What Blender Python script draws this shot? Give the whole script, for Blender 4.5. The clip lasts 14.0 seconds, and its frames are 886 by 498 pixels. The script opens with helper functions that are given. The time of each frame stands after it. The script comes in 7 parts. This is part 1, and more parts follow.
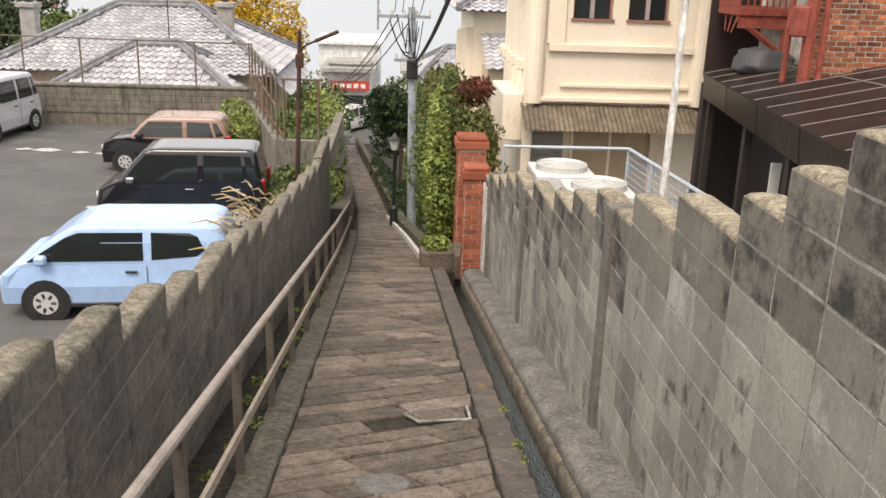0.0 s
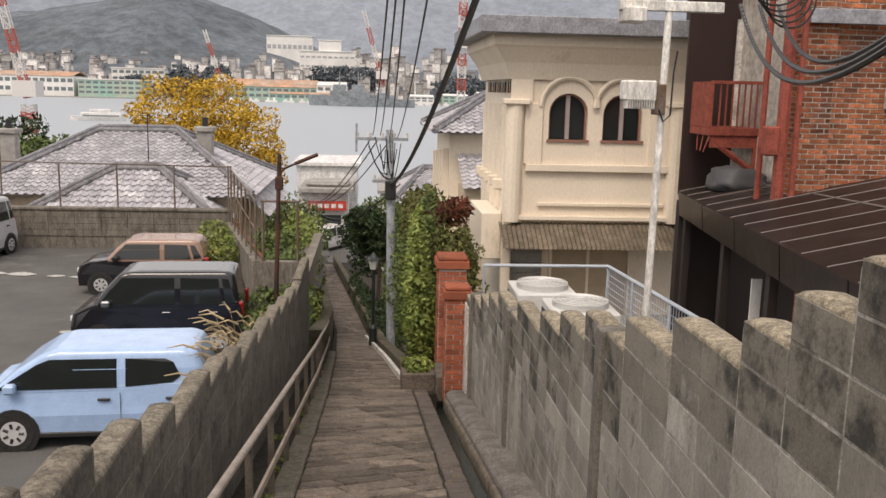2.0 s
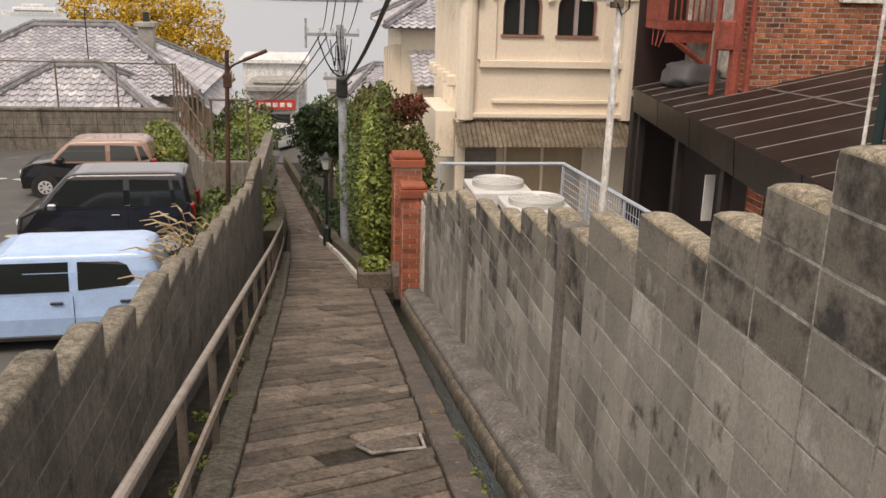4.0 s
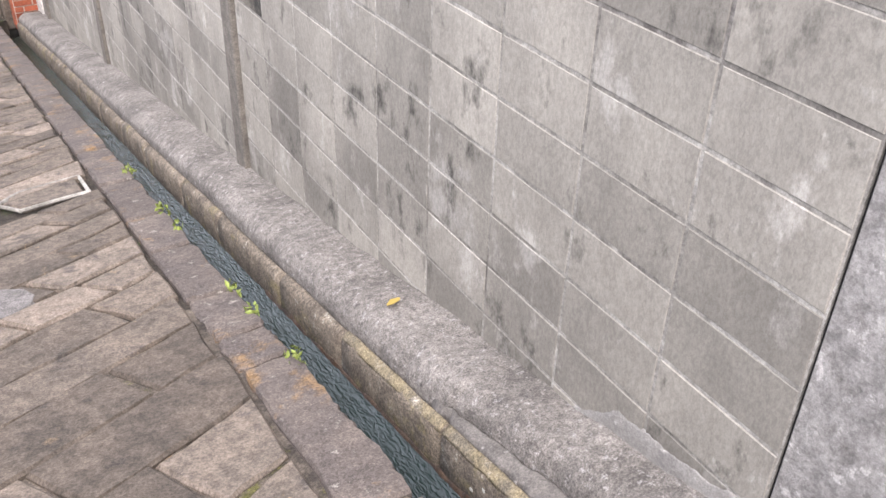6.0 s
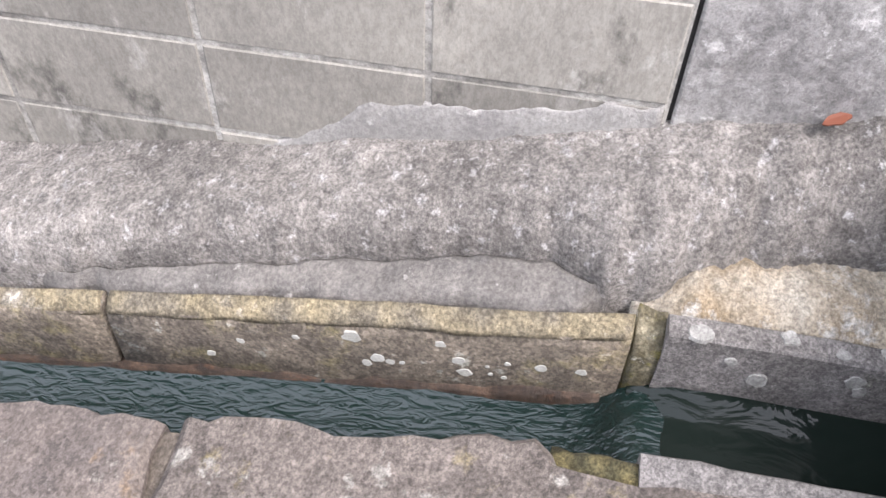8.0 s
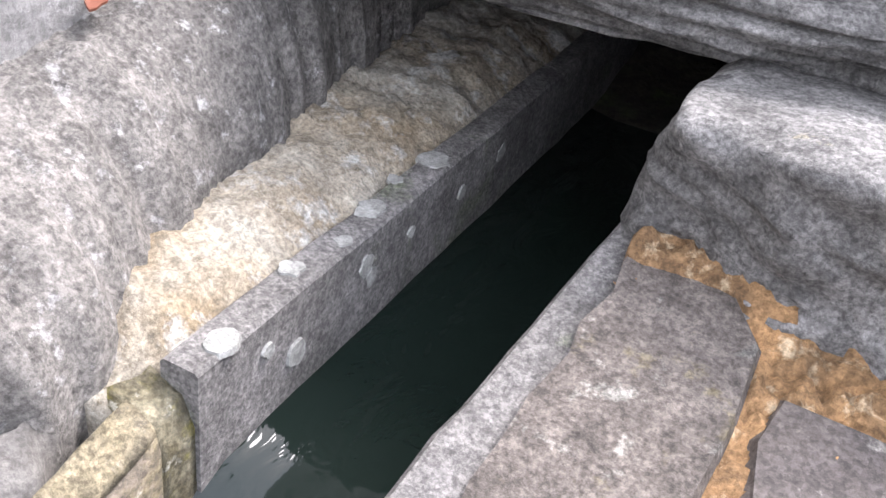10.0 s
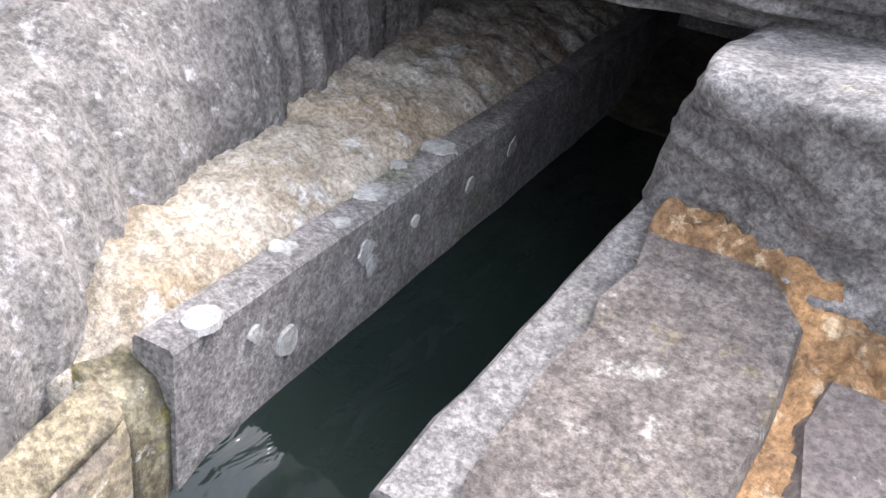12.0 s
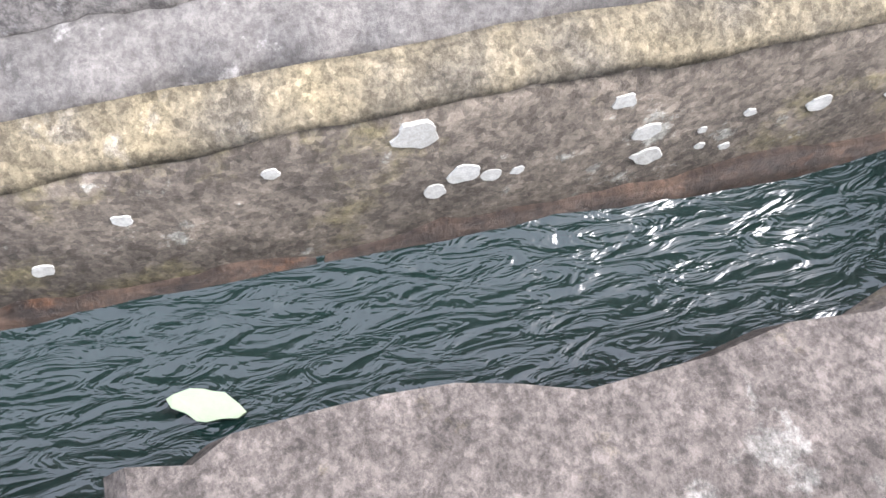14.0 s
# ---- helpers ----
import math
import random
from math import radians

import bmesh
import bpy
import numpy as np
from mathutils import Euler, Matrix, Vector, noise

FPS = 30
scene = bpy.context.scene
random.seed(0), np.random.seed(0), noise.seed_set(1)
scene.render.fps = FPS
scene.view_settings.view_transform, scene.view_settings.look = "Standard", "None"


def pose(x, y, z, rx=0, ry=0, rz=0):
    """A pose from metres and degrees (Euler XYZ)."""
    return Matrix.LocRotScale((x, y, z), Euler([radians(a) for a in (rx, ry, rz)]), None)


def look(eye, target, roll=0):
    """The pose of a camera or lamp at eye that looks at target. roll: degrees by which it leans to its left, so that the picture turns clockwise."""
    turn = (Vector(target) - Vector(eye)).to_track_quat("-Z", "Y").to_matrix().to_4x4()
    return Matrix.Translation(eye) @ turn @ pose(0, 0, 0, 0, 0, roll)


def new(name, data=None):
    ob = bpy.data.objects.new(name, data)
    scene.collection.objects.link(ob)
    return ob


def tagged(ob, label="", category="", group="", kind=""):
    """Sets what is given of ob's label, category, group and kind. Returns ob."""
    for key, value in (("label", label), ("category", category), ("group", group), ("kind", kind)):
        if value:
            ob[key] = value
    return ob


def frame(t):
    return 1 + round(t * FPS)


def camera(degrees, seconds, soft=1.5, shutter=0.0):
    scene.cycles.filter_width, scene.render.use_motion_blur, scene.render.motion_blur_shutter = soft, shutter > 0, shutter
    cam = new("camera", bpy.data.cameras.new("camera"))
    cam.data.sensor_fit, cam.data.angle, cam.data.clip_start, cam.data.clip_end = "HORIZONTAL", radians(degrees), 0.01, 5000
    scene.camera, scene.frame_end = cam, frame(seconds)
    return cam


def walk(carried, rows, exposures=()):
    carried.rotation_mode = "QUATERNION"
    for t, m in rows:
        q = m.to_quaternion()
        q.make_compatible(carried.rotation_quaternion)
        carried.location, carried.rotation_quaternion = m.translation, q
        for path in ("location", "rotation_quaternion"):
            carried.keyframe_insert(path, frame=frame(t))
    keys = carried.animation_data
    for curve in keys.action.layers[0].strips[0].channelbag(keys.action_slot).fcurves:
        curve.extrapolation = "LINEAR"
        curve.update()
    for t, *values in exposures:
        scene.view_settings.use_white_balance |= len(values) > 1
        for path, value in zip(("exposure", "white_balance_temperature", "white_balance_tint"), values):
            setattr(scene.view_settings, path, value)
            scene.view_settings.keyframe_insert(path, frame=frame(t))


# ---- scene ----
cam = camera(52.2, 14.0)
PATH = [
    (0, (-0.066, 0.155, 2.417), (0.047, 2.06, 1.818), 1.9),
    (0.5, (-0.134, 0.202, 2.423), (0.033, 2.136, 1.942), 1.9),
    (1, (-0.143, 0.23, 2.435), (0.049, 2.178, 2.023), 1.9),
    (1.5, (-0.108, 0.278, 2.432), (0.059, 2.235, 2.052), 1.6),
    (2, (-0.119, 0.29, 2.435), (0.041, 2.253, 2.088), 1.4),
    (4.5, (-0.189, 0.412, 2.386), (0.16, 2.264, 1.718), 2.2),
    (5, (-0.132, 0.613, 2.218), (0.391, 2.378, 1.438), 2.9),
    (5.5, (-0.118, 0.904, 2.036), (0.684, 2.492, 1.122), 1.1),
    (6, (-0.074, 1.216, 1.901), (0.799, 2.635, 0.795), 2.0),
    (6.5, (-0.057, 1.529, 1.724), (1.036, 2.742, 0.568), 1.9),
    (7, (0.033, 1.792, 1.585), (1.0, 2.821, 0.168), 0.6),
    (7.5, (0.039, 2.032, 1.395), (1.177, 2.729, -0.094), -0.4),
    (8, (0.176, 2.232, 1.165), (1.45, 2.428, -0.363), 2.3),
    (8.5, (0.378, 2.437, 1.021), (1.432, 1.805, -0.557), 12.3),
    (9, (0.556, 2.478, 0.931), (1.389, 1.417, -0.545), 9.8),
    (9.2, (0.6, 2.5, 0.819), (1.331, 1.184, -0.497), 9.7),
    (11.5, (0.621, 2.431, 0.497), (1.232, 0.799, -0.484), 8.4),
    (12, (0.612, 2.443, 0.487), (1.315, 0.867, -0.523), 8.1),
    (12.5, (0.617, 2.468, 0.469), (1.395, 0.968, -0.601), 8.1),
    (13, (0.626, 2.536, 0.446), (1.594, 1.335, -0.826), 7.0),
    (13.5, (0.651, 2.584, 0.41), (1.58, 1.657, -1.1), 13.7),
    (14, (0.652, 2.658, 0.379), (1.597, 2.188, -1.32), 16.6),
]
EXPOSURES = [(0, 0.85, 7300, 13), (0.5, 0.53, 7300, 14), (1, 0.4, 7400, 15), (1.5, 0.32, 7400, 16), (2, 0.32, 7400, 16), (4.3, 0.4, 7700, 17), (5, 1.15, 7600, 18),
             (5.5, 1.62, 6500, 18), (6, 1.78, 6400, 18), (6.5, 1.85, 6350, 18), (7.5, 2.0, 6300, 17), (8, 2.08, 6250, 17), (9, 2.44, 6200, 16), (11.5, 2.78, 6050, 16), (12.5, 2.7, 6050, 16), (13.5, 2.48, 6000, 16), (14, 2.48, 6000, 16)]
walk(cam, [(t, look(eye, target, roll)) for t, eye, target, roll in PATH], EXPOSURES)

# ---- light ----
world = bpy.data.worlds.new("world")
scene.world = world
world.use_nodes = True
wn, wl = world.node_tree.nodes, world.node_tree.links
wn.clear()
sky = wn.new("ShaderNodeTexSky")
sky.sky_type = "NISHITA"
sky.sun_disc = False
sky.sun_elevation, sky.sun_rotation = radians(54), radians(-155)
sky.air_density, sky.dust_density, sky.ozone_density = 1.0, 4.0, 1.0
cloud = wn.new("ShaderNodeMix")
cloud.data_type = "RGBA"
cloud.inputs[0].default_value = 0.7
cloud.inputs[7].default_value = (8.2, 8.5, 8.9, 1)
bg = wn.new("ShaderNodeBackground")
bg.inputs[1].default_value = 0.125
wo = wn.new("ShaderNodeOutputWorld")
wl.new(sky.outputs[0], cloud.inputs[6])
wl.new(cloud.outputs[2], bg.inputs[0])
wl.new(bg.outputs[0], wo.inputs[0])
sun = new("sun", bpy.data.lights.new("sun", "SUN"))
sun.data.energy, sun.data.angle, sun.data.color = 1.3, radians(24), (1.0, 0.96, 0.9)
sun.matrix_world = look((-10, -22, 33), (0, 0, 0))


# ---- materials ----
def material(name, base, other=None, scale=6.0, fine=60.0, rough=0.85, bump=0.3, metal=0.0, stain=None, stain_scale=2.0,
             stain_cut=0.55, vary=0.0, grain=0.25, spec=0.3, island=False, stretch=None, blotch=None, blotch_scale=3.0, blotch_cut=0.6, crack=0.0, cloud=0.8, speck=0.0, speck_size=0.006):
    """Two colours mixed by large noise, darkened by fine grain, with stains of their own and relief."""
    m = bpy.data.materials.new(name)
    m.use_nodes = True
    nt = m.node_tree
    n, l = nt.nodes, nt.links
    b = n["Principled BSDF"]
    b.inputs["Roughness"].default_value = rough
    b.inputs["Metallic"].default_value = metal
    b.inputs["Specular IOR Level"].default_value = spec
    geo = n.new("ShaderNodeNewGeometry")
    pos = geo.outputs["Position"]
    if stretch:
        mp = n.new("ShaderNodeMapping")
        mp.inputs["Scale"].default_value = stretch
        l.new(pos, mp.inputs[0])
        pos = mp.outputs[0]

    def noise_tex(s, detail=4.0, r=0.6):
        t = n.new("ShaderNodeTexNoise")
        t.inputs["Scale"].default_value, t.inputs["Detail"].default_value, t.inputs["Roughness"].default_value = s, detail, r
        l.new(pos, t.inputs["Vector"])
        return t.outputs["Fac"]

    def ramp(v, a, c):
        r = n.new("ShaderNodeMapRange")
        r.inputs[1].default_value, r.inputs[2].default_value = a, c
        r.clamp = True
        l.new(v, r.inputs[0])
        return r.outputs[0]

    def mix(f, a, c, mode="MIX"):
        x = n.new("ShaderNodeMix")
        x.data_type, x.blend_type = "RGBA", mode
        for v, i in ((f, 0), (a, 6), (c, 7)):
            if isinstance(v, (int, float)):
                x.inputs[i].default_value = v
            elif isinstance(v, tuple):
                x.inputs[i].default_value = (*v, 1)
            else:
                l.new(v, x.inputs[i])
        return x.outputs[2]

    other = other or tuple(c * 0.7 for c in base)
    col = mix(ramp(noise_tex(scale), 0.35, 0.65), base, other)
    if stain:
        col = mix(ramp(noise_tex(stain_scale, 6.0, 0.7), stain_cut, stain_cut + 0.12), col, stain)
    if blotch:
        col = mix(ramp(noise_tex(blotch_scale, 8.0, 0.72), blotch_cut, blotch_cut + 0.06), col, blotch)
    if crack:
        warp = n.new("ShaderNodeTexNoise")
        warp.inputs["Scale"].default_value, warp.inputs["Detail"].default_value = 6.0, 6.0
        l.new(pos, warp.inputs["Vector"])
        bend = n.new("ShaderNodeMix")
        bend.data_type = "RGBA"
        bend.blend_type = "LINEAR_LIGHT"
        bend.inputs[0].default_value = 0.12
        l.new(pos, bend.inputs[6])
        l.new(warp.outputs["Color"], bend.inputs[7])
        vo = n.new("ShaderNodeTexVoronoi")
        vo.feature = "DISTANCE_TO_EDGE"
        vo.inputs["Scale"].default_value = crack
        l.new(bend.outputs[2], vo.inputs["Vector"])
        col = mix(ramp(vo.outputs["Distance"], 0.001, 0.007), (0.04, 0.036, 0.032), col)
    f = noise_tex(fine, 9.0, 0.8)
    if grain:
        g = n.new("ShaderNodeMapRange")
        g.inputs[1].default_value, g.inputs[2].default_value = 0.41, 0.59
        g.inputs[3].default_value, g.inputs[4].default_value = 1 - grain, 1 + grain
        l.new(f, g.inputs[0])
        s = n.new("ShaderNodeVectorMath")
        s.operation = "SCALE"
        l.new(col, s.inputs[0])
        l.new(g.outputs[0], s.inputs[3])
        col = s.outputs[0]
    mid = noise_tex(fine / 4.5, 5.0, 0.65)
    if grain > 0.2:
        g = n.new("ShaderNodeMapRange")
        g.inputs[1].default_value, g.inputs[2].default_value = 0.38, 0.62
        g.inputs[3].default_value, g.inputs[4].default_value = 1 - grain * cloud, 1 + grain * cloud
        l.new(mid, g.inputs[0])
        s = n.new("ShaderNodeVectorMath")
        s.operation = "SCALE"
        l.new(col, s.inputs[0])
        l.new(g.outputs[0], s.inputs[3])
        col = s.outputs[0]
    if speck:
        for size, amount in ((speck_size, speck), (speck_size * 2.3, speck * 0.5)):
            vs = n.new("ShaderNodeTexVoronoi")
            vs.inputs["Scale"].default_value = 1 / size
            l.new(pos, vs.inputs["Vector"])
            sx = n.new("ShaderNodeSeparateColor")
            l.new(vs.outputs["Color"], sx.inputs[0])
            g = n.new("ShaderNodeMapRange")
            g.inputs[3].default_value, g.inputs[4].default_value = 1 - amount, 1 + amount
            l.new(sx.outputs[0], g.inputs[0])
            s = n.new("ShaderNodeVectorMath")
            s.operation = "SCALE"
            l.new(col, s.inputs[0])
            l.new(g.outputs[0], s.inputs[3])
            col = s.outputs[0]
    if vary:
        oi = n.new("ShaderNodeObjectInfo")
        g = n.new("ShaderNodeMapRange")
        g.inputs[3].default_value, g.inputs[4].default_value = 1 - vary, 1 + vary
        l.new(geo.outputs["Random Per Island"] if island else oi.outputs["Random"], g.inputs[0])
        s = n.new("ShaderNodeVectorMath")
        s.operation = "SCALE"
        l.new(col, s.inputs[0])
        l.new(g.outputs[0], s.inputs[3])
        col = s.outputs[0]
    l.new(col, b.inputs["Base Color"])
    if bump:
        bp = n.new("ShaderNodeBump")
        bp.inputs["Strength"].default_value = bump
        bp.inputs["Distance"].default_value = 0.6 / fine
        hs = n.new("ShaderNodeMath")
        hs.operation = "MULTIPLY_ADD"
        hs.inputs[1].default_value = 2.2
        l.new(mid, hs.inputs[0])
        l.new(f, hs.inputs[2])
        l.new(hs.outputs[0], bp.inputs["Height"])
        l.new(bp.outputs[0], b.inputs["Normal"])
    return m


def plain(name, col, rough=0.5, metal=0.0, spec=0.5, coat=0.0):
    m = material(name, col, tuple(c * 0.88 for c in col), 3.0, 25.0, rough, 0.0, metal, grain=0.05, spec=spec)
    m.node_tree.nodes["Principled BSDF"].inputs["Coat Weight"].default_value = coat
    return m


M_BLOCK = material("concrete_block", (0.292, 0.274, 0.238), (0.2, 0.187, 0.163), 2.6, 90, 0.92, 0.4, stain=(0.075, 0.071, 0.062),
                   stain_scale=5.5, stain_cut=0.565, vary=0.24, blotch=(0.36, 0.342, 0.308), blotch_scale=2.2, blotch_cut=0.55, grain=0.16, stretch=(1, 1, 0.6))
M_BLOCK_TOP = material("stained_upper_block", (0.195, 0.178, 0.148), (0.125, 0.114, 0.095), 2.6, 90, 0.92, 0.4, stain=(0.042, 0.04, 0.036),
                       stain_scale=2.6, stain_cut=0.5, vary=0.16, blotch=(0.27, 0.26, 0.235), blotch_scale=2.0, blotch_cut=0.6, grain=0.19)
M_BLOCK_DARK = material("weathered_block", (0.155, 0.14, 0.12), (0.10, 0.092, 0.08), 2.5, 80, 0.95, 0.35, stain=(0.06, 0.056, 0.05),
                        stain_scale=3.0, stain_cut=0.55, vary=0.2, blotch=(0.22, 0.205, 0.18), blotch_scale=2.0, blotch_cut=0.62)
M_MORTAR = material("mortar", (0.38, 0.365, 0.33), (0.17, 0.16, 0.14), 3.0, 90, 0.95, 0.3, stain=(0.12, 0.11, 0.1), stain_scale=2.4, stain_cut=0.54)
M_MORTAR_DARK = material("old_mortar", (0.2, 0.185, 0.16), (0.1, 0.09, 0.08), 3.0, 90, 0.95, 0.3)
M_COPING = material("coping_concrete", (0.31, 0.265, 0.195), (0.22, 0.19, 0.14), 6.0, 120, 0.95, 0.6, stain=(0.15, 0.13, 0.1), stain_scale=5, grain=0.4, vary=0.1)
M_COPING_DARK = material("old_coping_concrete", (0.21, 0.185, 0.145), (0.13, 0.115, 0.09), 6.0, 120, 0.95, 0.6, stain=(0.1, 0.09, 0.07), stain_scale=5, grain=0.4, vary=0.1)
M_PIER = material("smooth_concrete", (0.35, 0.34, 0.315), (0.25, 0.24, 0.225), 3.0, 170, 0.9, 0.2, stain=(0.17, 0.162, 0.15), stain_scale=4, stain_cut=0.57, grain=0.14, speck=0.06, speck_size=0.009)
M_POST = material("post_concrete", (0.16, 0.145, 0.125), (0.12, 0.11, 0.095), 3.0, 100, 0.9, 0.2, vary=0.08)
M_FLAG = material("sandstone_flag", (0.172, 0.14, 0.112), (0.105, 0.088, 0.072), 5.0, 110, 0.85, 0.8, speck=0.14, stain=(0.06, 0.052, 0.047), stain_scale=6.0,
                  stain_cut=0.57, vary=0.38, grain=0.3, blotch=(0.27, 0.2, 0.13), blotch_scale=5.0, blotch_cut=0.64)
M_FLAG_ISLAND = material("far_sandstone_flag", (0.19, 0.158, 0.132), (0.12, 0.1, 0.087), 4.0, 70, 0.85, 0.4, vary=0.36, island=True, grain=0.3)
M_EDGE = material("channel_edge_stone", (0.125, 0.104, 0.09), (0.082, 0.07, 0.064), 7.0, 150, 0.86, 0.6, stain=(0.2, 0.125, 0.06), stain_scale=3.0,
                  stain_cut=0.55, vary=0.12, grain=0.3, cloud=0.45, speck=0.22, blotch=(0.22, 0.2, 0.175), blotch_scale=14, blotch_cut=0.6)
M_GRANITE = material("grey_stone", (0.21, 0.2, 0.19), (0.12, 0.113, 0.107), 7.0, 150, 0.92, 0.9, stain=(0.075, 0.07, 0.067), stain_scale=20.0, stain_cut=0.57,
                     vary=0.06, grain=0.42, cloud=0.6, speck=0.2, speck_size=0.0035, blotch=(0.3, 0.27, 0.2), blotch_scale=16, blotch_cut=0.66)
M_LIP = material("mossy_lip_stone", (0.185, 0.155, 0.12), (0.105, 0.088, 0.07), 8.0, 90, 0.88, 0.7, stain=(0.20, 0.17, 0.09), stain_scale=6.0, stain_cut=0.55,
                 vary=0.08, grain=0.35, cloud=0.4, speck=0.32, blotch=(0.27, 0.26, 0.22), blotch_scale=20, blotch_cut=0.6)
M_LIPTOP = material("ochre_lip_top", (0.215, 0.178, 0.11), (0.135, 0.118, 0.09), 9.0, 150, 0.9, 0.8, speck=0.25, cloud=0.4, stain=(0.34, 0.31, 0.26), stain_scale=7, stain_cut=0.57, grain=0.4,
                    blotch=(0.11, 0.095, 0.07), blotch_scale=18, blotch_cut=0.58)
M_KERB = material("worn_kerb_concrete", (0.208, 0.192, 0.174), (0.12, 0.11, 0.1), 3.2, 140, 0.95, 1.0, stain=(0.07, 0.065, 0.061), stain_scale=30.0,
                  stain_cut=0.58, grain=0.4, cloud=0.6, speck=0.15, speck_size=0.005, blotch=(0.28, 0.268, 0.255), blotch_scale=32, blotch_cut=0.57)
M_CREAM = material("lime_mortar", (0.36, 0.33, 0.275), (0.22, 0.165, 0.1), 6.5, 150, 0.95, 1.0, stain=(0.46, 0.44, 0.4), stain_scale=13, stain_cut=0.53, grain=0.38, cloud=0.4, speck=0.1, speck_size=0.008,
                   blotch=(0.13, 0.105, 0.07), blotch_scale=22, blotch_cut=0.64)
M_ORANGE = material("orange_mortar", (0.42, 0.24, 0.11), (0.2, 0.12, 0.06), 14.0, 140, 0.97, 1.0, stain=(0.55, 0.42, 0.27), stain_scale=26, stain_cut=0.54, grain=0.35, cloud=0.5, speck=0.2, speck_size=0.008)
M_UCHAN = material("channel_concrete", (0.185, 0.172, 0.163), (0.115, 0.107, 0.1), 9.0, 150, 0.85, 0.8, stain=(0.12, 0.13, 0.085), stain_scale=6.0, stain_cut=0.57, grain=0.42, cloud=0.4, speck=0.24, speck_size=0.0035,
                   blotch=(0.34, 0.335, 0.31), blotch_scale=12, blotch_cut=0.65)
M_PATCH = material("smeared_cement", (0.3, 0.288, 0.268), (0.23, 0.22, 0.205), 5.0, 120, 0.93, 0.6, stain=(0.2, 0.19, 0.18), stain_scale=7, stain_cut=0.55, grain=0.2, blotch=(0.38, 0.365, 0.34), blotch_scale=9, blotch_cut=0.56)
M_LEDGE = material("smooth_grey_cement", (0.155, 0.143, 0.13), (0.105, 0.097, 0.089), 6.0, 120, 0.93, 0.6, stain=(0.1, 0.094, 0.088), stain_scale=10, stain_cut=0.58, grain=0.28, cloud=0.5, speck=0.08, blotch=(0.27, 0.255, 0.235), blotch_scale=12, blotch_cut=0.6)
M_JOINT = material("sandy_joint", (0.13, 0.108, 0.086), (0.045, 0.038, 0.032), 5.0, 120, 0.97, 0.8, stain=(0.33, 0.21, 0.11), stain_scale=4.0, stain_cut=0.6, grain=0.35, speck=0.2, blotch=(0.09, 0.085, 0.03), blotch_scale=3.5, blotch_cut=0.6)
M_SLAB = material("speckled_slab_stone", (0.148, 0.126, 0.11), (0.1, 0.085, 0.074), 7.0, 140, 0.9, 0.9, stain=(0.17, 0.14, 0.08), stain_scale=13.0, stain_cut=0.58, grain=0.42, cloud=0.6, speck=0.16, speck_size=0.004,
                  blotch=(0.23, 0.215, 0.19), blotch_scale=17, blotch_cut=0.59)
M_GATEWALL = material("rough_cast_concrete", (0.33, 0.318, 0.3), (0.22, 0.21, 0.2), 4.0, 110, 0.93, 0.7, stain=(0.17, 0.16, 0.15), stain_scale=9, stain_cut=0.55, grain=0.25, blotch=(0.45, 0.43, 0.41), blotch_scale=14, blotch_cut=0.58)
M_MOSS = material("moss", (0.12, 0.10, 0.045), (0.06, 0.055, 0.03), 30.0, 160, 1.0, 1.0, grain=0.5)
M_SOIL = material("damp_soil", (0.05, 0.041, 0.032), (0.03, 0.026, 0.021), 6.0, 60, 0.97, 0.8, stain=(0.045, 0.055, 0.02), stain_scale=3, grain=0.4)
M_LICHEN = material("white_lichen", (0.46, 0.45, 0.41), (0.36, 0.35, 0.31), 60.0, 200, 0.95, 0.4, grain=0.15)
M_ASPHALT = material("asphalt", (0.115, 0.112, 0.108), (0.085, 0.083, 0.08), 0.7, 60, 0.93, 0.3, stain=(0.15, 0.147, 0.14), stain_scale=0.5, grain=0.2)
M_STEEL = material("galvanised_rail", (0.34, 0.30, 0.265), (0.24, 0.205, 0.175), 8.0, 60, 0.6, 0.1, metal=0.0, stain=(0.16, 0.1, 0.06), stain_scale=6, stain_cut=0.6, grain=0.15)
M_STEEL_DARK = material("dull_post_steel", (0.15, 0.13, 0.11), (0.1, 0.085, 0.07), 8.0, 60, 0.7, 0.1, grain=0.2)


def water_material(name, deep, bump, scale, rough, gloss=1.0):
    m = bpy.data.materials.new(name)
    m.use_nodes = True
    n, l = m.node_tree.nodes, m.node_tree.links
    b = n["Principled BSDF"]
    b.inputs["Base Color"].default_value = (*deep, 1)
    b.inputs["Roughness"].default_value = rough
    b.inputs["IOR"].default_value = 1.33
    b.inputs["Specular IOR Level"].default_value = gloss
    geo = n.new("ShaderNodeNewGeometry")
    mp = n.new("ShaderNodeMapping")
    mp.inputs["Scale"].default_value = scale
    t = n.new("ShaderNodeTexNoise")
    t.inputs["Scale"].default_value, t.inputs["Detail"].default_value, t.inputs["Distortion"].default_value = 1.0, 3.5, 0.9
    bp = n.new("ShaderNodeBump")
    bp.inputs["Strength"].default_value, bp.inputs["Distance"].default_value = bump, 0.05
    l.new(geo.outputs["Position"], mp.inputs[0])
    l.new(mp.outputs[0], t.inputs["Vector"])
    l.new(t.outputs["Fac"], bp.inputs["Height"])
    l.new(bp.outputs[0], b.inputs["Normal"])
    return m


M_STREAM = water_material("running_water", (0.006, 0.015, 0.013), 0.25, (62, 17, 62), 0.12)
M_POOL = water_material("still_water", (0.007, 0.011, 0.009), 0.10, (20, 8, 20), 0.04, 0.45)
M_SEA = water_material("sea_water", (0.29, 0.325, 0.355), 0.4, (0.5, 0.25, 0.5), 0.45)


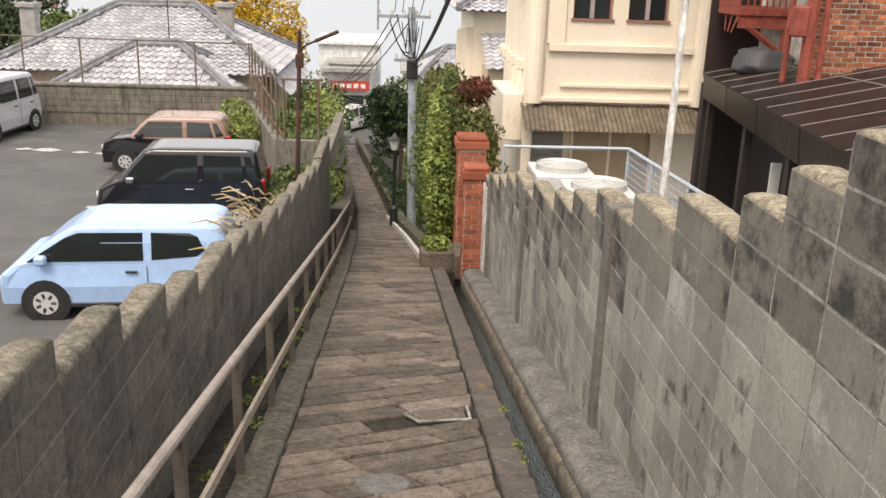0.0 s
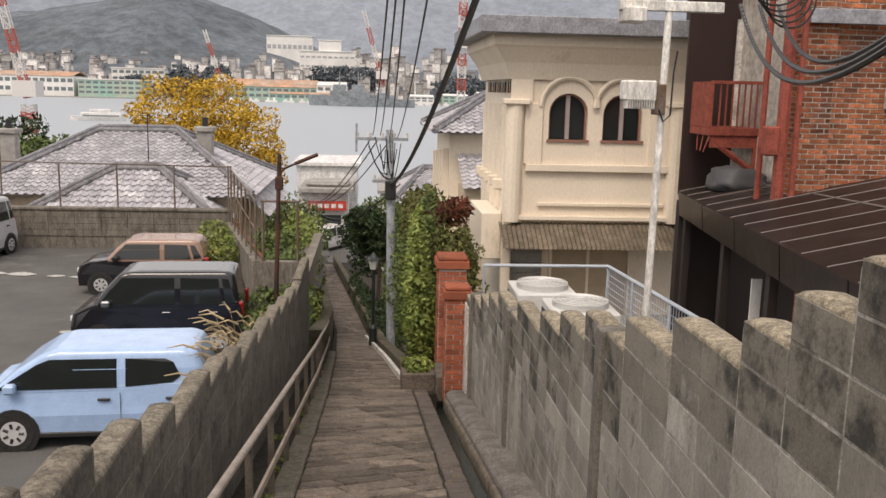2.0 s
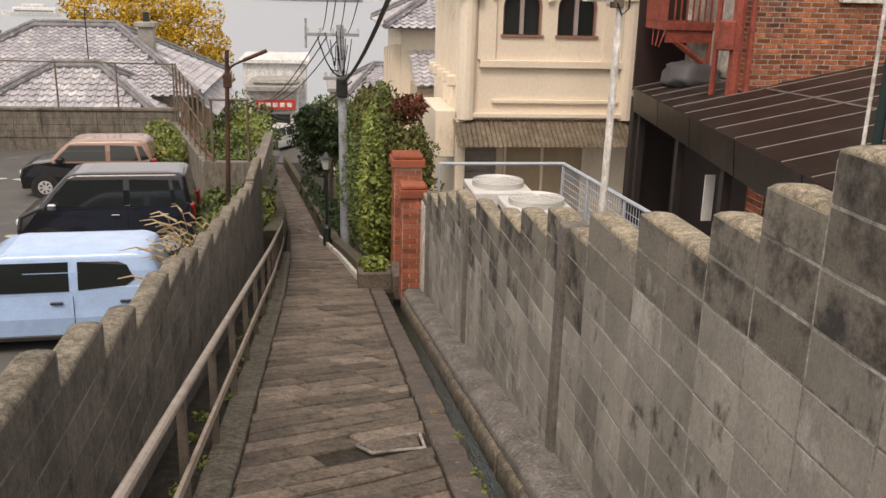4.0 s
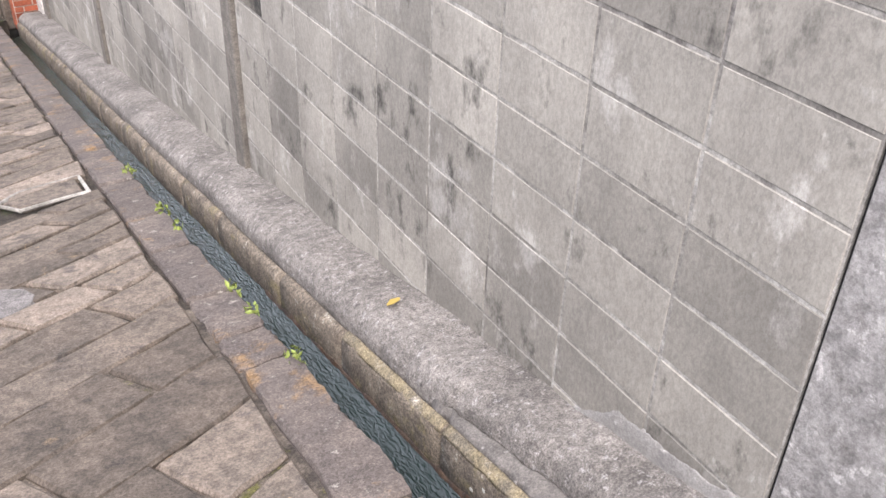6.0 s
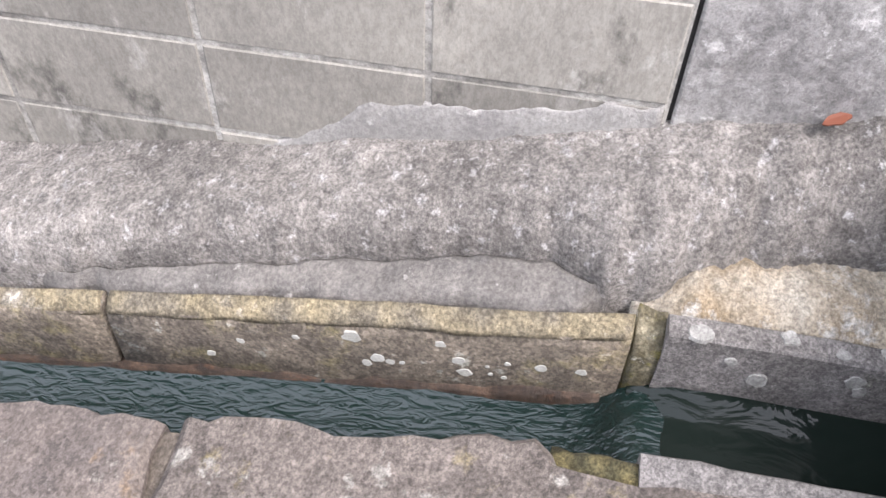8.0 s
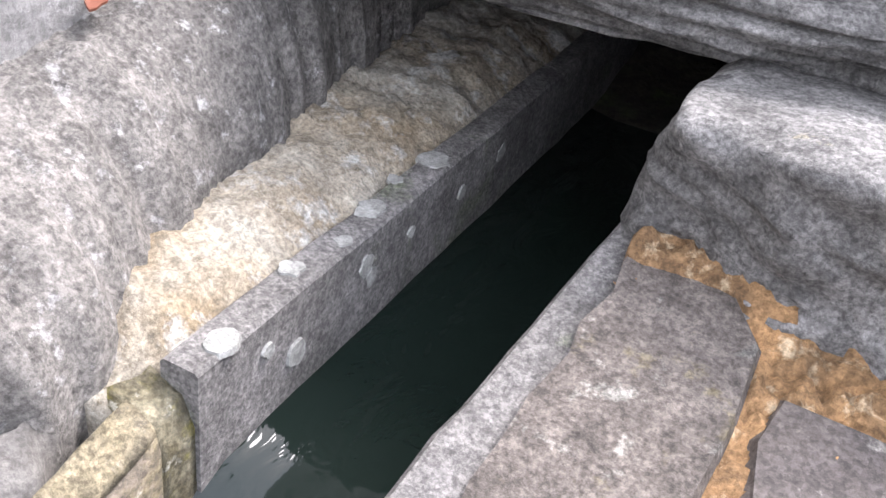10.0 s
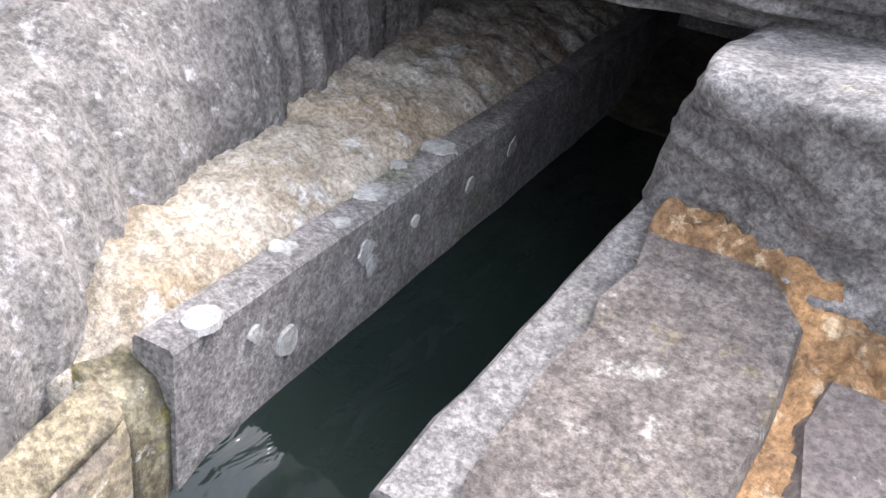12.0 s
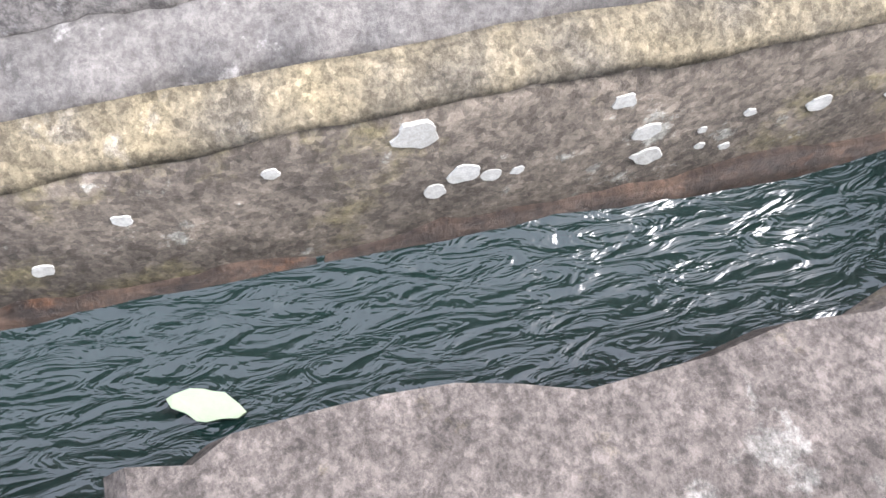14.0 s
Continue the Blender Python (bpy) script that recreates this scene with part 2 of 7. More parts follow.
# ---- building helpers ----
def mesh_of(name, bm, mat, smooth=False):
    me = bpy.data.meshes.new(name)
    bmesh.ops.recalc_face_normals(bm, faces=bm.faces)
    bm.to_mesh(me)
    bm.free()
    me.materials.append(mat)
    if smooth:
        me.shade_smooth()
    return me


def part(name, bm, mat, parent, label="", smooth=False):
    ob = new(name, mesh_of(name, bm, mat, smooth))
    ob.parent = parent
    if label:
        ob["label"] = label
    return ob


def solo(name, bm, mat, label, category, kind="", group="", smooth=False):
    return tagged(new(name, mesh_of(name, bm, mat, smooth)), label, category, group, kind)


def thing(name, label, category, at=(0, 0, 0), group="", kind=""):
    ob = tagged(new(name), label, category, group, kind)
    ob.location = at
    ob.empty_display_size = 0.2
    return ob


def box(x0, x1, y0, y1, z0, z1, bevel=0.0, bm=None):
    own = bm is None
    bm = bm or bmesh.new()
    vs = [bm.verts.new(p) for p in ((x0, y0, z0), (x1, y0, z0), (x1, y1, z0), (x0, y1, z0), (x0, y0, z1), (x1, y0, z1), (x1, y1, z1), (x0, y1, z1))]
    for q in ((3, 2, 1, 0), (4, 5, 6, 7), (0, 1, 5, 4), (1, 2, 6, 5), (2, 3, 7, 6), (3, 0, 4, 7)):
        bm.faces.new([vs[i] for i in q])
    if bevel and own:
        bmesh.ops.bevel(bm, geom=list(bm.edges), offset=bevel, segments=1, affect="EDGES")
    return bm


def prism(outline, z0, z1, bm=None):
    """An upright prism over a flat outline."""
    bm = bm or bmesh.new()
    lo = [bm.verts.new((x, y, z0)) for x, y in outline]
    hi = [bm.verts.new((x, y, z1)) for x, y in outline]
    bm.faces.new(lo[::-1])
    bm.faces.new(hi)
    k = len(outline)
    for i in range(k):
        bm.faces.new((lo[i], lo[(i + 1) % k], hi[(i + 1) % k], hi[i]))
    return bm


def tube(points, r, bm=None, sides=8, r_end=None, cap=True):
    """A pipe through the points."""
    bm = bm or bmesh.new()
    pts = [Vector(p) for p in points]
    rings = []
    for i, p in enumerate(pts):
        d = (pts[min(i + 1, len(pts) - 1)] - pts[max(i - 1, 0)]).normalized()
        s = d.cross(Vector((0, 0, 1)))
        s = s.normalized() if s.length > 1e-3 else Vector((1, 0, 0))
        u = s.cross(d)
        rr = r if r_end is None else r + (r_end - r) * i / (len(pts) - 1)
        rings.append([bm.verts.new(p + (s * math.cos(a) + u * math.sin(a)) * rr) for a in (2 * math.pi * k / sides for k in range(sides))])
    for a, b in zip(rings, rings[1:]):
        for k in range(sides):
            bm.faces.new((a[k], a[(k + 1) % sides], b[(k + 1) % sides], b[k]))
    if cap:
        bm.faces.new(rings[0][::-1])
        bm.faces.new(rings[-1])
    return bm


def sweep(profile, ys, at, bm=None, close=True, ends=True):
    """Carries a profile of (x, z) points along y; at(y, x, z) gives the place."""
    bm = bm or bmesh.new()
    rings = [[bm.verts.new(at(y, x, z)) for x, z in profile] for y in ys]
    k = len(profile)
    for a, b in zip(rings, rings[1:]):
        for i in range(k if close else k - 1):
            bm.faces.new((a[i], a[(i + 1) % k], b[(i + 1) % k], b[i]))
    if close and ends:
        bm.faces.new(rings[0])
        bm.faces.new(rings[-1][::-1])
    return bm


def roughen(bm, amount, scale, seed=0.0, keep=None):
    for v in bm.verts:
        if keep is None or keep(v.co):
            v.co += noise.noise_vector(v.co * scale + Vector((seed, seed * 1.7, 0))) * amount
    return bm


def lerp(pts, v):
    for (a, fa), (b, fb) in zip(pts, pts[1:]):
        if v <= b:
            return fa + (fb - fa) * (v - a) / (b - a)
    return pts[-1][1]


def gz(y):
    """Height of the lane's surface."""
    return lerp(((-30, 6.283), (14, -2.297), (30, -5.7), (60, -9.2), (90, -9.4)), max(y, -30))


def lane_x(y):
    return lerp(((-30, 0), (14, 0), (20, -0.2), (30, -0.7), (60, -3.1), (90, -4.5)), max(y, -30))


def frange(a, b, s):
    k = max(1, round((b - a) / s))
    return [a + (b - a) * i / k for i in range(k + 1)]


# ---- ground, sea ----
def terrain(x, y):
    z = gz(min(max(y, -30), 90)) - 0.7
    if x < -1.3 and y > -2:
        z = min(z, -3.1) - max(0, (y - 29)) * 0.12
    if x > 1.5:
        z = min(z, -2.6) if y > 2.2 else z
        z -= max(0, (y - 24)) * 0.05
    z = max(z, -10.5)
    if y > 84:
        z -= (y - 84) * 0.5
    return max(z, -30)


bm = bmesh.new()
xs = [-1500, -400, -120, -60, -35, -20, -10, -5, -2, -1.45, -1.2, 0, 1.3, 1.6, 2, 5, 10, 20, 40, 80, 200, 600, 1500]
ys = [-400, -100, -30, -10, -4, -2, 0, 2, 3, 5, 8, 11, 14, 18, 22, 26, 30, 36, 44, 52, 60, 70, 84, 100, 140, 400, 1000, 3000]
grid = [[bm.verts.new((x, y, terrain(x, y))) for x in xs] for y in ys]
for a, b in zip(grid, grid[1:]):
    for i in range(len(xs) - 1):
        bm.faces.new((a[i], a[i + 1], b[i + 1], b[i]))
solo("ground", bm, M_SOIL, "dark damp hillside soil falling to the harbour", "ground", "structure")
bm = bmesh.new()
bm.faces.new([bm.verts.new(p) for p in ((-1800, 86, -15), (1800, 86, -15), (1800, 2500, -15), (-1800, 2500, -15))])
solo("water", bm, M_SEA, "pale grey harbour water below the hill", "water", "structure")

# ---- lane bed ----
bm = sweep([(-1.3, -0.6), (1.2, -0.6), (1.2, -0.4), (0.74, -0.4), (0.74, -0.035), (-0.76, -0.035), (-0.76, -0.06), (-1.3, -0.06)],
           [-6, 0, 1.2, 2.05, 4, 6, 8, 10, 12, 14], lambda y, x, z: (x, y, gz(y) + z))
lane = solo("lane", bm, M_SOIL, "steep stone-paved lane with dark earth joints", "lane", "structure")
bm = sweep([(-0.95, -0.5), (0.95, -0.5), (0.95, -0.03), (-0.95, -0.03)], [14, 17, 20, 25, 30, 40, 50, 60],
           lambda y, x, z: (lane_x(y) + x * lerp(((14, 1), (30, 0.62), (60, 0.6)), y), y, gz(y) + z))
part("lane_bed", bm, M_SOIL, lane)

# ---- drain channel, kerb, cover slab ----
def rim(y):
    return 0.828 if y > 2.1 else 0.828 - 0.12 * (2.1 - y)


def kerb_foot(y):
    """Where the worn upper kerb meets the ledge, the mortar or the lip stones."""
    ragged = 0.012 * noise.noise((y * 8, 0, 1)) + 0.009 * noise.noise((y * 23, 3, 1)) + 0.005 * noise.noise((y * 60, 6, 1))
    return ragged * (1.7 if y < 2.08 else 1.0) + lerp(((0.42, 1.33), (1.25, 1.275), (1.62, 1.21), (1.76, 1.2), (1.9, 1.165), (1.99, 1.13), (2.05, 1.102), (2.11, 1.105), (2.2, 1.16),
                          (2.3, 1.17), (2.6, 1.145), (2.98, 1.11), (3.17, 1.082), (14, 1.07)), y)


def kerb_rough(x, y, amount=1.0):
    """Crumbled, pitted top of the old concrete."""
    pit = noise.voronoi((x * 42, y * 42, 5))[0][0]
    return amount * (0.016 * noise.noise((x * 7, y * 5, 0)) + 0.007 * noise.noise((x * 24, y * 24, 4)) + 0.004 * noise.noise((x * 70, y * 70, 4)) - 0.006 * max(0, 0.35 - pit))


def kerb_profile(y):
    f = kerb_foot(y)
    top = lerp(((0.42, 0.19), (1.7, 0.155), (2.03, 0.13), (2.35, 0.1), (3.2, 0.092), (6, 0.072), (14, 0.082)), y)
    low = lerp(((0.42, -0.2), (1.0, -0.11), (1.7, -0.04), (2.05, -0.01), (2.2, 0.0), (14, 0.0)), y)
    crack = 0.05 if y < 3.2 else 0
    run = lerp(((0.42, 0.03), (1.6, 0.11), (2.0, 0.15), (2.3, 0.07), (3.1, 0.05), (3.3, 0.08), (14, 0.09)), y)
    rise = top - low
    pts = [(f, low - 0.4), (f, low - crack), (f + 0.003, low + 0.012), (f + run * 0.16, low + rise * 0.36), (f + run * 0.5, low + rise * 0.7), (f + run, top - rise * 0.06)]
    pts += [(f + run + (1.362 - f - run) * k / 9, top - rise * 0.06 * (1 - k / 9)) for k in range(1, 10)]
    out = []
    for k, (x, z) in enumerate(pts + [(1.362, top - 0.012), (1.362, -0.4)]):
        x = min(x, 1.362)
        lump = kerb_rough(x, y, lerp(((2, 1.0), (4, 0.8), (14, 0.6)), y)) if k > 2 and z > -0.3 else 0
        out.append((x + (lump * 0.8 if 2 < k < 6 else 0), y, gz(y) + z + lump))
    return out


def skin(rows, bm=None):
    bm = bm or bmesh.new()
    rings = [[bm.verts.new(p) for p in r] for r in rows]
    k = len(rings[0])
    for a, b in zip(rings, rings[1:]):
        for i in range(k):
            bm.faces.new((a[i], a[(i + 1) % k], b[(i + 1) % k], b[i]))
    bm.faces.new(rings[0])
    bm.faces.new(rings[-1][::-1])
    return bm


bm = skin([kerb_profile(y) for y in frange(0.42, 3.6, 0.011) + frange(3.65, 13.7, 0.09)])
kerb = solo("kerb", bm, M_KERB, "rounded worn concrete kerb along the block wall", "kerb", "structure", smooth=True)


def ledge_profile(y):
    """Low flat ledge between the kerb's foot and the lip stones."""
    e = 1.071 + 0.026 * max(-0.15, noise.noise((y * 7, 2, 8)) + 0.6 * noise.noise((y * 21, 5, 8))) + 0.05 * max(0, (y - 3.1) / 0.12) + 0.04 * max(0, (2.15 - y) / 0.07)
    pts = [(e, -0.4), (e, -0.034), (e + 0.004, -0.020), (e + 0.012, -0.010)]
    b = max(e + 0.02, kerb_foot(y) - 0.004 * (1 + 1.4 * noise.noise((y * 13, 2, 4))))
    pts += [(e + 0.012 + (b - e - 0.012) * k / 7, -0.008 + 0.010 * k / 7 - 0.006 * (k == 7)) for k in range(1, 8)] + [(b, -0.4)]
    return [(x, y, gz(y) + z + (0.5 * kerb_rough(x + 3, y) if z > -0.03 else 0)) for x, z in pts]


part("ledge", skin([ledge_profile(y) for y in frange(2.1, 3.2, 0.008)]), M_LEDGE, kerb, "flat broken cement ledge", smooth=True)
bm = skin([[(1.352, y, gz(y) - 0.1), (1.344, y, gz(y) - 0.1), (1.3445 + 0.0012 * noise.noise((y * 30, 1, 1)), y, gz(y) + 0.06), (1.346, y, t - 0.03), (1.3485, y, t - 0.008), (1.352, y, t)]
           for y, t in ((y, gz(y) + 0.17 + 0.05 * noise.noise((y * 3, 8, 3)) + 0.012 * noise.noise((y * 17, 1, 3)) + 0.012 * noise.noise((y * 50, 1, 6)) - 0.12 * max(0, (y - 2.55) / 0.3)) for y in frange(2.058, 2.92, 0.012))])
part("cement_patch", bm, M_PATCH, kerb, "smeared pale cement at the wall's foot", smooth=True)
channel = thing("drain_channel", "narrow stone drain channel with running water", "drain channel", (1, 2, -0.3), kind="structure")
base = Matrix.Translation((-1, -2, 0.3))


def cpart(name, bm, mat, label="", smooth=False, parent=None):
    bmesh.ops.transform(bm, matrix=base, verts=bm.verts)
    return part(name, bm, mat, parent or channel, label, smooth)


joints = [2.05, 2.99, 3.75, 4.4, 5.3, 6.0, 6.9, 7.6, 8.4, 9.3, 10.1, 11, 11.9, 12.8, 13.6]
lips = []
for a, b in zip(joints, joints[1:]):
    h = random.uniform(-0.012, 0.012)
    bm = sweep([(1.03, -0.45), (1.028, -0.075), (1.034, -0.052), (1.05, -0.036), (1.066, -0.03), (1.07, -0.036), (1.07, -0.45)], frange(a + 0.006, b - 0.006, 0.1),
               lambda y, x, z: (x + (0.008 * noise.noise((y * 7, z * 9, 3)) if x < 1.04 else 0), y, gz(y) + z + (h if z > -0.4 else 0) + 0.008 * noise.noise((x * 9, y * 8, 1))))
    lips.append(cpart("lip_stone", bm, M_LIP, "dark brown lip stone with lichen", smooth=True))
    if a > 3.5:
        continue
    bm = sweep([(1.031, -0.056), (1.035, -0.046), (1.05, -0.031), (1.064, -0.025), (1.068, -0.032), (1.068, -0.06), (1.04, -0.06)], frange(a + 0.008, b - 0.008, 0.02),
               lambda y, x, z: (x, y, gz(y) + z + h + 0.006 * noise.noise((x * 9, y * 8, 1)) + (0.009 * noise.noise((y * 14, 2, 3)) + 0.005 * noise.noise((y * 40, 2, 3)) if x < 1.04 else 0.003 * noise.noise((x * 40, y * 40, 2)))))
    cpart("lip_top", bm, M_LIPTOP, "ochre weathered top", smooth=True, parent=lips[-1])
bm = bmesh.new()
spots = [(2.517, -0.129, 0.021), (2.47, -0.183, 0.016), (2.491, -0.204, 0.012), (2.449, -0.187, 0.010), (2.428, -0.184, 0.007), (2.329, -0.151, 0.014), (2.317, -0.184, 0.015), (2.271, -0.177, 0.006),
         (2.247, -0.18, 0.006), (2.278, -0.155, 0.005), (2.187, -0.128, 0.013), (2.244, -0.136, 0.006), (2.791, -0.264, 0.011), (2.727, -0.202, 0.010), (2.362, -0.109, 0.011), (2.12, -0.12, 0.012), (2.62, -0.16, 0.008)]


def disc(bm, c, u, v, r, lift):
    """A thin uneven lichen patch at c, in the plane of u and v."""
    c, u, v = Vector(c), Vector(u), Vector(v)
    n = u.cross(v)
    k = 20
    o = random.uniform(0, 50)
    f = [0.95 + 0.4 * noise.noise((1.3 * math.cos(6.283 * i / k), 1.3 * math.sin(6.283 * i / k), o)) + random.uniform(-0.05, 0.05) for i in range(k)]
    top_ = [bm.verts.new(c + n * lift + (u * math.cos(6.283 * i / k) + v * math.sin(6.283 * i / k)) * r * f[i] * 0.9) for i in range(k)]
    low_ = [bm.verts.new(c - n * 0.004 + (u * math.cos(6.283 * i / k) + v * math.sin(6.283 * i / k)) * r * f[i]) for i in range(k)]
    bm.faces.new(top_)
    for i in range(k):
        bm.faces.new((low_[i], low_[(i + 1) % k], top_[(i + 1) % k], top_[i]))


def lip_x(y, z):
    """The face of the first lip stone."""
    s = (2.99 - 2.05 - 0.012) / max(1, round((2.99 - 2.05 - 0.012) / 0.1))
    i = math.floor((y - 2.056) / s)
    u = (y - 2.056) / s - i
    ends = []
    for yy in (2.056 + i * s, 2.056 + i * s + s):
        f = min(1, max(0, (z - gz(yy) + 0.45) / 0.375))
        ends.append((1.03 + 0.008 * noise.noise((yy * 7, -4.05, 3))) * (1 - f) + (1.028 + 0.008 * noise.noise((yy * 7, -0.675, 3))) * f)
    return ends[0] * (1 - u) + ends[1] * u


for y, z, r in spots:
    disc(bm, (lip_x(y, z) - 0.0004, y, z), (0, -1, 0), (0, 0, 0.85), r * 0.95, 0.0008)
cpart("lichen", bm, M_LICHEN, "round white lichen spots", parent=lips[0])
bm = sweep([(1.024, -0.262), (1.02, -0.245), (1.024, -0.205), (1.04, -0.2), (1.04, -0.262)], frange(2.08, 4.6, 0.02),
           lambda y, x, z: (x + 0.004 * noise.noise((y * 20, z * 9, 3)), y, gz(y) + z + (0.02 * noise.noise((y * 8, 2, 0)) + 0.01 * noise.noise((y * 30, 5, 0)) if z > -0.22 else 0)))
cpart("wet_band", bm, material("wet_brown_algae", (0.06, 0.038, 0.025), (0.03, 0.022, 0.017), 14, 90, 0.4, 0.6, grain=0.45, stain=(0.12, 0.055, 0.025), stain_scale=9, stain_cut=0.6), "wet red-brown algae above the water", smooth=True)
# level upper trough
bm = sweep([(1.03, -0.4), (1.03, 0.018), (1.034, 0.022), (1.07, 0.022), (1.074, 0.018), (1.074, -0.4)], frange(0.3, 2.005, 0.08), lambda y, x, z: (x + 0.004 * noise.noise((y * 12, z * 9, 6)), y, z + (0.004 * noise.noise((x * 30, y * 14, 6)) if z > 0 else 0)))
cpart("trough_side", bm, M_UCHAN, "grey concrete trough side with pale lichen")
bm = bmesh.new()
for y, z, r in ((1.71, -0.022, 0.017), (1.695, -0.045, 0.013), (1.6, -0.03, 0.01), (1.85, -0.06, 0.02), (1.45, -0.04, 0.013), (1.9, -0.02, 0.011), (1.32, -0.03, 0.016)):
    disc(bm, (1.0295, y, z), (0, -1, 0), (0, 0, 1), r, 0.002)
for x, y, r in ((1.045, 1.955, 0.02), (1.06, 1.82, 0.016), (1.06, 1.66, 0.022), (1.055, 1.5, 0.024), (1.045, 1.74, 0.012), (1.07, 1.58, 0.012)):
    disc(bm, (x, y, 0.0225), (1, 0, 0), (0, 1, 0), r, 0.002)
cpart("lichen", bm, material("pale_grey_lichen", (0.28, 0.275, 0.255), (0.2, 0.195, 0.18), 40, 160, 0.95, 0.5, grain=0.3), "pale grey lichen patches")
bm = sweep([(1.068, -0.3), (1.071, 0.0)] + [(x, lerp(((1.072, 0.012), (1.10, 0.036), (1.15, 0.052), (1.29, 0.06)), x)) for x in frange(1.072, 1.29, 0.01)] + [(1.29, -0.3)], frange(0.45, 2.06, 0.01),
           lambda y, x, z: (x + 0.004 * noise.noise((y * 19, z * 5, 8)), y, z + (0.014 * noise.noise((x * 16, y * 16, 5)) + 0.012 * (0.45 - noise.voronoi((x * 36, y * 36, 2))[0][0]) + 0.006 * noise.noise((x * 80, y * 80, 2)) + 0.004 * noise.noise((x * 150, y * 150, 2)) - 0.06 * max(0, (y - 1.97) / 0.09) if z > -0.2 else 0)))
cpart("mortar_band", bm, M_CREAM, "crumbling cream lime mortar", smooth=True)
bm = sweep([(1.036, -0.4), (1.036, -0.05), (1.05, -0.012), (1.09, 0.006), (1.09, -0.4)], frange(2.004, 2.05, 0.0115),
           lambda y, x, z: (x + 0.012 * noise.noise((y * 31, z * 20, 8)), y, z + 0.016 * noise.noise((x * 22, y * 22, 5))))
cpart("moss_joint", bm, material("mossy_joint_mortar", (0.2, 0.18, 0.13), (0.1, 0.085, 0.05), 16, 160, 0.95, 0.8, stain=(0.16, 0.14, 0.04), stain_scale=18, stain_cut=0.5, grain=0.35, speck=0.2, blotch=(0.36, 0.34, 0.28), blotch_scale=22, blotch_cut=0.6), "yellow-green moss in the joint", smooth=True)
bm = sweep([(-0.075, -0.4), (-0.075, -0.014), (-0.004, -0.010), (0.002, -0.018), (0.004, -0.4)], frange(0.3, 2.04, 0.04), lambda y, x, z: (rim(y) + x + 0.004 * noise.noise((y * 15, z * 9, 1)), y, gz(max(y, 1.45)) + z + 0.004 * noise.noise((y * 17, x * 20, 2)) if z > -0.3 else z))
cpart("trough_rim", bm, M_UCHAN, "narrow grey concrete trough rim")
bm = sweep([(-0.06, -0.3), (-0.06, -0.02), (-0.02, -0.016), (0.004, -0.05), (0.004, -0.3)], frange(2.03, 2.16, 0.01),
           lambda y, x, z: (rim(y) + x + 0.012 * noise.noise((y * 40, z * 30, 2)), y, gz(y) + z + 0.01 * noise.noise((x * 40, y * 40, 2))))
cpart("moss_clump", bm, M_MOSS, "yellow-green moss clump on the rim", smooth=True)
bm = box(0.5, 1.349, 0.25, 0.4, -0.4, 0.36)
cpart("trough_end", bm, M_UCHAN, "dark end of the trough")
bm = box(0.7, 1.1, 0.3, 2.03, -0.45, -0.3)
cpart("trough_floor", bm, M_UCHAN)
bm = bmesh.new()
for ya, yb, n in ((0.33, 2.04, 12),):
    rows = [[bm.verts.new((x, y + (0.035 * noise.noise((x * 30, 4, 0)) if y > 1.98 else 0), -0.132 - (0.03 if y > 2.03 else 0) + (0.002 if x == 0.985 else 0.007 if x == 1.005 else 0.015 if x > 1.02 else 0) * min(1, max(0, (y - 0.6) / 1.2)))) for x in (0.6, 0.75, 0.78, 0.81, 0.84, 0.87, 0.9, 0.925, 0.95, 0.975, 0.985, 1.005, 1.035)] for y in frange(ya, yb, 0.07)]
    for a, b in zip(rows, rows[1:]):
        for i in range(12):
            bm.faces.new((a[i], a[i + 1], b[i + 1], b[i]))
upper_water = solo("water.001", bm, M_POOL, "still dark green water in the covered trough", "water", "structure", smooth=True)
bm = bmesh.new()
rows = [[bm.verts.new((x, y, lerp(((1.97, -0.138), (2.01, -0.136), (2.04, -0.147), (2.09, -0.2), (2.16, gz(2.16) - 0.243), (2.161, gz(y) - 0.243)), y) + 0.005 * noise.noise((x * 22, y * 9, 0)) + 0.026 * max(0, (x - 0.915) / 0.12) ** 1.6 * min(1, max(0, (y - 2.08) / 0.3)))) for x in np.linspace(0.76, 1.035, 15)] for y in frange(1.97, 2.2, 0.02) + frange(2.26, 13.7, 0.06)]
for a, b in zip(rows, rows[1:]):
    for i in range(14):
        bm.faces.new((a[i], a[i + 1], b[i + 1], b[i]))
solo("water.002", bm, M_STREAM, "rippled dark water running down the drain", "water", "structure", smooth=True)


def boulder(size, at, seed, amount=0.25, cuts=3, power=6.0, turn=0.0):
    bm = bmesh.new()
    bmesh.ops.create_cube(bm, size=1)
    bmesh.ops.subdivide_edges(bm, edges=list(bm.edges), cuts=cuts, use_grid_fill=True)
    for v in bm.verts:
        q = v.co * 2
        v.co *= max(abs(q.x), abs(q.y), abs(q.z)) / (abs(q.x) ** power + abs(q.y) ** power + abs(q.z) ** power) ** (1 / power)
        v.co += v.co.normalized() * (0.02 * noise.noise(v.co * 16 + Vector((seed, seed, 0))) + 0.012 * noise.noise(v.co * 34) + 0.05 * noise.noise(v.co * 5 + Vector((0, 0, seed)))) * amount * 4
        v.co += noise.noise_vector(v.co * 1.7 + Vector((seed, 0, seed))) * amount * 0.4 + noise.noise_vector(v.co * 7 + Vector((0, seed, 0))) * amount * 0.12
    bmesh.ops.transform(bm, matrix=pose(*at, 0, 0, turn) @ Matrix.Diagonal((*size, 1)), verts=bm.verts)
    return bm


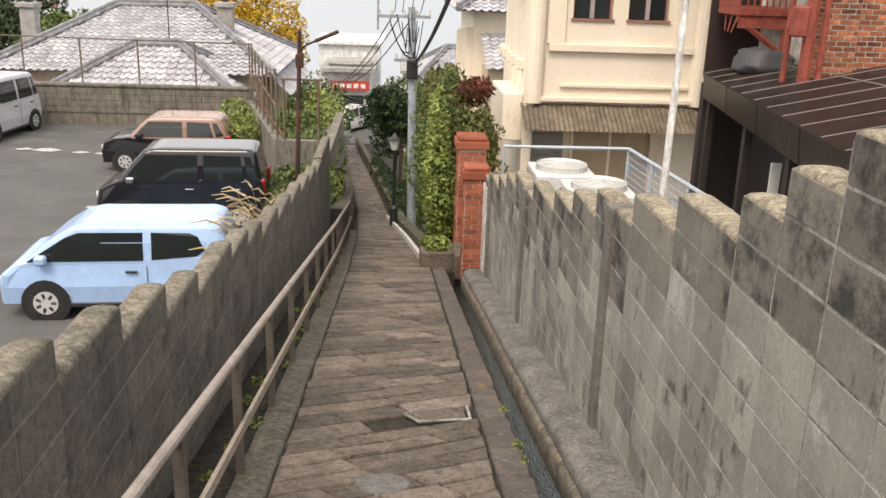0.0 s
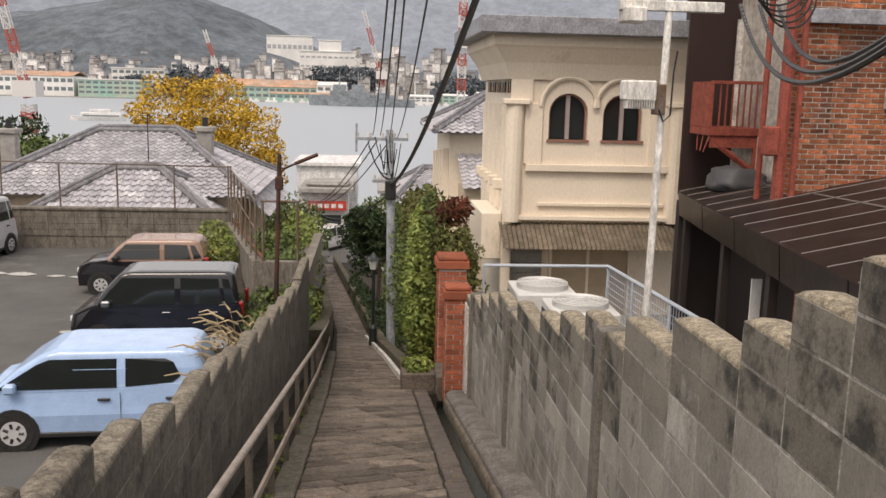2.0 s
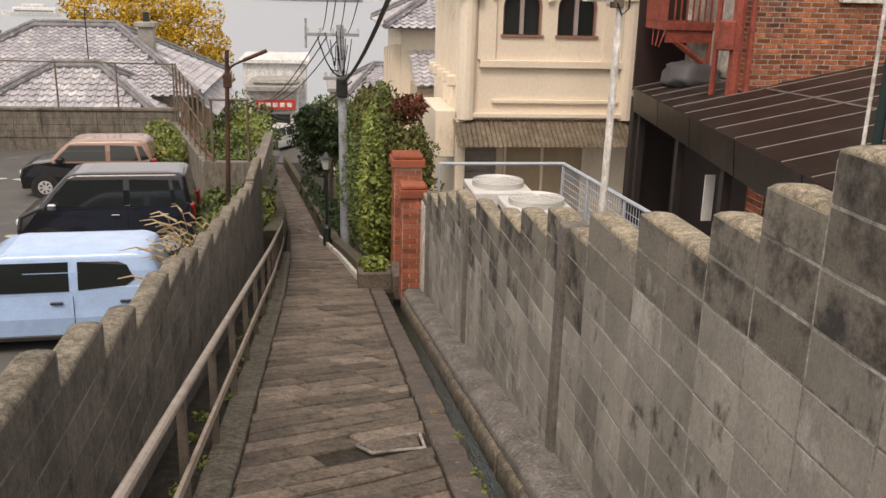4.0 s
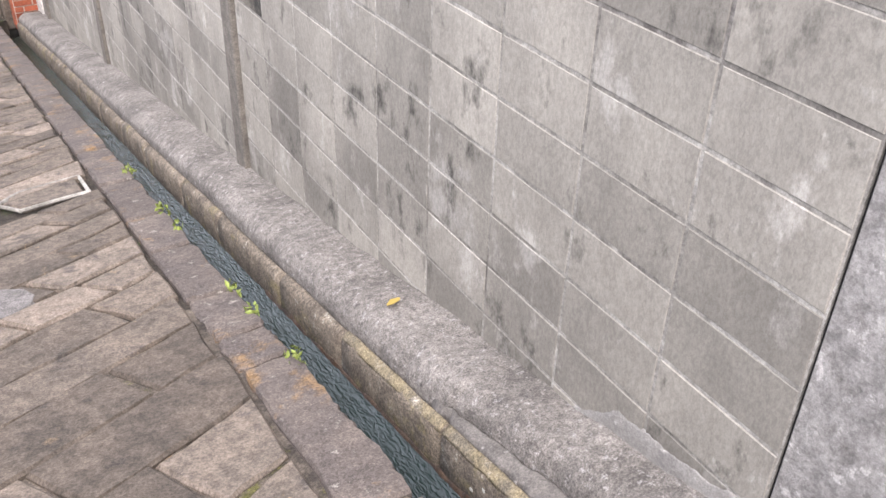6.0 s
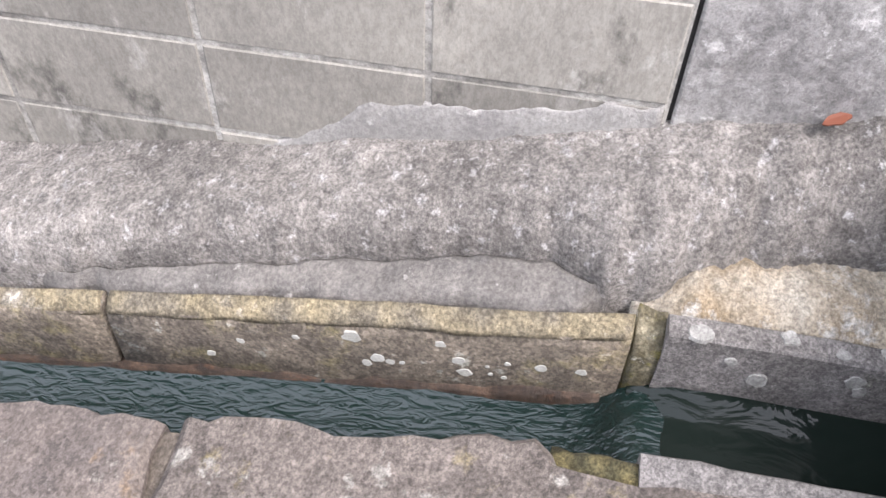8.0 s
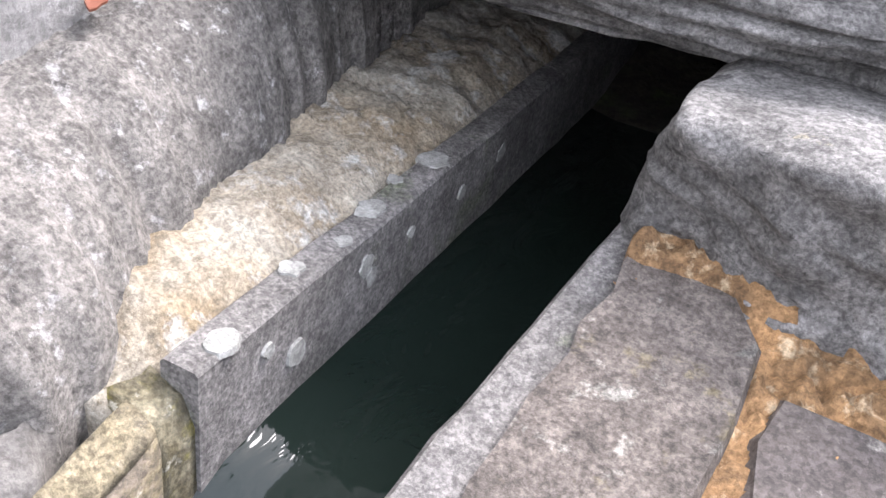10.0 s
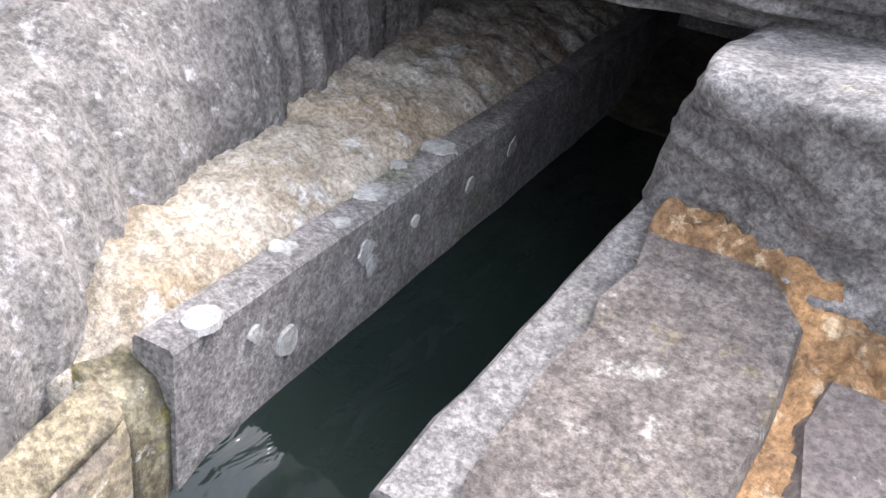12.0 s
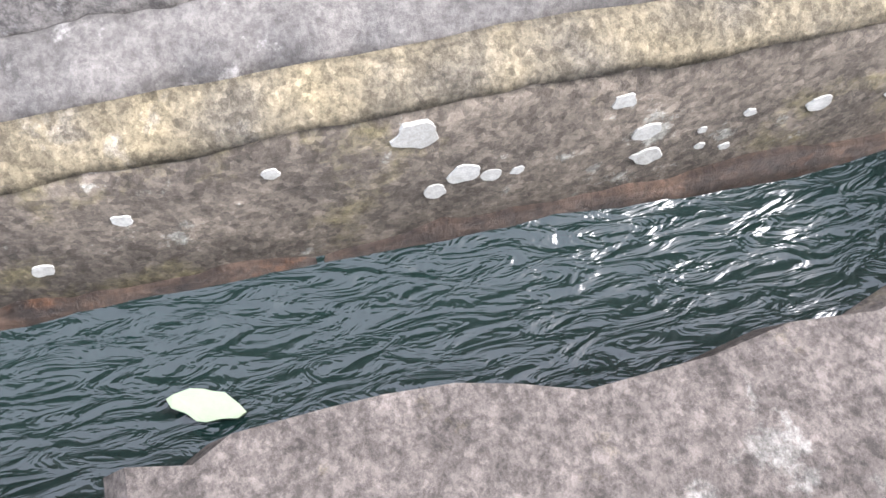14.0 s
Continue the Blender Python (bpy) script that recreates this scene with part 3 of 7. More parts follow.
solo("cover_slab", boulder((1.54, 1.12, 0.19), (0.85, 0.985, 0.325), 4.2, 0.24, 44, 7), M_GRANITE, "rough grey stone slab bridging the drain channel", "stone slab", smooth=True)
solo("boulder", boulder((0.52, 0.68, 0.32), (0.46, 1.36, 0.115), 2.2, 0.2, 34, 14, turn=-6), M_GRANITE, "dark-faced rough grey stone block under the slab", "stone block", smooth=True)
bm = bmesh.new()
rows = [[bm.verts.new((x, y, gz(y) - 0.016 + (0.03 if y < 1.69 else 0) + 0.012 * noise.noise((x * 20, y * 20, 3)) + 0.026 * (0.45 - noise.voronoi((x * 55, y * 55, 3))[0][0]) + 0.006 * noise.noise((x * 90, y * 90, 6)))) for x in frange(0.1, 0.745, 0.007)] for y in frange(1.45, 2.3, 0.007)]
for a, b in zip(rows, rows[1:]):
    for i in range(len(a) - 1):
        bm.faces.new((a[i], a[i + 1], b[i + 1], b[i]))
solo("mortar_fill", bm, M_ORANGE, "crumbly orange mortar between the stones", "mortar", "structure", smooth=True)


# ---- block walls ----
def block_mesh(name, w, h, mat, side, depth=0.02):
    """A block face that looks to -x (side -1) or +x (side 1), with chamfered edges."""
    bm = bmesh.new()
    e = 0.004
    ring = []
    for x, i in ((depth, 0.0), (e, 0.0), (0, e)):
        ring.append([bm.verts.new((-side * x, sy * (w / 2 - i), sz * (h / 2 - i))) for sy, sz in ((-1, -1), (1, -1), (1, 1), (-1, 1))])
    for a, b in zip(ring, ring[1:]):
        for i in range(4):
            bm.faces.new((a[i], a[(i + 1) % 4], b[(i + 1) % 4], b[i]))
    bm.faces.new(ring[-1])
    return mesh_of(name, bm, mat)


def coping_mesh(name, length, mat, thick=0.15, h=0.05):
    bm = bmesh.new()
    t = thick / 2 + 0.002
    prof = [(-t + 0.004, -h), (-t + 0.004, -0.03), (-t * 0.86, -0.014), (-t * 0.6, -0.005), (0, 0), (t * 0.6, -0.005), (t * 0.86, -0.014), (t - 0.004, -0.03), (t - 0.004, -h)]
    n = max(3, round(length / 0.1))
    sweep(prof, [-length / 2 + 0.006 + (length - 0.012) * i / n for i in range(n + 1)],
          lambda y, x, z: (x, y, z + (-0.018 * (abs(y) > length / 2 - 0.02)) * (z > -0.028) + 0.004 * noise.noise((x * 30, y * 30, length))), bm)
    return mesh_of(name, bm, mat, True)


def block_wall(name, xf, side, segs, bottom, posts, mats, label, row0, split_y, col0):
    """xf: the face's x. segs: (y0, y1, top)."""
    block, upper, mortar, coping, postm = mats
    t = 0.15 * side
    wall = tagged(new(name, None), label, "block wall", "", "structure")
    bmc = bmesh.new()
    meshes = {}
    rest = bmesh.new()
    count = 0
    for y0, y1, top in segs:
        box(min(xf - side * 0.002, xf - t), max(xf - side * 0.002, xf - t), y0, y1, bottom(y1) - 0.6, top - 0.06, bm=bmc)
        n = round((y1 - y0) / 0.4)
        w = (y1 - y0) / n
        cap = top - 0.03
        for i in range(n):
            yc = y0 + (i + 0.5) * w
            z = row0 + math.floor((cap - row0) / 0.2 + 0.01) * 0.2
            pieces = [(z - 0.2 * j - 0.1, 0.2) for j in range(60) if z - 0.2 * j > bottom(yc) - 0.1]
            if cap - z > 0.02:
                pieces.append(((cap + z) / 2, cap - z))
            for zc, h in pieces:
                mat = upper if zc > top - 0.5 + 0.16 * noise.noise((yc * 1.3, zc * 2, 5)) else block
                key = (round(w, 3), round(h, 3), mat.name)
                if key not in meshes:
                    meshes[key] = block_mesh("block", w - 0.008, h - 0.008, mat, side)
                if yc < split_y and count < 300:
                    ob = new("block", meshes[key])
                    ob.location = (xf + random.uniform(-0.0008, 0.0008), yc, zc)
                    ob.parent = wall
                    count += 1
                else:
                    x0 = xf - side * 0.02
                    box(min(xf, x0), max(xf, x0), yc - w / 2 + 0.006, yc + w / 2 - 0.006, zc - h / 2 + 0.006, zc + h / 2 - 0.006, bm=rest)
        key = round(y1 - y0, 3)
        if ("c", key) not in meshes:
            meshes["c", key] = coping_mesh("coping", y1 - y0, coping)
        ob = new("coping", meshes["c", key])
        ob.location, ob.parent = (xf - t / 2, (y0 + y1) / 2, top), wall
    part("mortar_core", bmc, mortar, wall)
    if rest.verts:
        tagged(part("far_blocks", rest, block, wall), kind="stuff")
    for y0, y1, top in posts:
        x0, x1 = sorted((xf + side * 0.03, xf - t))
        part("post", box(x0, x1, y0, y1, bottom(y1) - 0.5, top, 0.008), postm, wall, "dark concrete post")
    return wall


block_wall("wall_right", 1.35, -1, [(2.05, 2.85, 2.0), (2.85, 3.25, 1.8), (3.25, 3.65, 1.6), (3.65, 4.45, 1.4), (4.45, 5.25, 1.2), (5.25, 5.65, 1.0), (5.8, 6.2, 1.0),
            (6.2, 7.0, 0.8), (7.0, 7.8, 0.6), (7.8, 9.0, 0.4), (9.0, 9.4, 0.2), (9.55, 10.35, 0.2), (10.35, 11.15, 0.0), (11.15, 11.95, -0.2), (11.95, 12.75, -0.4), (12.9, 13.7, -0.6)],
           lambda y: gz(y) + 0.04, [(5.65, 5.8, 0.98), (9.4, 9.55, 0.18), (12.75, 12.9, -0.42)], (M_BLOCK, M_BLOCK_TOP, M_MORTAR, M_COPING, M_POST),
           "stepped grey concrete block wall with rounded copings and dark stains", 0.0, 99, 2.05)
LEFT = [(-0.71, 0.09, 1.88), (0.09, 0.89, 1.68), (0.89, 1.69, 1.48), (1.69, 2.49, 1.28), (2.49, 3.29, 1.09), (3.29, 4.09, 0.91), (4.09, 4.89, 0.73), (4.89, 5.69, 0.53), (5.69, 6.89, 0.36), (6.89, 7.69, 0.23),
        (7.69, 8.49, 0.08), (8.49, 9.69, -0.1), (9.69, 10.89, -0.26), (10.89, 12.09, -0.4), (12.09, 13.29, -0.56), (13.29, 14.49, -0.7), (14.49, 15.69, -0.85), (15.69, 17.6, -0.8)]
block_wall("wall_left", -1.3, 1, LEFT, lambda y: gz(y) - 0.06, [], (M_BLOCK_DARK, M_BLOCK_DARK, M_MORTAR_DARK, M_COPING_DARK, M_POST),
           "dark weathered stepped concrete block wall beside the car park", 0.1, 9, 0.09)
bm = box(-1.449, -1.301, -0.71, 17.6, -3.2, -0.9)
for a, b, top in LEFT:
    box(-1.449, -1.301, a, b, -0.9, min(top - 0.3, gz(b) - 0.1), bm=bm)
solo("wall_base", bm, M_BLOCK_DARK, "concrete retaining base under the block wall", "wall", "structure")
bm = box(1.35, 1.5, 0.2, 2.041, -0.5, 2.6, 0.004)
roughen(bm, 0.001, 3)
solo("wall_pier", bm, M_GATEWALL, "smooth grey concrete gate wall beside the blocks", "wall", "structure")
bm = box(1.36, 1.5, 2.0415, 2.0495, -0.4, 1.9)
solo("trim", bm, plain("dark_gap", (0.02, 0.019, 0.018), 0.95), "dark open joint between the walls", "joint", "structure")


# ---- handrail ----
rail = thing("handrail", "brown steel pipe handrail with a flat lower rail", "handrail", (-0.95, 2, 0))
rb = Matrix.Translation((0.95, -2, 0))


def rpart(name, bm, mat, label=""):
    bmesh.ops.transform(bm, matrix=rb, verts=bm.verts)
    return part(name, bm, mat, rail, label)


rail_ys = [0.2, 2, 5, 8, 11, 14, 17, 20, 22.3]
rx = lambda y: -0.95 + (lane_x(y) if y > 14 else 0) * 0.6
rpart("top_rail", tube([(rx(y), y, gz(y) + 0.77) for y in rail_ys], 0.027, sides=10), M_STEEL, "worn brown pipe")
bm = sweep([(-0.012, -0.03), (0.012, -0.03), (0.012, 0.03), (-0.012, 0.03)], rail_ys, lambda y, x, z: (rx(y) + 0.03 + x, y, gz(y) + 0.33 + z))
rpart("lower_rail", bm, material("pale_flat_bar", (0.4, 0.34, 0.28), (0.3, 0.25, 0.2), 8.0, 60, 0.7, 0.1, grain=0.15), "flat pale steel bar")
for i in range(16):
    y = 0.85 + 1.38 * i
    rpart("post", box(rx(y) - 0.03, rx(y) + 0.02, y - 0.03, y + 0.03, gz(y) - 0.1, gz(y) + 0.765, 0.004), M_STEEL_DARK)
bm = sweep([(-0.98, -0.3), (-0.98, -0.005), (-0.97, 0.012), (-0.79, 0.005), (-0.765, -0.01), (-0.765, -0.3)], frange(-1, 22, 0.25),
           lambda y, x, z: (x + (lane_x(y) if y > 14 else 0) * 0.6 + 0.012 * noise.noise((y * 3, x, 4)), y, gz(y) + z + 0.012 * noise.noise((x * 8, y * 4, 7))))
solo("kerb.001", bm, material("mossy_kerb_concrete", (0.17, 0.15, 0.125), (0.12, 0.11, 0.085), 3, 90, 0.95, 0.7, stain=(0.09, 0.1, 0.04), stain_scale=4, grain=0.4),
     "low mossy concrete kerb under the handrail", "kerb", "structure", smooth=True)
bm = sweep([(-1.3, -0.3), (-1.3, -0.01), (-1.1, -0.03), (-0.975, -0.04), (-0.975, -0.3)], frange(-1, 18, 0.25),
           lambda y, x, z: (x, y, gz(y) + z + 0.02 * noise.noise((x * 6, y * 5, 7))))
solo("soil_strip", bm, M_SOIL, "damp mossy soil strip along the wall", "soil", "structure", smooth=True)

# ---- foliage ----
M_LEAF = material("green_leaf", (0.11, 0.15, 0.035), (0.065, 0.1, 0.026), 4.0, 20, 0.6, 0.0, vary=0.45, island=True, grain=0.1, spec=0.4)
M_LEAF_LIGHT = material("yellow_green_leaf", (0.21, 0.25, 0.055), (0.13, 0.175, 0.04), 3.0, 20, 0.6, 0.0, vary=0.4, island=True, grain=0.1, spec=0.4)
M_LEAF_DARK = material("dark_green_leaf", (0.035, 0.06, 0.022), (0.02, 0.04, 0.015), 3.0, 20, 0.6, 0.0, vary=0.4, island=True, grain=0.1)
M_LEAF_RED = material("russet_leaf", (0.16, 0.04, 0.025), (0.10, 0.055, 0.025), 3.0, 20, 0.65, 0.0, vary=0.4, island=True, grain=0.1)
M_LEAF_OLIVE = material("olive_leaf", (0.135, 0.12, 0.036), (0.1, 0.12, 0.036), 3.0, 20, 0.65, 0.0, vary=0.4, island=True, grain=0.1)
M_GINKGO = material("ginkgo_leaf", (0.52, 0.33, 0.03), (0.40, 0.25, 0.025), 1.0, 8, 0.7, 0.0, vary=0.35, island=True, grain=0.1)
M_BARK = material("bark", (0.09, 0.07, 0.055), (0.05, 0.04, 0.033), 8, 60, 0.95, 0.6)
M_STRAW = material("dry_grass", (0.42, 0.33, 0.2), (0.3, 0.23, 0.13), 10, 60, 0.9, 0.0, vary=0.3, island=True)


def leaves(name, blobs, n, size, mat, parent, seed, shell=0.35):
    """Small folded leaves in and on ellipsoids (x, y, z, rx, ry, rz)."""
    r = np.random.default_rng(seed)
    weight = np.array([b[3] * b[4] + b[4] * b[5] + b[3] * b[5] for b in blobs])
    pick = r.choice(len(blobs), n, p=weight / weight.sum())
    b = np.array(blobs)[pick]
    d = r.normal(size=(n, 3))
    d /= np.linalg.norm(d, axis=1)[:, None]
    rad = 1 - shell * r.random(n) ** 2
    lump = 1 + 0.18 * np.sin(d[:, 0] * 5 + pick) * np.sin(d[:, 1] * 4 + 2 * pick) + 0.12 * np.sin(d[:, 2] * 9 + pick)
    c = b[:, :3] + d * b[:, 3:] * (rad * lump)[:, None]
    u = r.normal(size=(n, 3))
    u /= np.linalg.norm(u, axis=1)[:, None]
    w = np.cross(u, d + 0.6 * r.normal(size=(n, 3)))
    w /= np.linalg.norm(w, axis=1)[:, None]
    s = size * r.uniform(0.6, 1.3, n)[:, None]
    k = np.cross(u, w) * s * 0.18
    verts = np.stack([c - u * s, c + w * s * 0.5 + k, c + u * s, c - w * s * 0.5 + k], 1).reshape(-1, 3)
    faces = [(4 * i, 4 * i + 1, 4 * i + 2, 4 * i + 3) for i in range(n)]
    me = bpy.data.meshes.new(name)
    me.from_pydata((verts - np.array(parent.location)).tolist(), [], faces)
    me.materials.append(mat)
    ob = new(name, me)
    ob.parent = parent
    return ob


def ppart(name, bm, mat, parent, label="", smooth=False):
    """A part whose mesh is given in world metres."""
    bmesh.ops.transform(bm, matrix=Matrix.Translation(-Vector(parent.location)), verts=bm.verts)
    return part(name, bm, mat, parent, label, smooth)


def tree(name, label, x, y, z0, z1, blobs, n, size, mat, seed, r=0.2):
    t = thing(name, label, "tree", (x, y, z0))
    rd = random.Random(seed)
    bm = tube([(x, y, z0), (x + 0.1, y, (z0 + z1) / 2), (x, y + 0.1, z1)], r, r_end=r * 0.5)
    for b in blobs:
        tube([(x, y, z0 + (z1 - z0) * rd.uniform(0.4, 0.8)), ((x + b[0]) / 2, (y + b[1]) / 2, (z1 + b[2]) / 2), b[:3]], r * 0.45, bm, 6, r * 0.12)
    ppart("trunk", bm, M_BARK, t)
    leaves("crown", blobs, n, size, mat, t, seed)
    return t


def bush(name, label, blobs, n, size, mat, seed):
    b = blobs[0]
    t = thing(name, label, "bush", (b[0], b[1], b[2] - b[5]))
    bm = bmesh.new()
    for q in blobs:
        tube([(q[0], q[1], q[2] - q[5]), (q[0] + 0.05, q[1], q[2]), (q[0], q[1], q[2] + q[5] * 0.6)], 0.03, bm, 5, 0.01)
    ppart("stem", bm, M_BARK, t)
    leaves("foliage", blobs, n, size, mat, t, seed)
    return t


# ---- car park ----
PZ = -2.8
bm = bmesh.new()
rows = [[bm.verts.new((x, y, PZ + 0.015 * noise.noise((x, y, 0)))) for x in frange(-40, -1.45, 2)] for y in frange(-3, 29.4, 2)]
for a, b in zip(rows, rows[1:]):
    for i in range(len(a) - 1):
        bm.faces.new((a[i], a[i + 1], b[i + 1], b[i]))
solo("pavement", bm, M_ASPHALT, "grey worn asphalt of a small car park", "car park", "structure")
M_PAINTLINE = material("worn_line_paint", (0.5, 0.49, 0.46), (0.3, 0.3, 0.28), 12, 40, 0.9, 0.1)
lines = thing("parking_marks", "broken worn white parking line marks on asphalt", "line marks", (-6, 18, PZ), kind="structure")
for i, (x, y, s) in enumerate([(-6.35, 16.8, .14), (-6.35, 17.5, .10), (-6.4, 18.1, .12), (-6.42, 18.6, .18), (-6.5, 19.3, .22), (-6.5, 20.2, .12), (-7.1, 24.6, .3), (-7.9, 24.9, .35), (-8.6, 25.0, .3), (-9.6, 25.2, .45), (-10.2, 25.3, .3), (-6.4, 23.2, .2), (-6.1, 15.6, .1)]):
    out = [(x + s * random.uniform(0.5, 1) * math.cos(a), y + s * random.uniform(0.3, 0.7) * math.sin(a)) for a in np.linspace(0, 5.6, 8)]
    ppart("line_mark", prism(out, PZ + 0.012, PZ + 0.02), M_PAINTLINE, lines)

M_BACKWALL = material("stained_retaining_wall", (0.21, 0.19, 0.16), (0.13, 0.115, 0.095), 0.9, 30, 0.95, 0.3, stain=(0.07, 0.065, 0.055), stain_scale=1.2, grain=0.3, stretch=(1, 1, 0.3))
back = tagged(new("wall_back", None), "stained concrete block retaining wall behind the car park", "wall", "", "structure")
part("wall_core", box(-16, -4.55, 29.4, 29.65, -3.2, -1.58), M_BACKWALL, back)
for j in range(4):
    for i in range(14):
        x = -15.95 + i * 0.815
        part("wall_block", box(x, x + 0.8, 29.37, 29.41, -2.4 + j * 0.2, -2.21 + j * 0.2), M_BACKWALL, back)
part("coping", box(-16, -4.5, 29.33, 29.7, -1.58, -1.5, 0.01), M_BACKWALL, back)
tx = lambda y: -2.57 - (y - 20.5) * 0.222
tz = lambda y: -1.45 - (y - 20.5) * 0.05
bm = skin([[(tx(y) - 0.2, y, -3.4), (tx(y), y, -3.4), (tx(y), y, tz(y)), (tx(y) - 0.2, y, tz(y))] for y in frange(20.5, 29.3, 1.1)])
box(-2.56, -1.62, 20.42, 20.65, -3.6, -1.46, bm=bm)
box(-1.83, -1.6, 20.66, 28, -5.5, -2.0, bm=bm)
prism([(-2.56, 20.66), (-1.84, 20.66), (-1.84, 29.3), (-4.5, 29.3)], -3.6, -2.6, bm)
solo("terrace", bm, M_BACKWALL, "stained concrete terrace wall above the lane", "wall", "structure")

M_FENCE = material("rusty_fence_steel", (0.17, 0.15, 0.13), (0.13, 0.075, 0.045), 3, 40, 0.8, 0.1, grain=0.2)
fence = thing("fence", "thin rusty wire fence on posts", "fence", (-9, 29.5, -1.5))
for x in np.arange(-15.2, -4.4, 1.77):
    ppart("post", tube([(x, 29.5, -1.55), (x, 29.5, -0.12)], 0.028, sides=6), M_FENCE, fence)
ppart("top_rail", tube([(-16, 29.5, -0.05), (-4.6, 29.5, -0.15)], 0.022, sides=6), M_FENCE, fence)
bm = bmesh.new()
for k in range(48):
    tube([(-16 + k * 0.24, 29.5, -1.5), (-16 + k * 0.24 + 0.9, 29.5, -0.12)], 0.003, bm, 3)
    tube([(-16 + k * 0.24 + 0.9, 29.5, -1.5), (-16 + k * 0.24, 29.5, -0.12)], 0.003, bm, 3)
tagged(ppart("wire_mesh", bm, M_FENCE, fence), kind="stuff")
fence2 = thing("fence", "tall steel fence along a terrace with a slanting rusty handrail", "fence", (-4.4, 25, -1.55))
for y in np.arange(20.6, 29.4, 1.25):
    ppart("post", tube([(tx(y) - 0.1, y, tz(y) - 0.1), (tx(y) - 0.1, y, -0.1)], 0.026, sides=6), M_FENCE, fence2)
for z in (-0.1, -0.75):
    ppart("rail", tube([(tx(20.6) - 0.1, 20.6, z), (tx(29.3) - 0.1, 29.3, z)], 0.018, sides=6), M_FENCE, fence2)
ppart("handrail", tube([(tx(20.5) + 0.05, 20.5, tz(20.5) + 0.05), (tx(29.2) + 0.05, 29.2, tz(29.2) + 0.1)], 0.035, sides=6), material("rust", (0.2, 0.08, 0.04), (0.1, 0.045, 0.03), 6, 40, 0.9, 0.3), fence2, "rusty brown")
gate = thing("gate_frame", "thin dark steel frame standing on the terrace", "frame", (-2.15, 20.5, -1.46))
for x in (-2.52, -1.75):
    ppart("post", tube([(x, 20.5, -1.5), (x, 20.5, -0.1)], 0.028, sides=6), M_FENCE, gate)
ppart("beam", tube([(-2.57, 20.5, -0.1), (-1.7, 20.5, -0.1)], 0.028, sides=6), M_FENCE, gate)

M_RUSTPOLE = material("rusty_pole", (0.035, 0.024, 0.022), (0.11, 0.05, 0.03), 1.5, 40, 0.85, 0.2, grain=0.2)
lampp = thing("street_lamp", "rusty dark pole with one slanting lamp arm", "street lamp", (-2.05, 18.8, PZ))
ppart("pole", tube([(-2.08, 18.8, PZ), (-2.02, 18.8, -0.5), (-1.97, 18.8, 1.08)], 0.05, r_end=0.042), M_RUSTPOLE, lampp)
ppart("arm", tube([(-1.97, 18.8, 0.6), (-1.92, 18.8, 0.74), (-1.84, 18.8, 0.80), (-1.6, 18.8, 0.91)], 0.022), M_RUSTPOLE, lampp)
ppart("lamp_head", tube([(-1.66, 18.8, 0.885), (-1.2, 18.8, 1.08)], 0.042, sides=6), M_RUSTPOLE, lampp)
ppart("clamp", box(-2.06, -1.9, 18.74, 18.86, 0.35, 0.62, 0.015), M_RUSTPOLE, lampp)

# ---- cars ----
M_TYRE = material("tyre_rubber", (0.02, 0.02, 0.02), (0.03, 0.03, 0.03), 20, 60, 0.85, 0.1)
M_RIM = plain("alloy", (0.55, 0.55, 0.56), 0.4, 0.15)
M_GLASS = plain("car_glass", (0.018, 0.022, 0.022), 0.06, 0.0, 0.6)
M_TRIM = plain("black_trim", (0.02, 0.02, 0.02), 0.5)
M_CHROME = plain("chrome", (0.7, 0.7, 0.72), 0.15, 1.0)
M_LAMP = plain("lamp_lens", (0.6, 0.62, 0.64), 0.1, 0.0, 0.6)
M_TAIL = plain("tail_lens", (0.35, 0.015, 0.015), 0.15, 0.0, 0.6)


def loft(sections, bm=None):
    """Skins closed rings of equal length, one after another."""
    bm = bm or bmesh.new()
    rings = [[bm.verts.new(p) for p in s] for s in sections]
    k = len(rings[0])
    for a, b in zip(rings, rings[1:]):
        for i in range(k):
            bm.faces.new((a[i], a[(i + 1) % k], b[(i + 1) % k], b[i]))
    bm.faces.new(rings[0][::-1])
    bm.faces.new(rings[-1])
    return bm


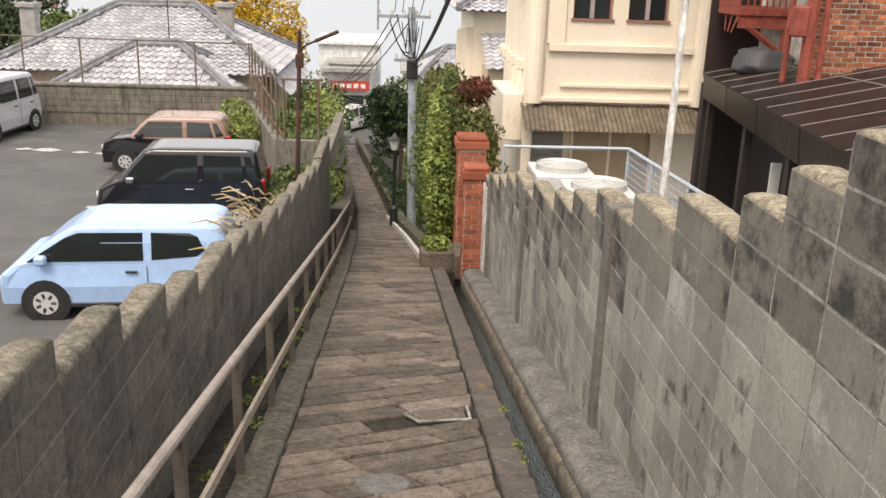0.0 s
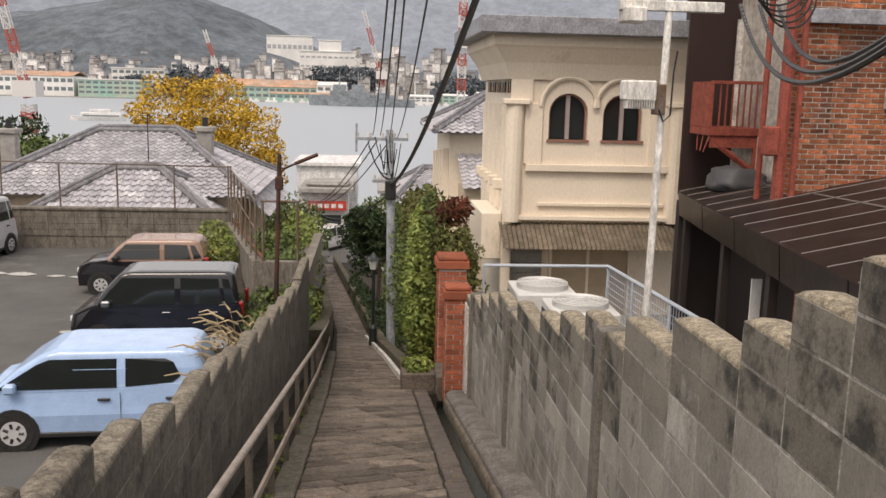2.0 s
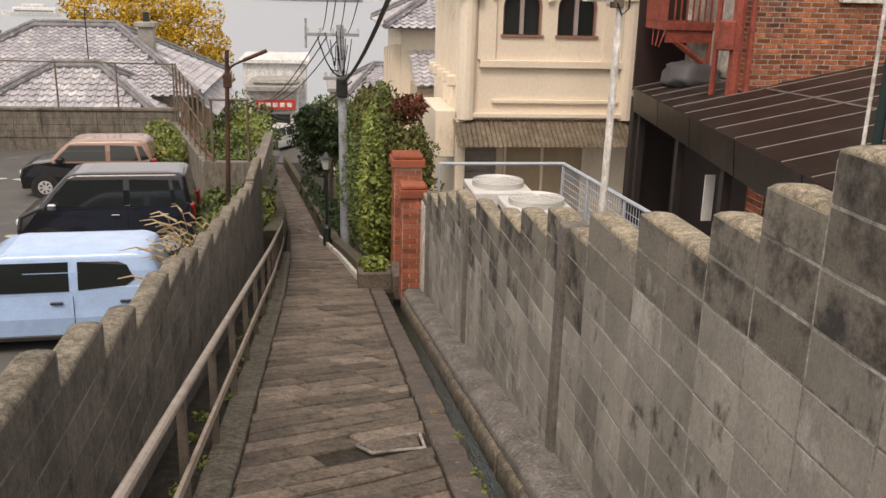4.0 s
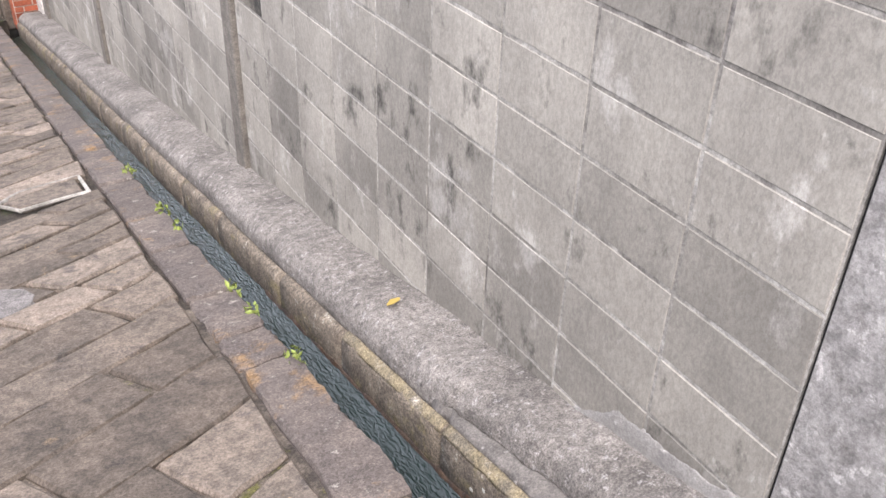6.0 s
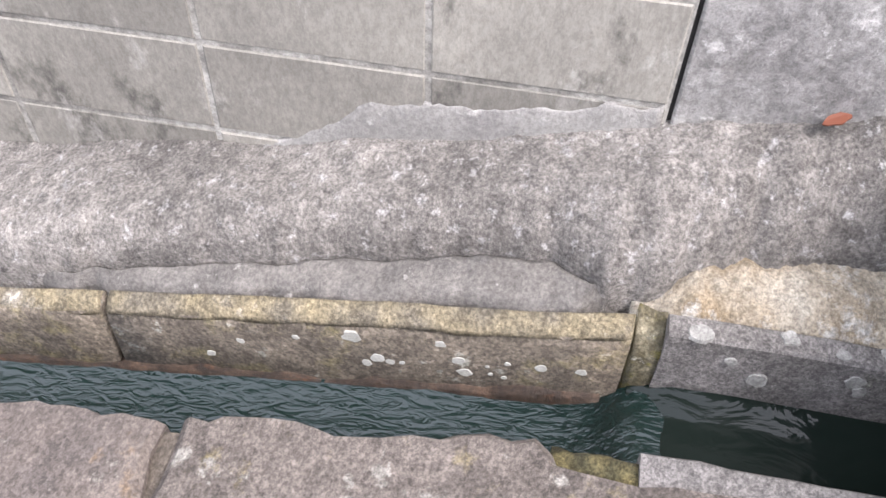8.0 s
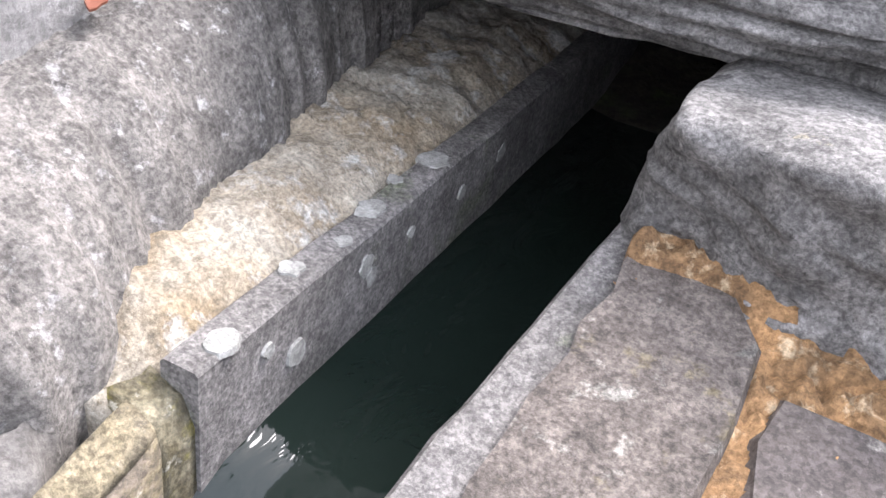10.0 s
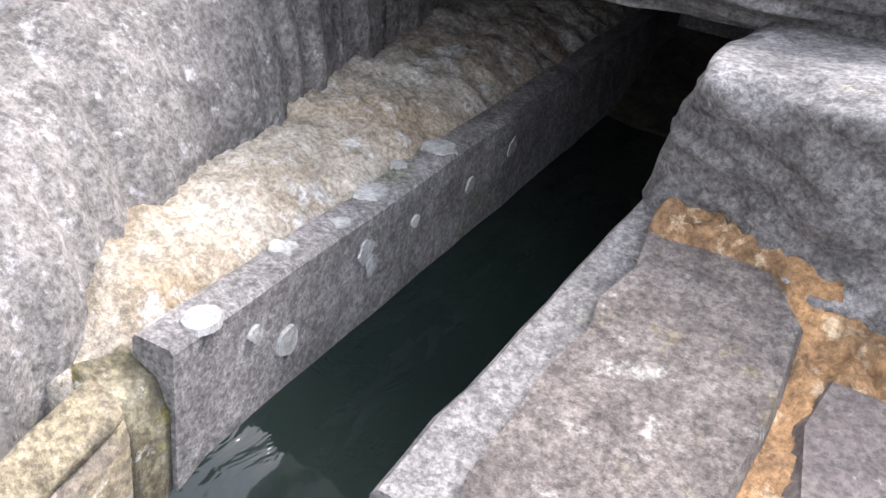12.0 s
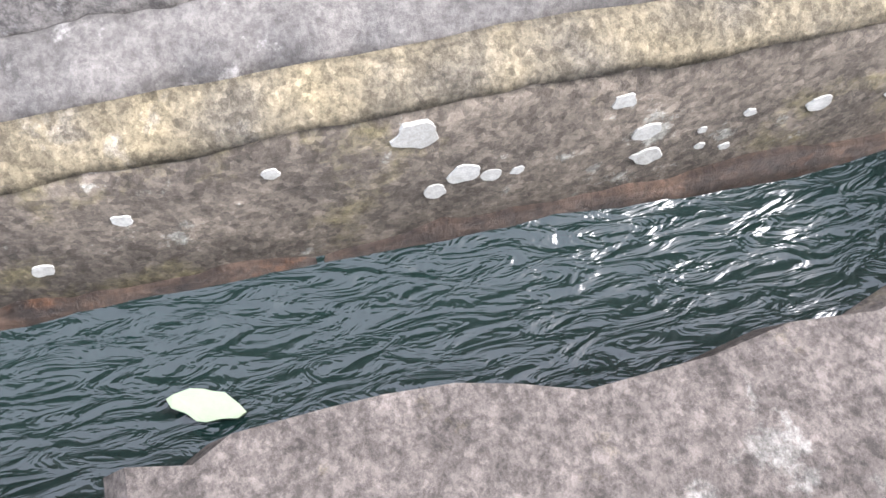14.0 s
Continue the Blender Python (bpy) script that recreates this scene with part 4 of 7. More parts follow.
def car(name, label, m, L, W, H, belt, hood, glass, wheels, wr, paint, roof=None, two_tone=None, handle=None, hatch=False):
    """Front towards -x; origin on the ground, in the middle. hood: (x, z) points of the nose up to the windscreen's foot, and the tail. glass: (foot, top front, top rear, foot rear) x."""
    top = thing(name, label, "car", (0, 0, 0))
    h = W / 2
    outline = hood
    secs = []
    for s, inset, dz in ((-1, 0.10, 0.03), (-1, 0.03, 0.01), (-0.97, 0.0, 0.0), (-0.5, -0.015, -0.012), (0.5, -0.015, -0.012), (0.97, 0.0, 0.0), (1, 0.03, 0.01), (1, 0.10, 0.03)):
        yy = s * h
        ring = [(x - math.copysign(min(inset, abs(x)), x) * (abs(x) > L * 0.3), yy + (0.03 * s if 0.35 < z < 0.75 else (-0.02 * s if z > 0.8 else 0)), z - dz * (1 if z > 0.5 else -1)) for x, z in outline]
        secs.append(ring)
    body = part("body", loft(secs), paint, top, smooth=False)
    bv = body.modifiers.new("soft", "BEVEL")
    bv.width, bv.segments, bv.limit_method, bv.angle_limit = 0.035, 2, "ANGLE", radians(30)
    f0, f1, r1, r0 = glass
    k = 0.86
    cab = []
    for z, a, b, w in ((belt - 0.06, f0, r0, 0.985), (belt + (H - belt) * 0.5, f0 + (f1 - f0) * 0.52, r0 + (r1 - r0) * 0.45, 0.93), (H - 0.07, f1 - 0.04, r1 + 0.03, k), (H - 0.015, f1 + 0.14, r1 - 0.08, k * 0.93), (H, f1 + 0.35, r1 - 0.3, k * 0.75)):
        e = 0.07
        cab.append([(a, -h * w + e, z), (a + e, -h * w, z), (b - e, -h * w, z), (b, -h * w + e, z), (b, h * w - e, z), (b - e, h * w, z), (a + e, h * w, z), (a, h * w - e, z)])
    c = part("cabin", loft(cab), roof or paint, top, smooth=False)
    bv = c.modifiers.new("soft", "BEVEL")
    bv.width, bv.segments, bv.limit_method, bv.angle_limit = 0.05, 3, "ANGLE", radians(15)

    def side_y(z):
        return h * lerp(((belt - 0.06, 0.985), (belt + (H - belt) * 0.5, 0.93), (H - 0.07, k)), z) + 0.012

    zb, zt = belt + 0.02, H - 0.13
    fx = lambda z: f0 + (f1 - f0) * (z - belt) / (H - belt) + 0.10
    bx = lambda z: r0 + (r1 - r0) * (z - belt) / (H - belt) - 0.10
    mid = (f1 + r1) / 2 + 0.02
    panes = [[(fx(zb) + 0.05, zb), (mid - 0.07, zb), (mid - 0.07, zt), (fx(zt) + 0.04, zt)], [(mid + 0.05, zb), (bx(zb) - 0.28, zb), (bx(zt) - 0.22, zt - 0.02), (mid + 0.05, zt)]]
    panes.append([(bx(zb) - 0.2, zb), (bx(zb), zb + 0.04), (bx(zt) - 0.02, zt - 0.03), (bx(zt) - 0.15, zt - 0.02)])
    if hatch:
        panes = [[(fx(zb) - 0.02, zb - 0.02), (mid - 0.06, zb - 0.01), (mid - 0.06, zt), (fx(zt) + 0.16, zt), (fx(zt) - 0.02, zt - 0.07)],
                 [(mid + 0.06, zb), (bx(zb) - 0.42, zb + 0.05), (bx(zb) - 0.3, zb + 0.14), (bx(zt) - 0.24, zt - 0.06), (bx(zt) - 0.36, zt - 0.01), (mid + 0.06, zt)]]
    for s in (-1, 1):
        for p in panes:
            bm = bmesh.new()
            vs = [bm.verts.new((x, s * side_y(z), z)) for x, z in p]
            ws = [bm.verts.new((x, s * (side_y(z) - 0.02), z)) for x, z in p]
            bm.faces.new(vs)
            bm.faces.new(ws[::-1])
            k4 = len(p)
            for i in range(k4):
                bm.faces.new((vs[i], vs[(i + 1) % k4], ws[(i + 1) % k4], ws[i]))
            part("side_window", bm, M_GLASS, top, "dark tinted glass")
        for x in (mid - 0.32, mid + 0.62):
            part("door_handle", box(x, x + 0.17, s * (h + 0.025) - 0.02, s * (h + 0.025) + 0.02, belt - 0.17, belt - 0.135, 0.008), handle or M_TRIM, body)
        part("mirror", box(f0 + 0.25, f0 + 0.42, s * (h + 0.08) - 0.07, s * (h + 0.08) + 0.07, belt - 0.02, belt + 0.12, 0.03), paint if not handle else M_CHROME, body)
        part("sill", box(-L / 2 + 0.9, L / 2 - 0.85, s * h - 0.03, s * h + 0.012, 0.2, 0.27, 0.01), M_TRIM if two_tone is None else two_tone, body)
        part("headlight", box(-L / 2 - 0.012, -L / 2 + 0.26, s * (h - 0.17) - 0.15, s * (h - 0.17) + 0.172, belt - 0.36, belt - 0.2, 0.04), M_LAMP, body)
        part("tail_light", box(L / 2 - 0.16, L / 2 + 0.01, s * (h - 0.11) - 0.08, s * (h - 0.11) + 0.115, belt - 0.25, belt + 0.05, 0.03), M_TAIL, body)
        part("door_seam", box(mid - 0.012, mid - 0.004, s * (h + 0.026) - 0.004, s * (h + 0.026) + 0.004, 0.3, belt - 0.05), M_TRIM, body)
    for x0, x1, nm in ((f0, f1, "windscreen"), (r0, r1, "rear_window")):
        bm = bmesh.new()
        s = -1 if nm == "windscreen" else 1
        vs = []
        for z, w in ((zb, 0.88), (zt + 0.02, 0.76)):
            x = x0 + (x1 - x0) * (z - belt + 0.06) / (H - 0.07 - belt + 0.06) + s * 0.016
            vs += [(x, -h * w, z), (x, h * w, z)]
        q = [bm.verts.new(v) for v in (vs[0], vs[1], vs[3], vs[2])]
        q2 = [bm.verts.new((v.co.x - s * 0.03, v.co.y, v.co.z)) for v in q]
        bm.faces.new(q)
        bm.faces.new(q2[::-1])
        for i in range(4):
            bm.faces.new((q[i], q[(i + 1) % 4], q2[(i + 1) % 4], q2[i]))
        part(nm, bm, M_GLASS, top, "dark glass")
    part("bumper", box(-L / 2 - 0.03, -L / 2 + 0.25, -h + 0.06, h - 0.06, 0.22, 0.42, 0.05), two_tone or paint, top)
    part("number_plate", box(-L / 2 - 0.045, -L / 2 - 0.02, -0.16, 0.16, 0.34, 0.5), plain("plate", (0.6, 0.55, 0.1), 0.5), top, "plain yellow plate")
    for x in wheels:
        for s in (-1, 1):
            arch = tube([(x, s * (h - 0.02), wr), (x, s * (h + 0.034), wr)], wr + 0.07, sides=20)
            part("wheel_arch", arch, M_TRIM, body)
            w = thing("wheel", "", "", (x, s * (h - 0.06), wr))
            w.parent = top
            w.pop("category", None)
            part("tyre", tube([(0, -0.1, 0), (0, -0.085 , 0), (0, 0.085, 0), (0, 0.1, 0)], wr, sides=22), M_TYRE, w)
            part("rim", tube([(0, s * 0.09, 0), (0, s * 0.108, 0)], wr * 0.64, sides=20), M_RIM, w, "silver rim")
            bm = bmesh.new()
            for i in range(7):
                a = 6.283 * i / 7
                ca, sa = math.cos(a), math.sin(a)
                tube([(ca * wr * 0.28, s * 0.107, sa * wr * 0.28), (ca * wr * 0.52, s * 0.107, sa * wr * 0.52)], wr * 0.075, bm, 6)
            part("rim_holes", bm, M_TRIM, w)
    top.matrix_basis = m
    return top


def paint(name, c, rough=0.25):
    return plain(name, c, rough, 0.0, 0.5, 0.35)


P_BLUE = paint("pale_blue_paint", (0.36, 0.52, 0.78))
car("car", "pale blue small hatchback with black door handles parked on asphalt", pose(-4.12, 13.75, PZ, 0, 0, 4), 3.42, 1.48, 1.45, 0.90,
    [(-1.70, 0.25), (-1.71, 0.55), (-1.67, 0.72), (-1.52, 0.84), (-1.2, 0.92), (1.58, 0.97), (1.68, 0.9), (1.70, 0.5), (1.64, 0.25)], (-1.42, -0.66, 1.42, 1.64), (-1.08, 1.2), 0.28, P_BLUE, hatch=True)
P_BLACK = paint("black_paint", (0.012, 0.012, 0.016), 0.15)
car("car", "black boxy minivan with chrome door handles parked on asphalt", pose(-4.28, 18.5, PZ, 0, 0, 3) @ Matrix.Diagonal((0.96, 0.96, 0.94, 1)), 3.4, 1.48, 1.72, 1.03,
    [(-1.68, 0.25), (-1.70, 0.6), (-1.66, 0.86), (-1.40, 0.99), (-1.22, 1.06), (1.6, 1.1), (1.68, 1.0), (1.70, 0.5), (1.66, 0.25)], (-1.32, -0.72, 1.5, 1.66), (-1.12, 1.22), 0.29, P_BLACK, handle=M_CHROME)
P_BROWN = paint("bronze_paint", (0.32, 0.2, 0.15))
car("car", "black and bronze two-tone compact car with a bronze roof", pose(-5.8, 23.6, PZ, 0, 0, 3) @ Matrix.Diagonal((0.93, 0.93, 0.92, 1)), 3.4, 1.48, 1.5, 0.95,
    [(-1.68, 0.25), (-1.70, 0.6), (-1.64, 0.8), (-1.40, 0.9), (-0.98, 0.96), (1.6, 0.98), (1.68, 0.9), (1.70, 0.5), (1.66, 0.25)], (-1.02, -0.45, 1.42, 1.64), (-1.1, 1.2), 0.28, P_BLACK, P_BROWN, P_BROWN)
P_SILVER = paint("silver_paint", (0.48, 0.48, 0.5))
car("car", "silver boxy minivan parked beside the retaining wall", pose(-11.9, 27.2, PZ, 0, 0, 84), 3.4, 1.48, 1.75, 1.03,
    [(-1.68, 0.25), (-1.70, 0.6), (-1.64, 0.86), (-1.40, 0.98), (-1.18, 1.05), (1.6, 1.08), (1.68, 1.0), (1.70, 0.5), (1.66, 0.25)], (-1.3, -0.7, 1.5, 1.66), (-1.12, 1.2), 0.29, P_SILVER)

# ---- tiled house behind the car park ----
M_TILE = material("pale_roof_tile", (0.46, 0.455, 0.48), (0.35, 0.345, 0.37), 1.5, 12, 0.75, 0.1, vary=0.18, island=True, stain=(0.58, 0.57, 0.58), stain_scale=0.8, grain=0.15)
M_RIDGE = material("grey_ridge_tile", (0.24, 0.24, 0.255), (0.18, 0.18, 0.19), 3, 15, 0.8, 0.1)
M_CREAMWALL = material("cream_render", (0.58, 0.48, 0.36), (0.5, 0.41, 0.31), 0.8, 20, 0.9, 0.1, stain=(0.36, 0.31, 0.25), stain_scale=0.9, stain_cut=0.6, grain=0.1)


def tile_slope(a, b, c, d, bm, pitch=0.3, course=0.28):
    """Rows of curved tiles on the slope with eave a-b and ridge d-c."""
    a, b, c, d = map(Vector, (a, b, c, d))
    rise = ((c + d) / 2 - (a + b) / 2).length
    rows = max(1, int(rise / course))
    nrm = (b - a).cross(d - a).normalized()
    if nrm.z < 0:
        nrm = -nrm
    along = (b - a).normalized()
    for j in range(rows):
        t0, t1 = j / rows, (j + 1) / rows
        l, r = a.lerp(d, t0), b.lerp(c, t0)
        l1, r1 = a.lerp(d, t1), b.lerp(c, t1)
        up = (d - a).lerp(c - b, 0.5) / rows
        up = up - along * up.dot(along)
        k0, k1 = math.ceil((l - a).dot(along) / pitch), math.floor((r - a).dot(along) / pitch)
        for k in range(k0, k1):
            p = a + along * (k * pitch) + (l - a - along * (l - a).dot(along))
            lo, hi = [], []
            for u, hgt in ((0.0, 0.02), (0.25, -0.01), (0.5, 0.0), (0.72, 0.05), (0.9, 0.055), (1.0, 0.02)):
                q = p + along * (u * pitch)
                lo.append(bm.verts.new(q + nrm * (hgt + 0.035)))
                hi.append(bm.verts.new(q + up * 1.06 + nrm * hgt))
            for i in range(5):
                bm.faces.new((lo[i], lo[i + 1], hi[i + 1], hi[i]))
    return bm


def hip_roof(parent, x0, x1, y0, y1, ze, xr0, xr1, yr, zr, pitch=0.3):
    E = ((x0, y0, ze), (x1, y0, ze), (x1, y1, ze), (x0, y1, ze))
    R0, R1 = (xr0, yr, zr), (xr1, yr, zr)
    bm = bmesh.new()
    v = [bm.verts.new(p) for p in (*E, R0, R1)]
    for q in ((0, 1, 5, 4), (1, 2, 5), (2, 3, 4, 5), (3, 0, 4), (3, 2, 1, 0)):
        bm.faces.new([v[i] for i in q])
    roof = ppart("roof", bm, M_RIDGE, parent)
    bm = bmesh.new()
    tile_slope(E[0], E[1], R1, R0, bm, pitch)
    tile_slope(E[1], E[2], R1, R1, bm, pitch)
    tile_slope(E[3], E[0], R0, R0, bm, pitch)
    t = ppart("roof_tiles", bm, M_TILE, parent, "rows of pale grey curved tiles")
    tagged(t, kind="stuff")
    for p, q in ((R0, R1), (E[0], R0), (E[1], R1), (E[2], R1), (E[3], R0)):
        b2 = tube([Vector(p) + Vector((0, 0, 0.08)), Vector(q) + Vector((0, 0, 0.1))], 0.11, sides=8)
        tube([Vector(p) + Vector((0, 0, 0.22)), Vector(q) + Vector((0, 0, 0.24))], 0.07, b2, 8)
        ppart("ridge", b2, M_RIDGE, parent)


house = thing("house", "low cream house under pale grey tiled hip roofs", "house", (-9.5, 36, -4.5))
ppart("wall", box(-13.8, -4.9, 33.4, 41.5, -4.6, -1.5), M_CREAMWALL, house)
ppart("wall", box(-11.2, -5.7, 31.2, 35, -4.6, -2.2), M_CREAMWALL, house)
hip_roof(house, -14.5, -4.3, 32.8, 42.2, -1.55, -10.9, -7.9, 37.5, 0.48)
bm = bmesh.new()
tile_slope((-3.9, 34, -2.4), (-3.9, 42, -2.4), (-4.75, 42, -1.62), (-4.75, 34, -1.62), bm)
tagged(ppart("lean_to_tiles", bm, M_TILE, house), kind="stuff")
hip_roof(house, -12.0, -5.0, 30.4, 36.4, -2.25, -9.1, -7.6, 33.0, -0.62)
for x, y, z in ((-14.2, 37, -0.2), (-6.6, 36.5, 0.05)):
    ch = ppart("chimney", box(x - 0.28, x + 0.28, y - 0.28, y + 0.28, z - 1.6, z + 0.55, 0.02), M_PIER, house, "pale grey chimney")
    ppart("chimney_cap", box(x - 0.38, x + 0.38, y - 0.38, y + 0.38, z + 0.55, z + 0.75, 0.03), M_PIER, house)
    ppart("chimney_pot", tube([(x, y, z + 0.75), (x, y, z + 1.1)], 0.12), M_TRIM, house)
ant = thing("antenna", "thin rooftop aerial on a mast", "antenna", (-8.2, 34, -0.6))
ppart("mast", tube([(-8.2, 34, -0.6), (-8.2, 34, 1.3)], 0.02, sides=5), M_TRIM, ant)
for z in (1.25, 1.1):
    ppart("rod", tube([(-8.5, 34, z), (-7.9, 34, z)], 0.012, sides=4), M_TRIM, ant)

tree("ginkgo_tree", "bright yellow autumn ginkgo tree behind the tiled house", -9.3, 49, -6, -0.5,
     [(-10.5, 49, 0.6, 2.3, 2.2, 2.0), (-8.2, 49, 0.9, 2.0, 2.0, 1.9), (-6.6, 48.5, -0.6, 1.9, 2, 2.0), (-9.6, 48, -1.2, 3.2, 2.2, 1.8), (-5.6, 48, -2.0, 1.0, 1.2, 1.3), (-12, 49, -0.6, 1.2, 1.4, 1.2)], 17000, 0.105, M_GINKGO, 3, 0.28)
bush("shrub", "low greenery on the terrace", [(-2.2, 22.5, -2.5, 0.35, 1.3, 0.3), (-2.6, 25.5, -2.45, 0.6, 1.6, 0.35), (-3.0, 28.0, -2.4, 0.8, 1.2, 0.5)], 2600, 0.08, M_LEAF, 35)
for i, (x, y, z, s) in enumerate(((-15.2, 44, -1.9, 2.1), (-17.6, 46, -1.3, 2.4), (-21, 47, -0.9, 2.6), (-25, 48, -0.5, 2.8))):
    tree("evergreen_tree", "dark green broadleaf tree beside the tiled house", x, y, -7, z - 0.4, [(x, y, z, s, s, s * 0.75), (x + s * 0.6, y - 0.6, z - 0.6, s * 0.7, s * 0.7, s * 0.6), (x - s * 0.6, y, z - 0.5, s * 0.7, s * 0.7, s * 0.6)], 5500, 0.15, M_LEAF_DARK if i % 2 else M_LEAF, 10 + i)

bush("shrub", "leafy green shrub behind the wall", [(-2.1, 17.6, -2.3, 0.45, 0.9, 0.45), (-2.3, 19.2, -2.25, 0.45, 0.7, 0.45), (-1.85, 19.3, -2.15, 0.3, 0.8, 0.4), (-2.0, 16.2, -2.45, 0.3, 0.8, 0.35)], 3200, 0.06, M_LEAF, 31)
bush("shrub", "yellow-green shrub by the retaining wall", [(-4.0, 24.2, -2.0, 0.45, 0.6, 0.6), (-4.6, 26.3, -1.95, 0.5, 0.5, 0.55)], 1500, 0.07, M_LEAF_LIGHT, 32)
bush("shrub", "climbing greenery on the lane's edge", [(-1.5, 22, -3.0, 0.18, 1.6, 0.6), (-1.75, 26, -3.1, 0.3, 1.8, 0.9), (-2.3, 30, -3.4, 0.6, 2.2, 1.7), (-2.9, 35, -4.2, 0.9, 2.6, 2.0), (-3.9, 41, -5.0, 1.2, 3, 2.4)], 7000, 0.085, M_LEAF_LIGHT, 33)
bush("shrub", "low weeds along the wall top", [(-1.55, 14.0, -1.9, 0.2, 1.6, 0.5), (-1.5, 18.5, -2.2, 0.15, 1.2, 0.7)], 1200, 0.05, M_LEAF, 34)
grass = thing("pampas_grass", "dry straw-coloured pampas grass tuft behind the wall", "grass", (-1.95, 13.6, PZ))
bm, heads = bmesh.new(), bmesh.new()
rd = random.Random(5)
for i in range(85):
    x, y = -1.95 + rd.uniform(-0.35, 0.25), 13.6 + rd.uniform(-0.9, 1.1)
    dx, dy, hh = rd.uniform(-0.75, 0.3), rd.uniform(-0.4, 0.3), rd.uniform(1.15, 1.75)
    p = [(x, y, PZ), (x + dx * 0.3, y + dy * 0.3, PZ + hh * 0.6), (x + dx * 0.75, y + dy * 0.7, PZ + hh * 0.95), (x + dx, y + dy, PZ + hh)]
    tube(p, 0.005, bm, 4, 0.002)
    tube([p[2], p[3], (x + dx * 1.3, y + dy * 1.2, PZ + hh * 0.98)], 0.02, heads, 5, 0.006)
tagged(ppart("stalks", bm, M_STRAW, grass), kind="stuff")
tagged(ppart("plumes", heads, M_STRAW, grass), kind="stuff")

# ---- right of the lane: piers, planter, ivy, lamp, poles ----
M_BRICK = material("red_brick", (0.36, 0.105, 0.055), (0.26, 0.08, 0.045), 3.0, 40, 0.9, 0.25, vary=0.25, grain=0.2, stain=(0.16, 0.07, 0.045), stain_scale=2.0, stain_cut=0.58)
M_BRICK_I = material("red_brick_row", (0.36, 0.105, 0.055), (0.26, 0.08, 0.045), 3.0, 40, 0.9, 0.25, vary=0.3, island=True, grain=0.2)
M_OLDBRICK = material("old_brick", (0.36, 0.125, 0.055), (0.24, 0.075, 0.038), 1.2, 30, 0.92, 0.3, vary=0.5, island=True, grain=0.25, stain=(0.13, 0.06, 0.04), stain_scale=0.9, stain_cut=0.55)
M_BRICKJOINT = material("brick_mortar", (0.5, 0.46, 0.4), (0.34, 0.3, 0.26), 3, 40, 0.95, 0.2)


def brick_box(parent, x0, x1, y0, y1, z0, z1, mat, sides="wsen", bw=0.23, bh=0.08, joint=0.016, proud=0.012, label=""):
    """A masonry core with brick faces laid in running bond."""
    ppart("core", box(x0, x1, y0, y1, z0, z1), M_BRICKJOINT, parent)
    bm = bmesh.new()
    for s in sides:
        horiz = s in "sn"
        a0, a1 = (x0, x1) if horiz else (y0, y1)
        j, z = 0, z0
        while z + bh <= z1 + 0.001:
            a = a0 - (bw / 2 if j % 2 else 0)
            while a < a1 - 0.02:
                p0, p1 = max(a, a0) + joint / 2, min(a + bw, a1) - joint / 2
                if p1 - p0 > 0.03:
                    zz = (z + joint / 2, z + bh - joint / 2)
                    if s == "s":
                        box(p0, p1, y0 - proud, y0 + 0.01, *zz, bm=bm)
                    elif s == "n":
                        box(p0, p1, y1 - 0.01, y1 + proud, *zz, bm=bm)
                    elif s == "w":
                        box(x0 - proud, x0 + 0.01, p0, p1, *zz, bm=bm)
                    else:
                        box(x1 - 0.01, x1 + proud, p0, p1, *zz, bm=bm)
                a += bw
            z += bh
            j += 1
    tagged(ppart("bricks", bm, mat, parent, label), kind="stuff")


def pier(x0, x1, y0, y1, z0, z1, label):
    p = thing("brick_pier", label, "brick pier", ((x0 + x1) / 2, (y0 + y1) / 2, z0), "gate piers")
    brick_box(p, x0, x1, y0, y1, z0, z1 - 0.2, M_BRICK_I)
    ppart("cap", box(x0 - 0.05, x1 + 0.05, y0 - 0.05, y1 + 0.05, z1 - 0.2, z1 - 0.07, 0.01), M_BRICK, p, "projecting brick cap")
    ppart("cap_top", box(x0 - 0.02, x1 + 0.02, y0 - 0.02, y1 + 0.02, z1 - 0.07, z1, 0.02), M_BRICK, p)
    return p


pier(1.05, 1.40, 13.72, 14.05, -2.4, -0.52, "low red brick gate pier at the wall's end")
pier(1.02, 1.47, 14.9, 15.4, -2.6, -0.28, "tall red brick gate pier with a projecting cap")
M_PLASTER = material("white_plaster", (0.62, 0.60, 0.56), (0.5, 0.48, 0.44), 3, 30, 0.9, 0.2, stain=(0.3, 0.28, 0.24), stain_scale=3)
solo("plaster_pier", box(1.33, 1.36, 13.3, 13.72, -2.2, -0.75, 0.005), M_PLASTER, "white plastered end of the block wall", "plaster", "structure")
planter = thing("planter", "grey-brown stone planter at the lane's edge", "planter", (0.68, 14.7, -2.55))
for a in ((0.41, 0.95, 14.35, 14.45, -2.75, -2.12), (0.41, 0.95, 15.05, 15.15, -2.75, -2.12), (0.41, 0.5, 14.45, 15.05, -2.75, -2.12), (0.86, 0.95, 14.45, 15.05, -2.75, -2.12)):
    ppart("side", box(*a, 0.01), M_FLAG, planter)
ppart("earth", box(0.5, 0.86, 14.45, 15.05, -2.7, -2.17), M_SOIL, planter)
solo("stone_step", box(0.95, 1.3, 14.1, 14.9, -2.5, -2.08, 0.02), M_FLAG, "worn stone step beside the brick piers", "step")
hedge = thing("ivy_hedge", "tall ivy-covered hedge beside the lane", "hedge", (1.0, 18, -3.2))
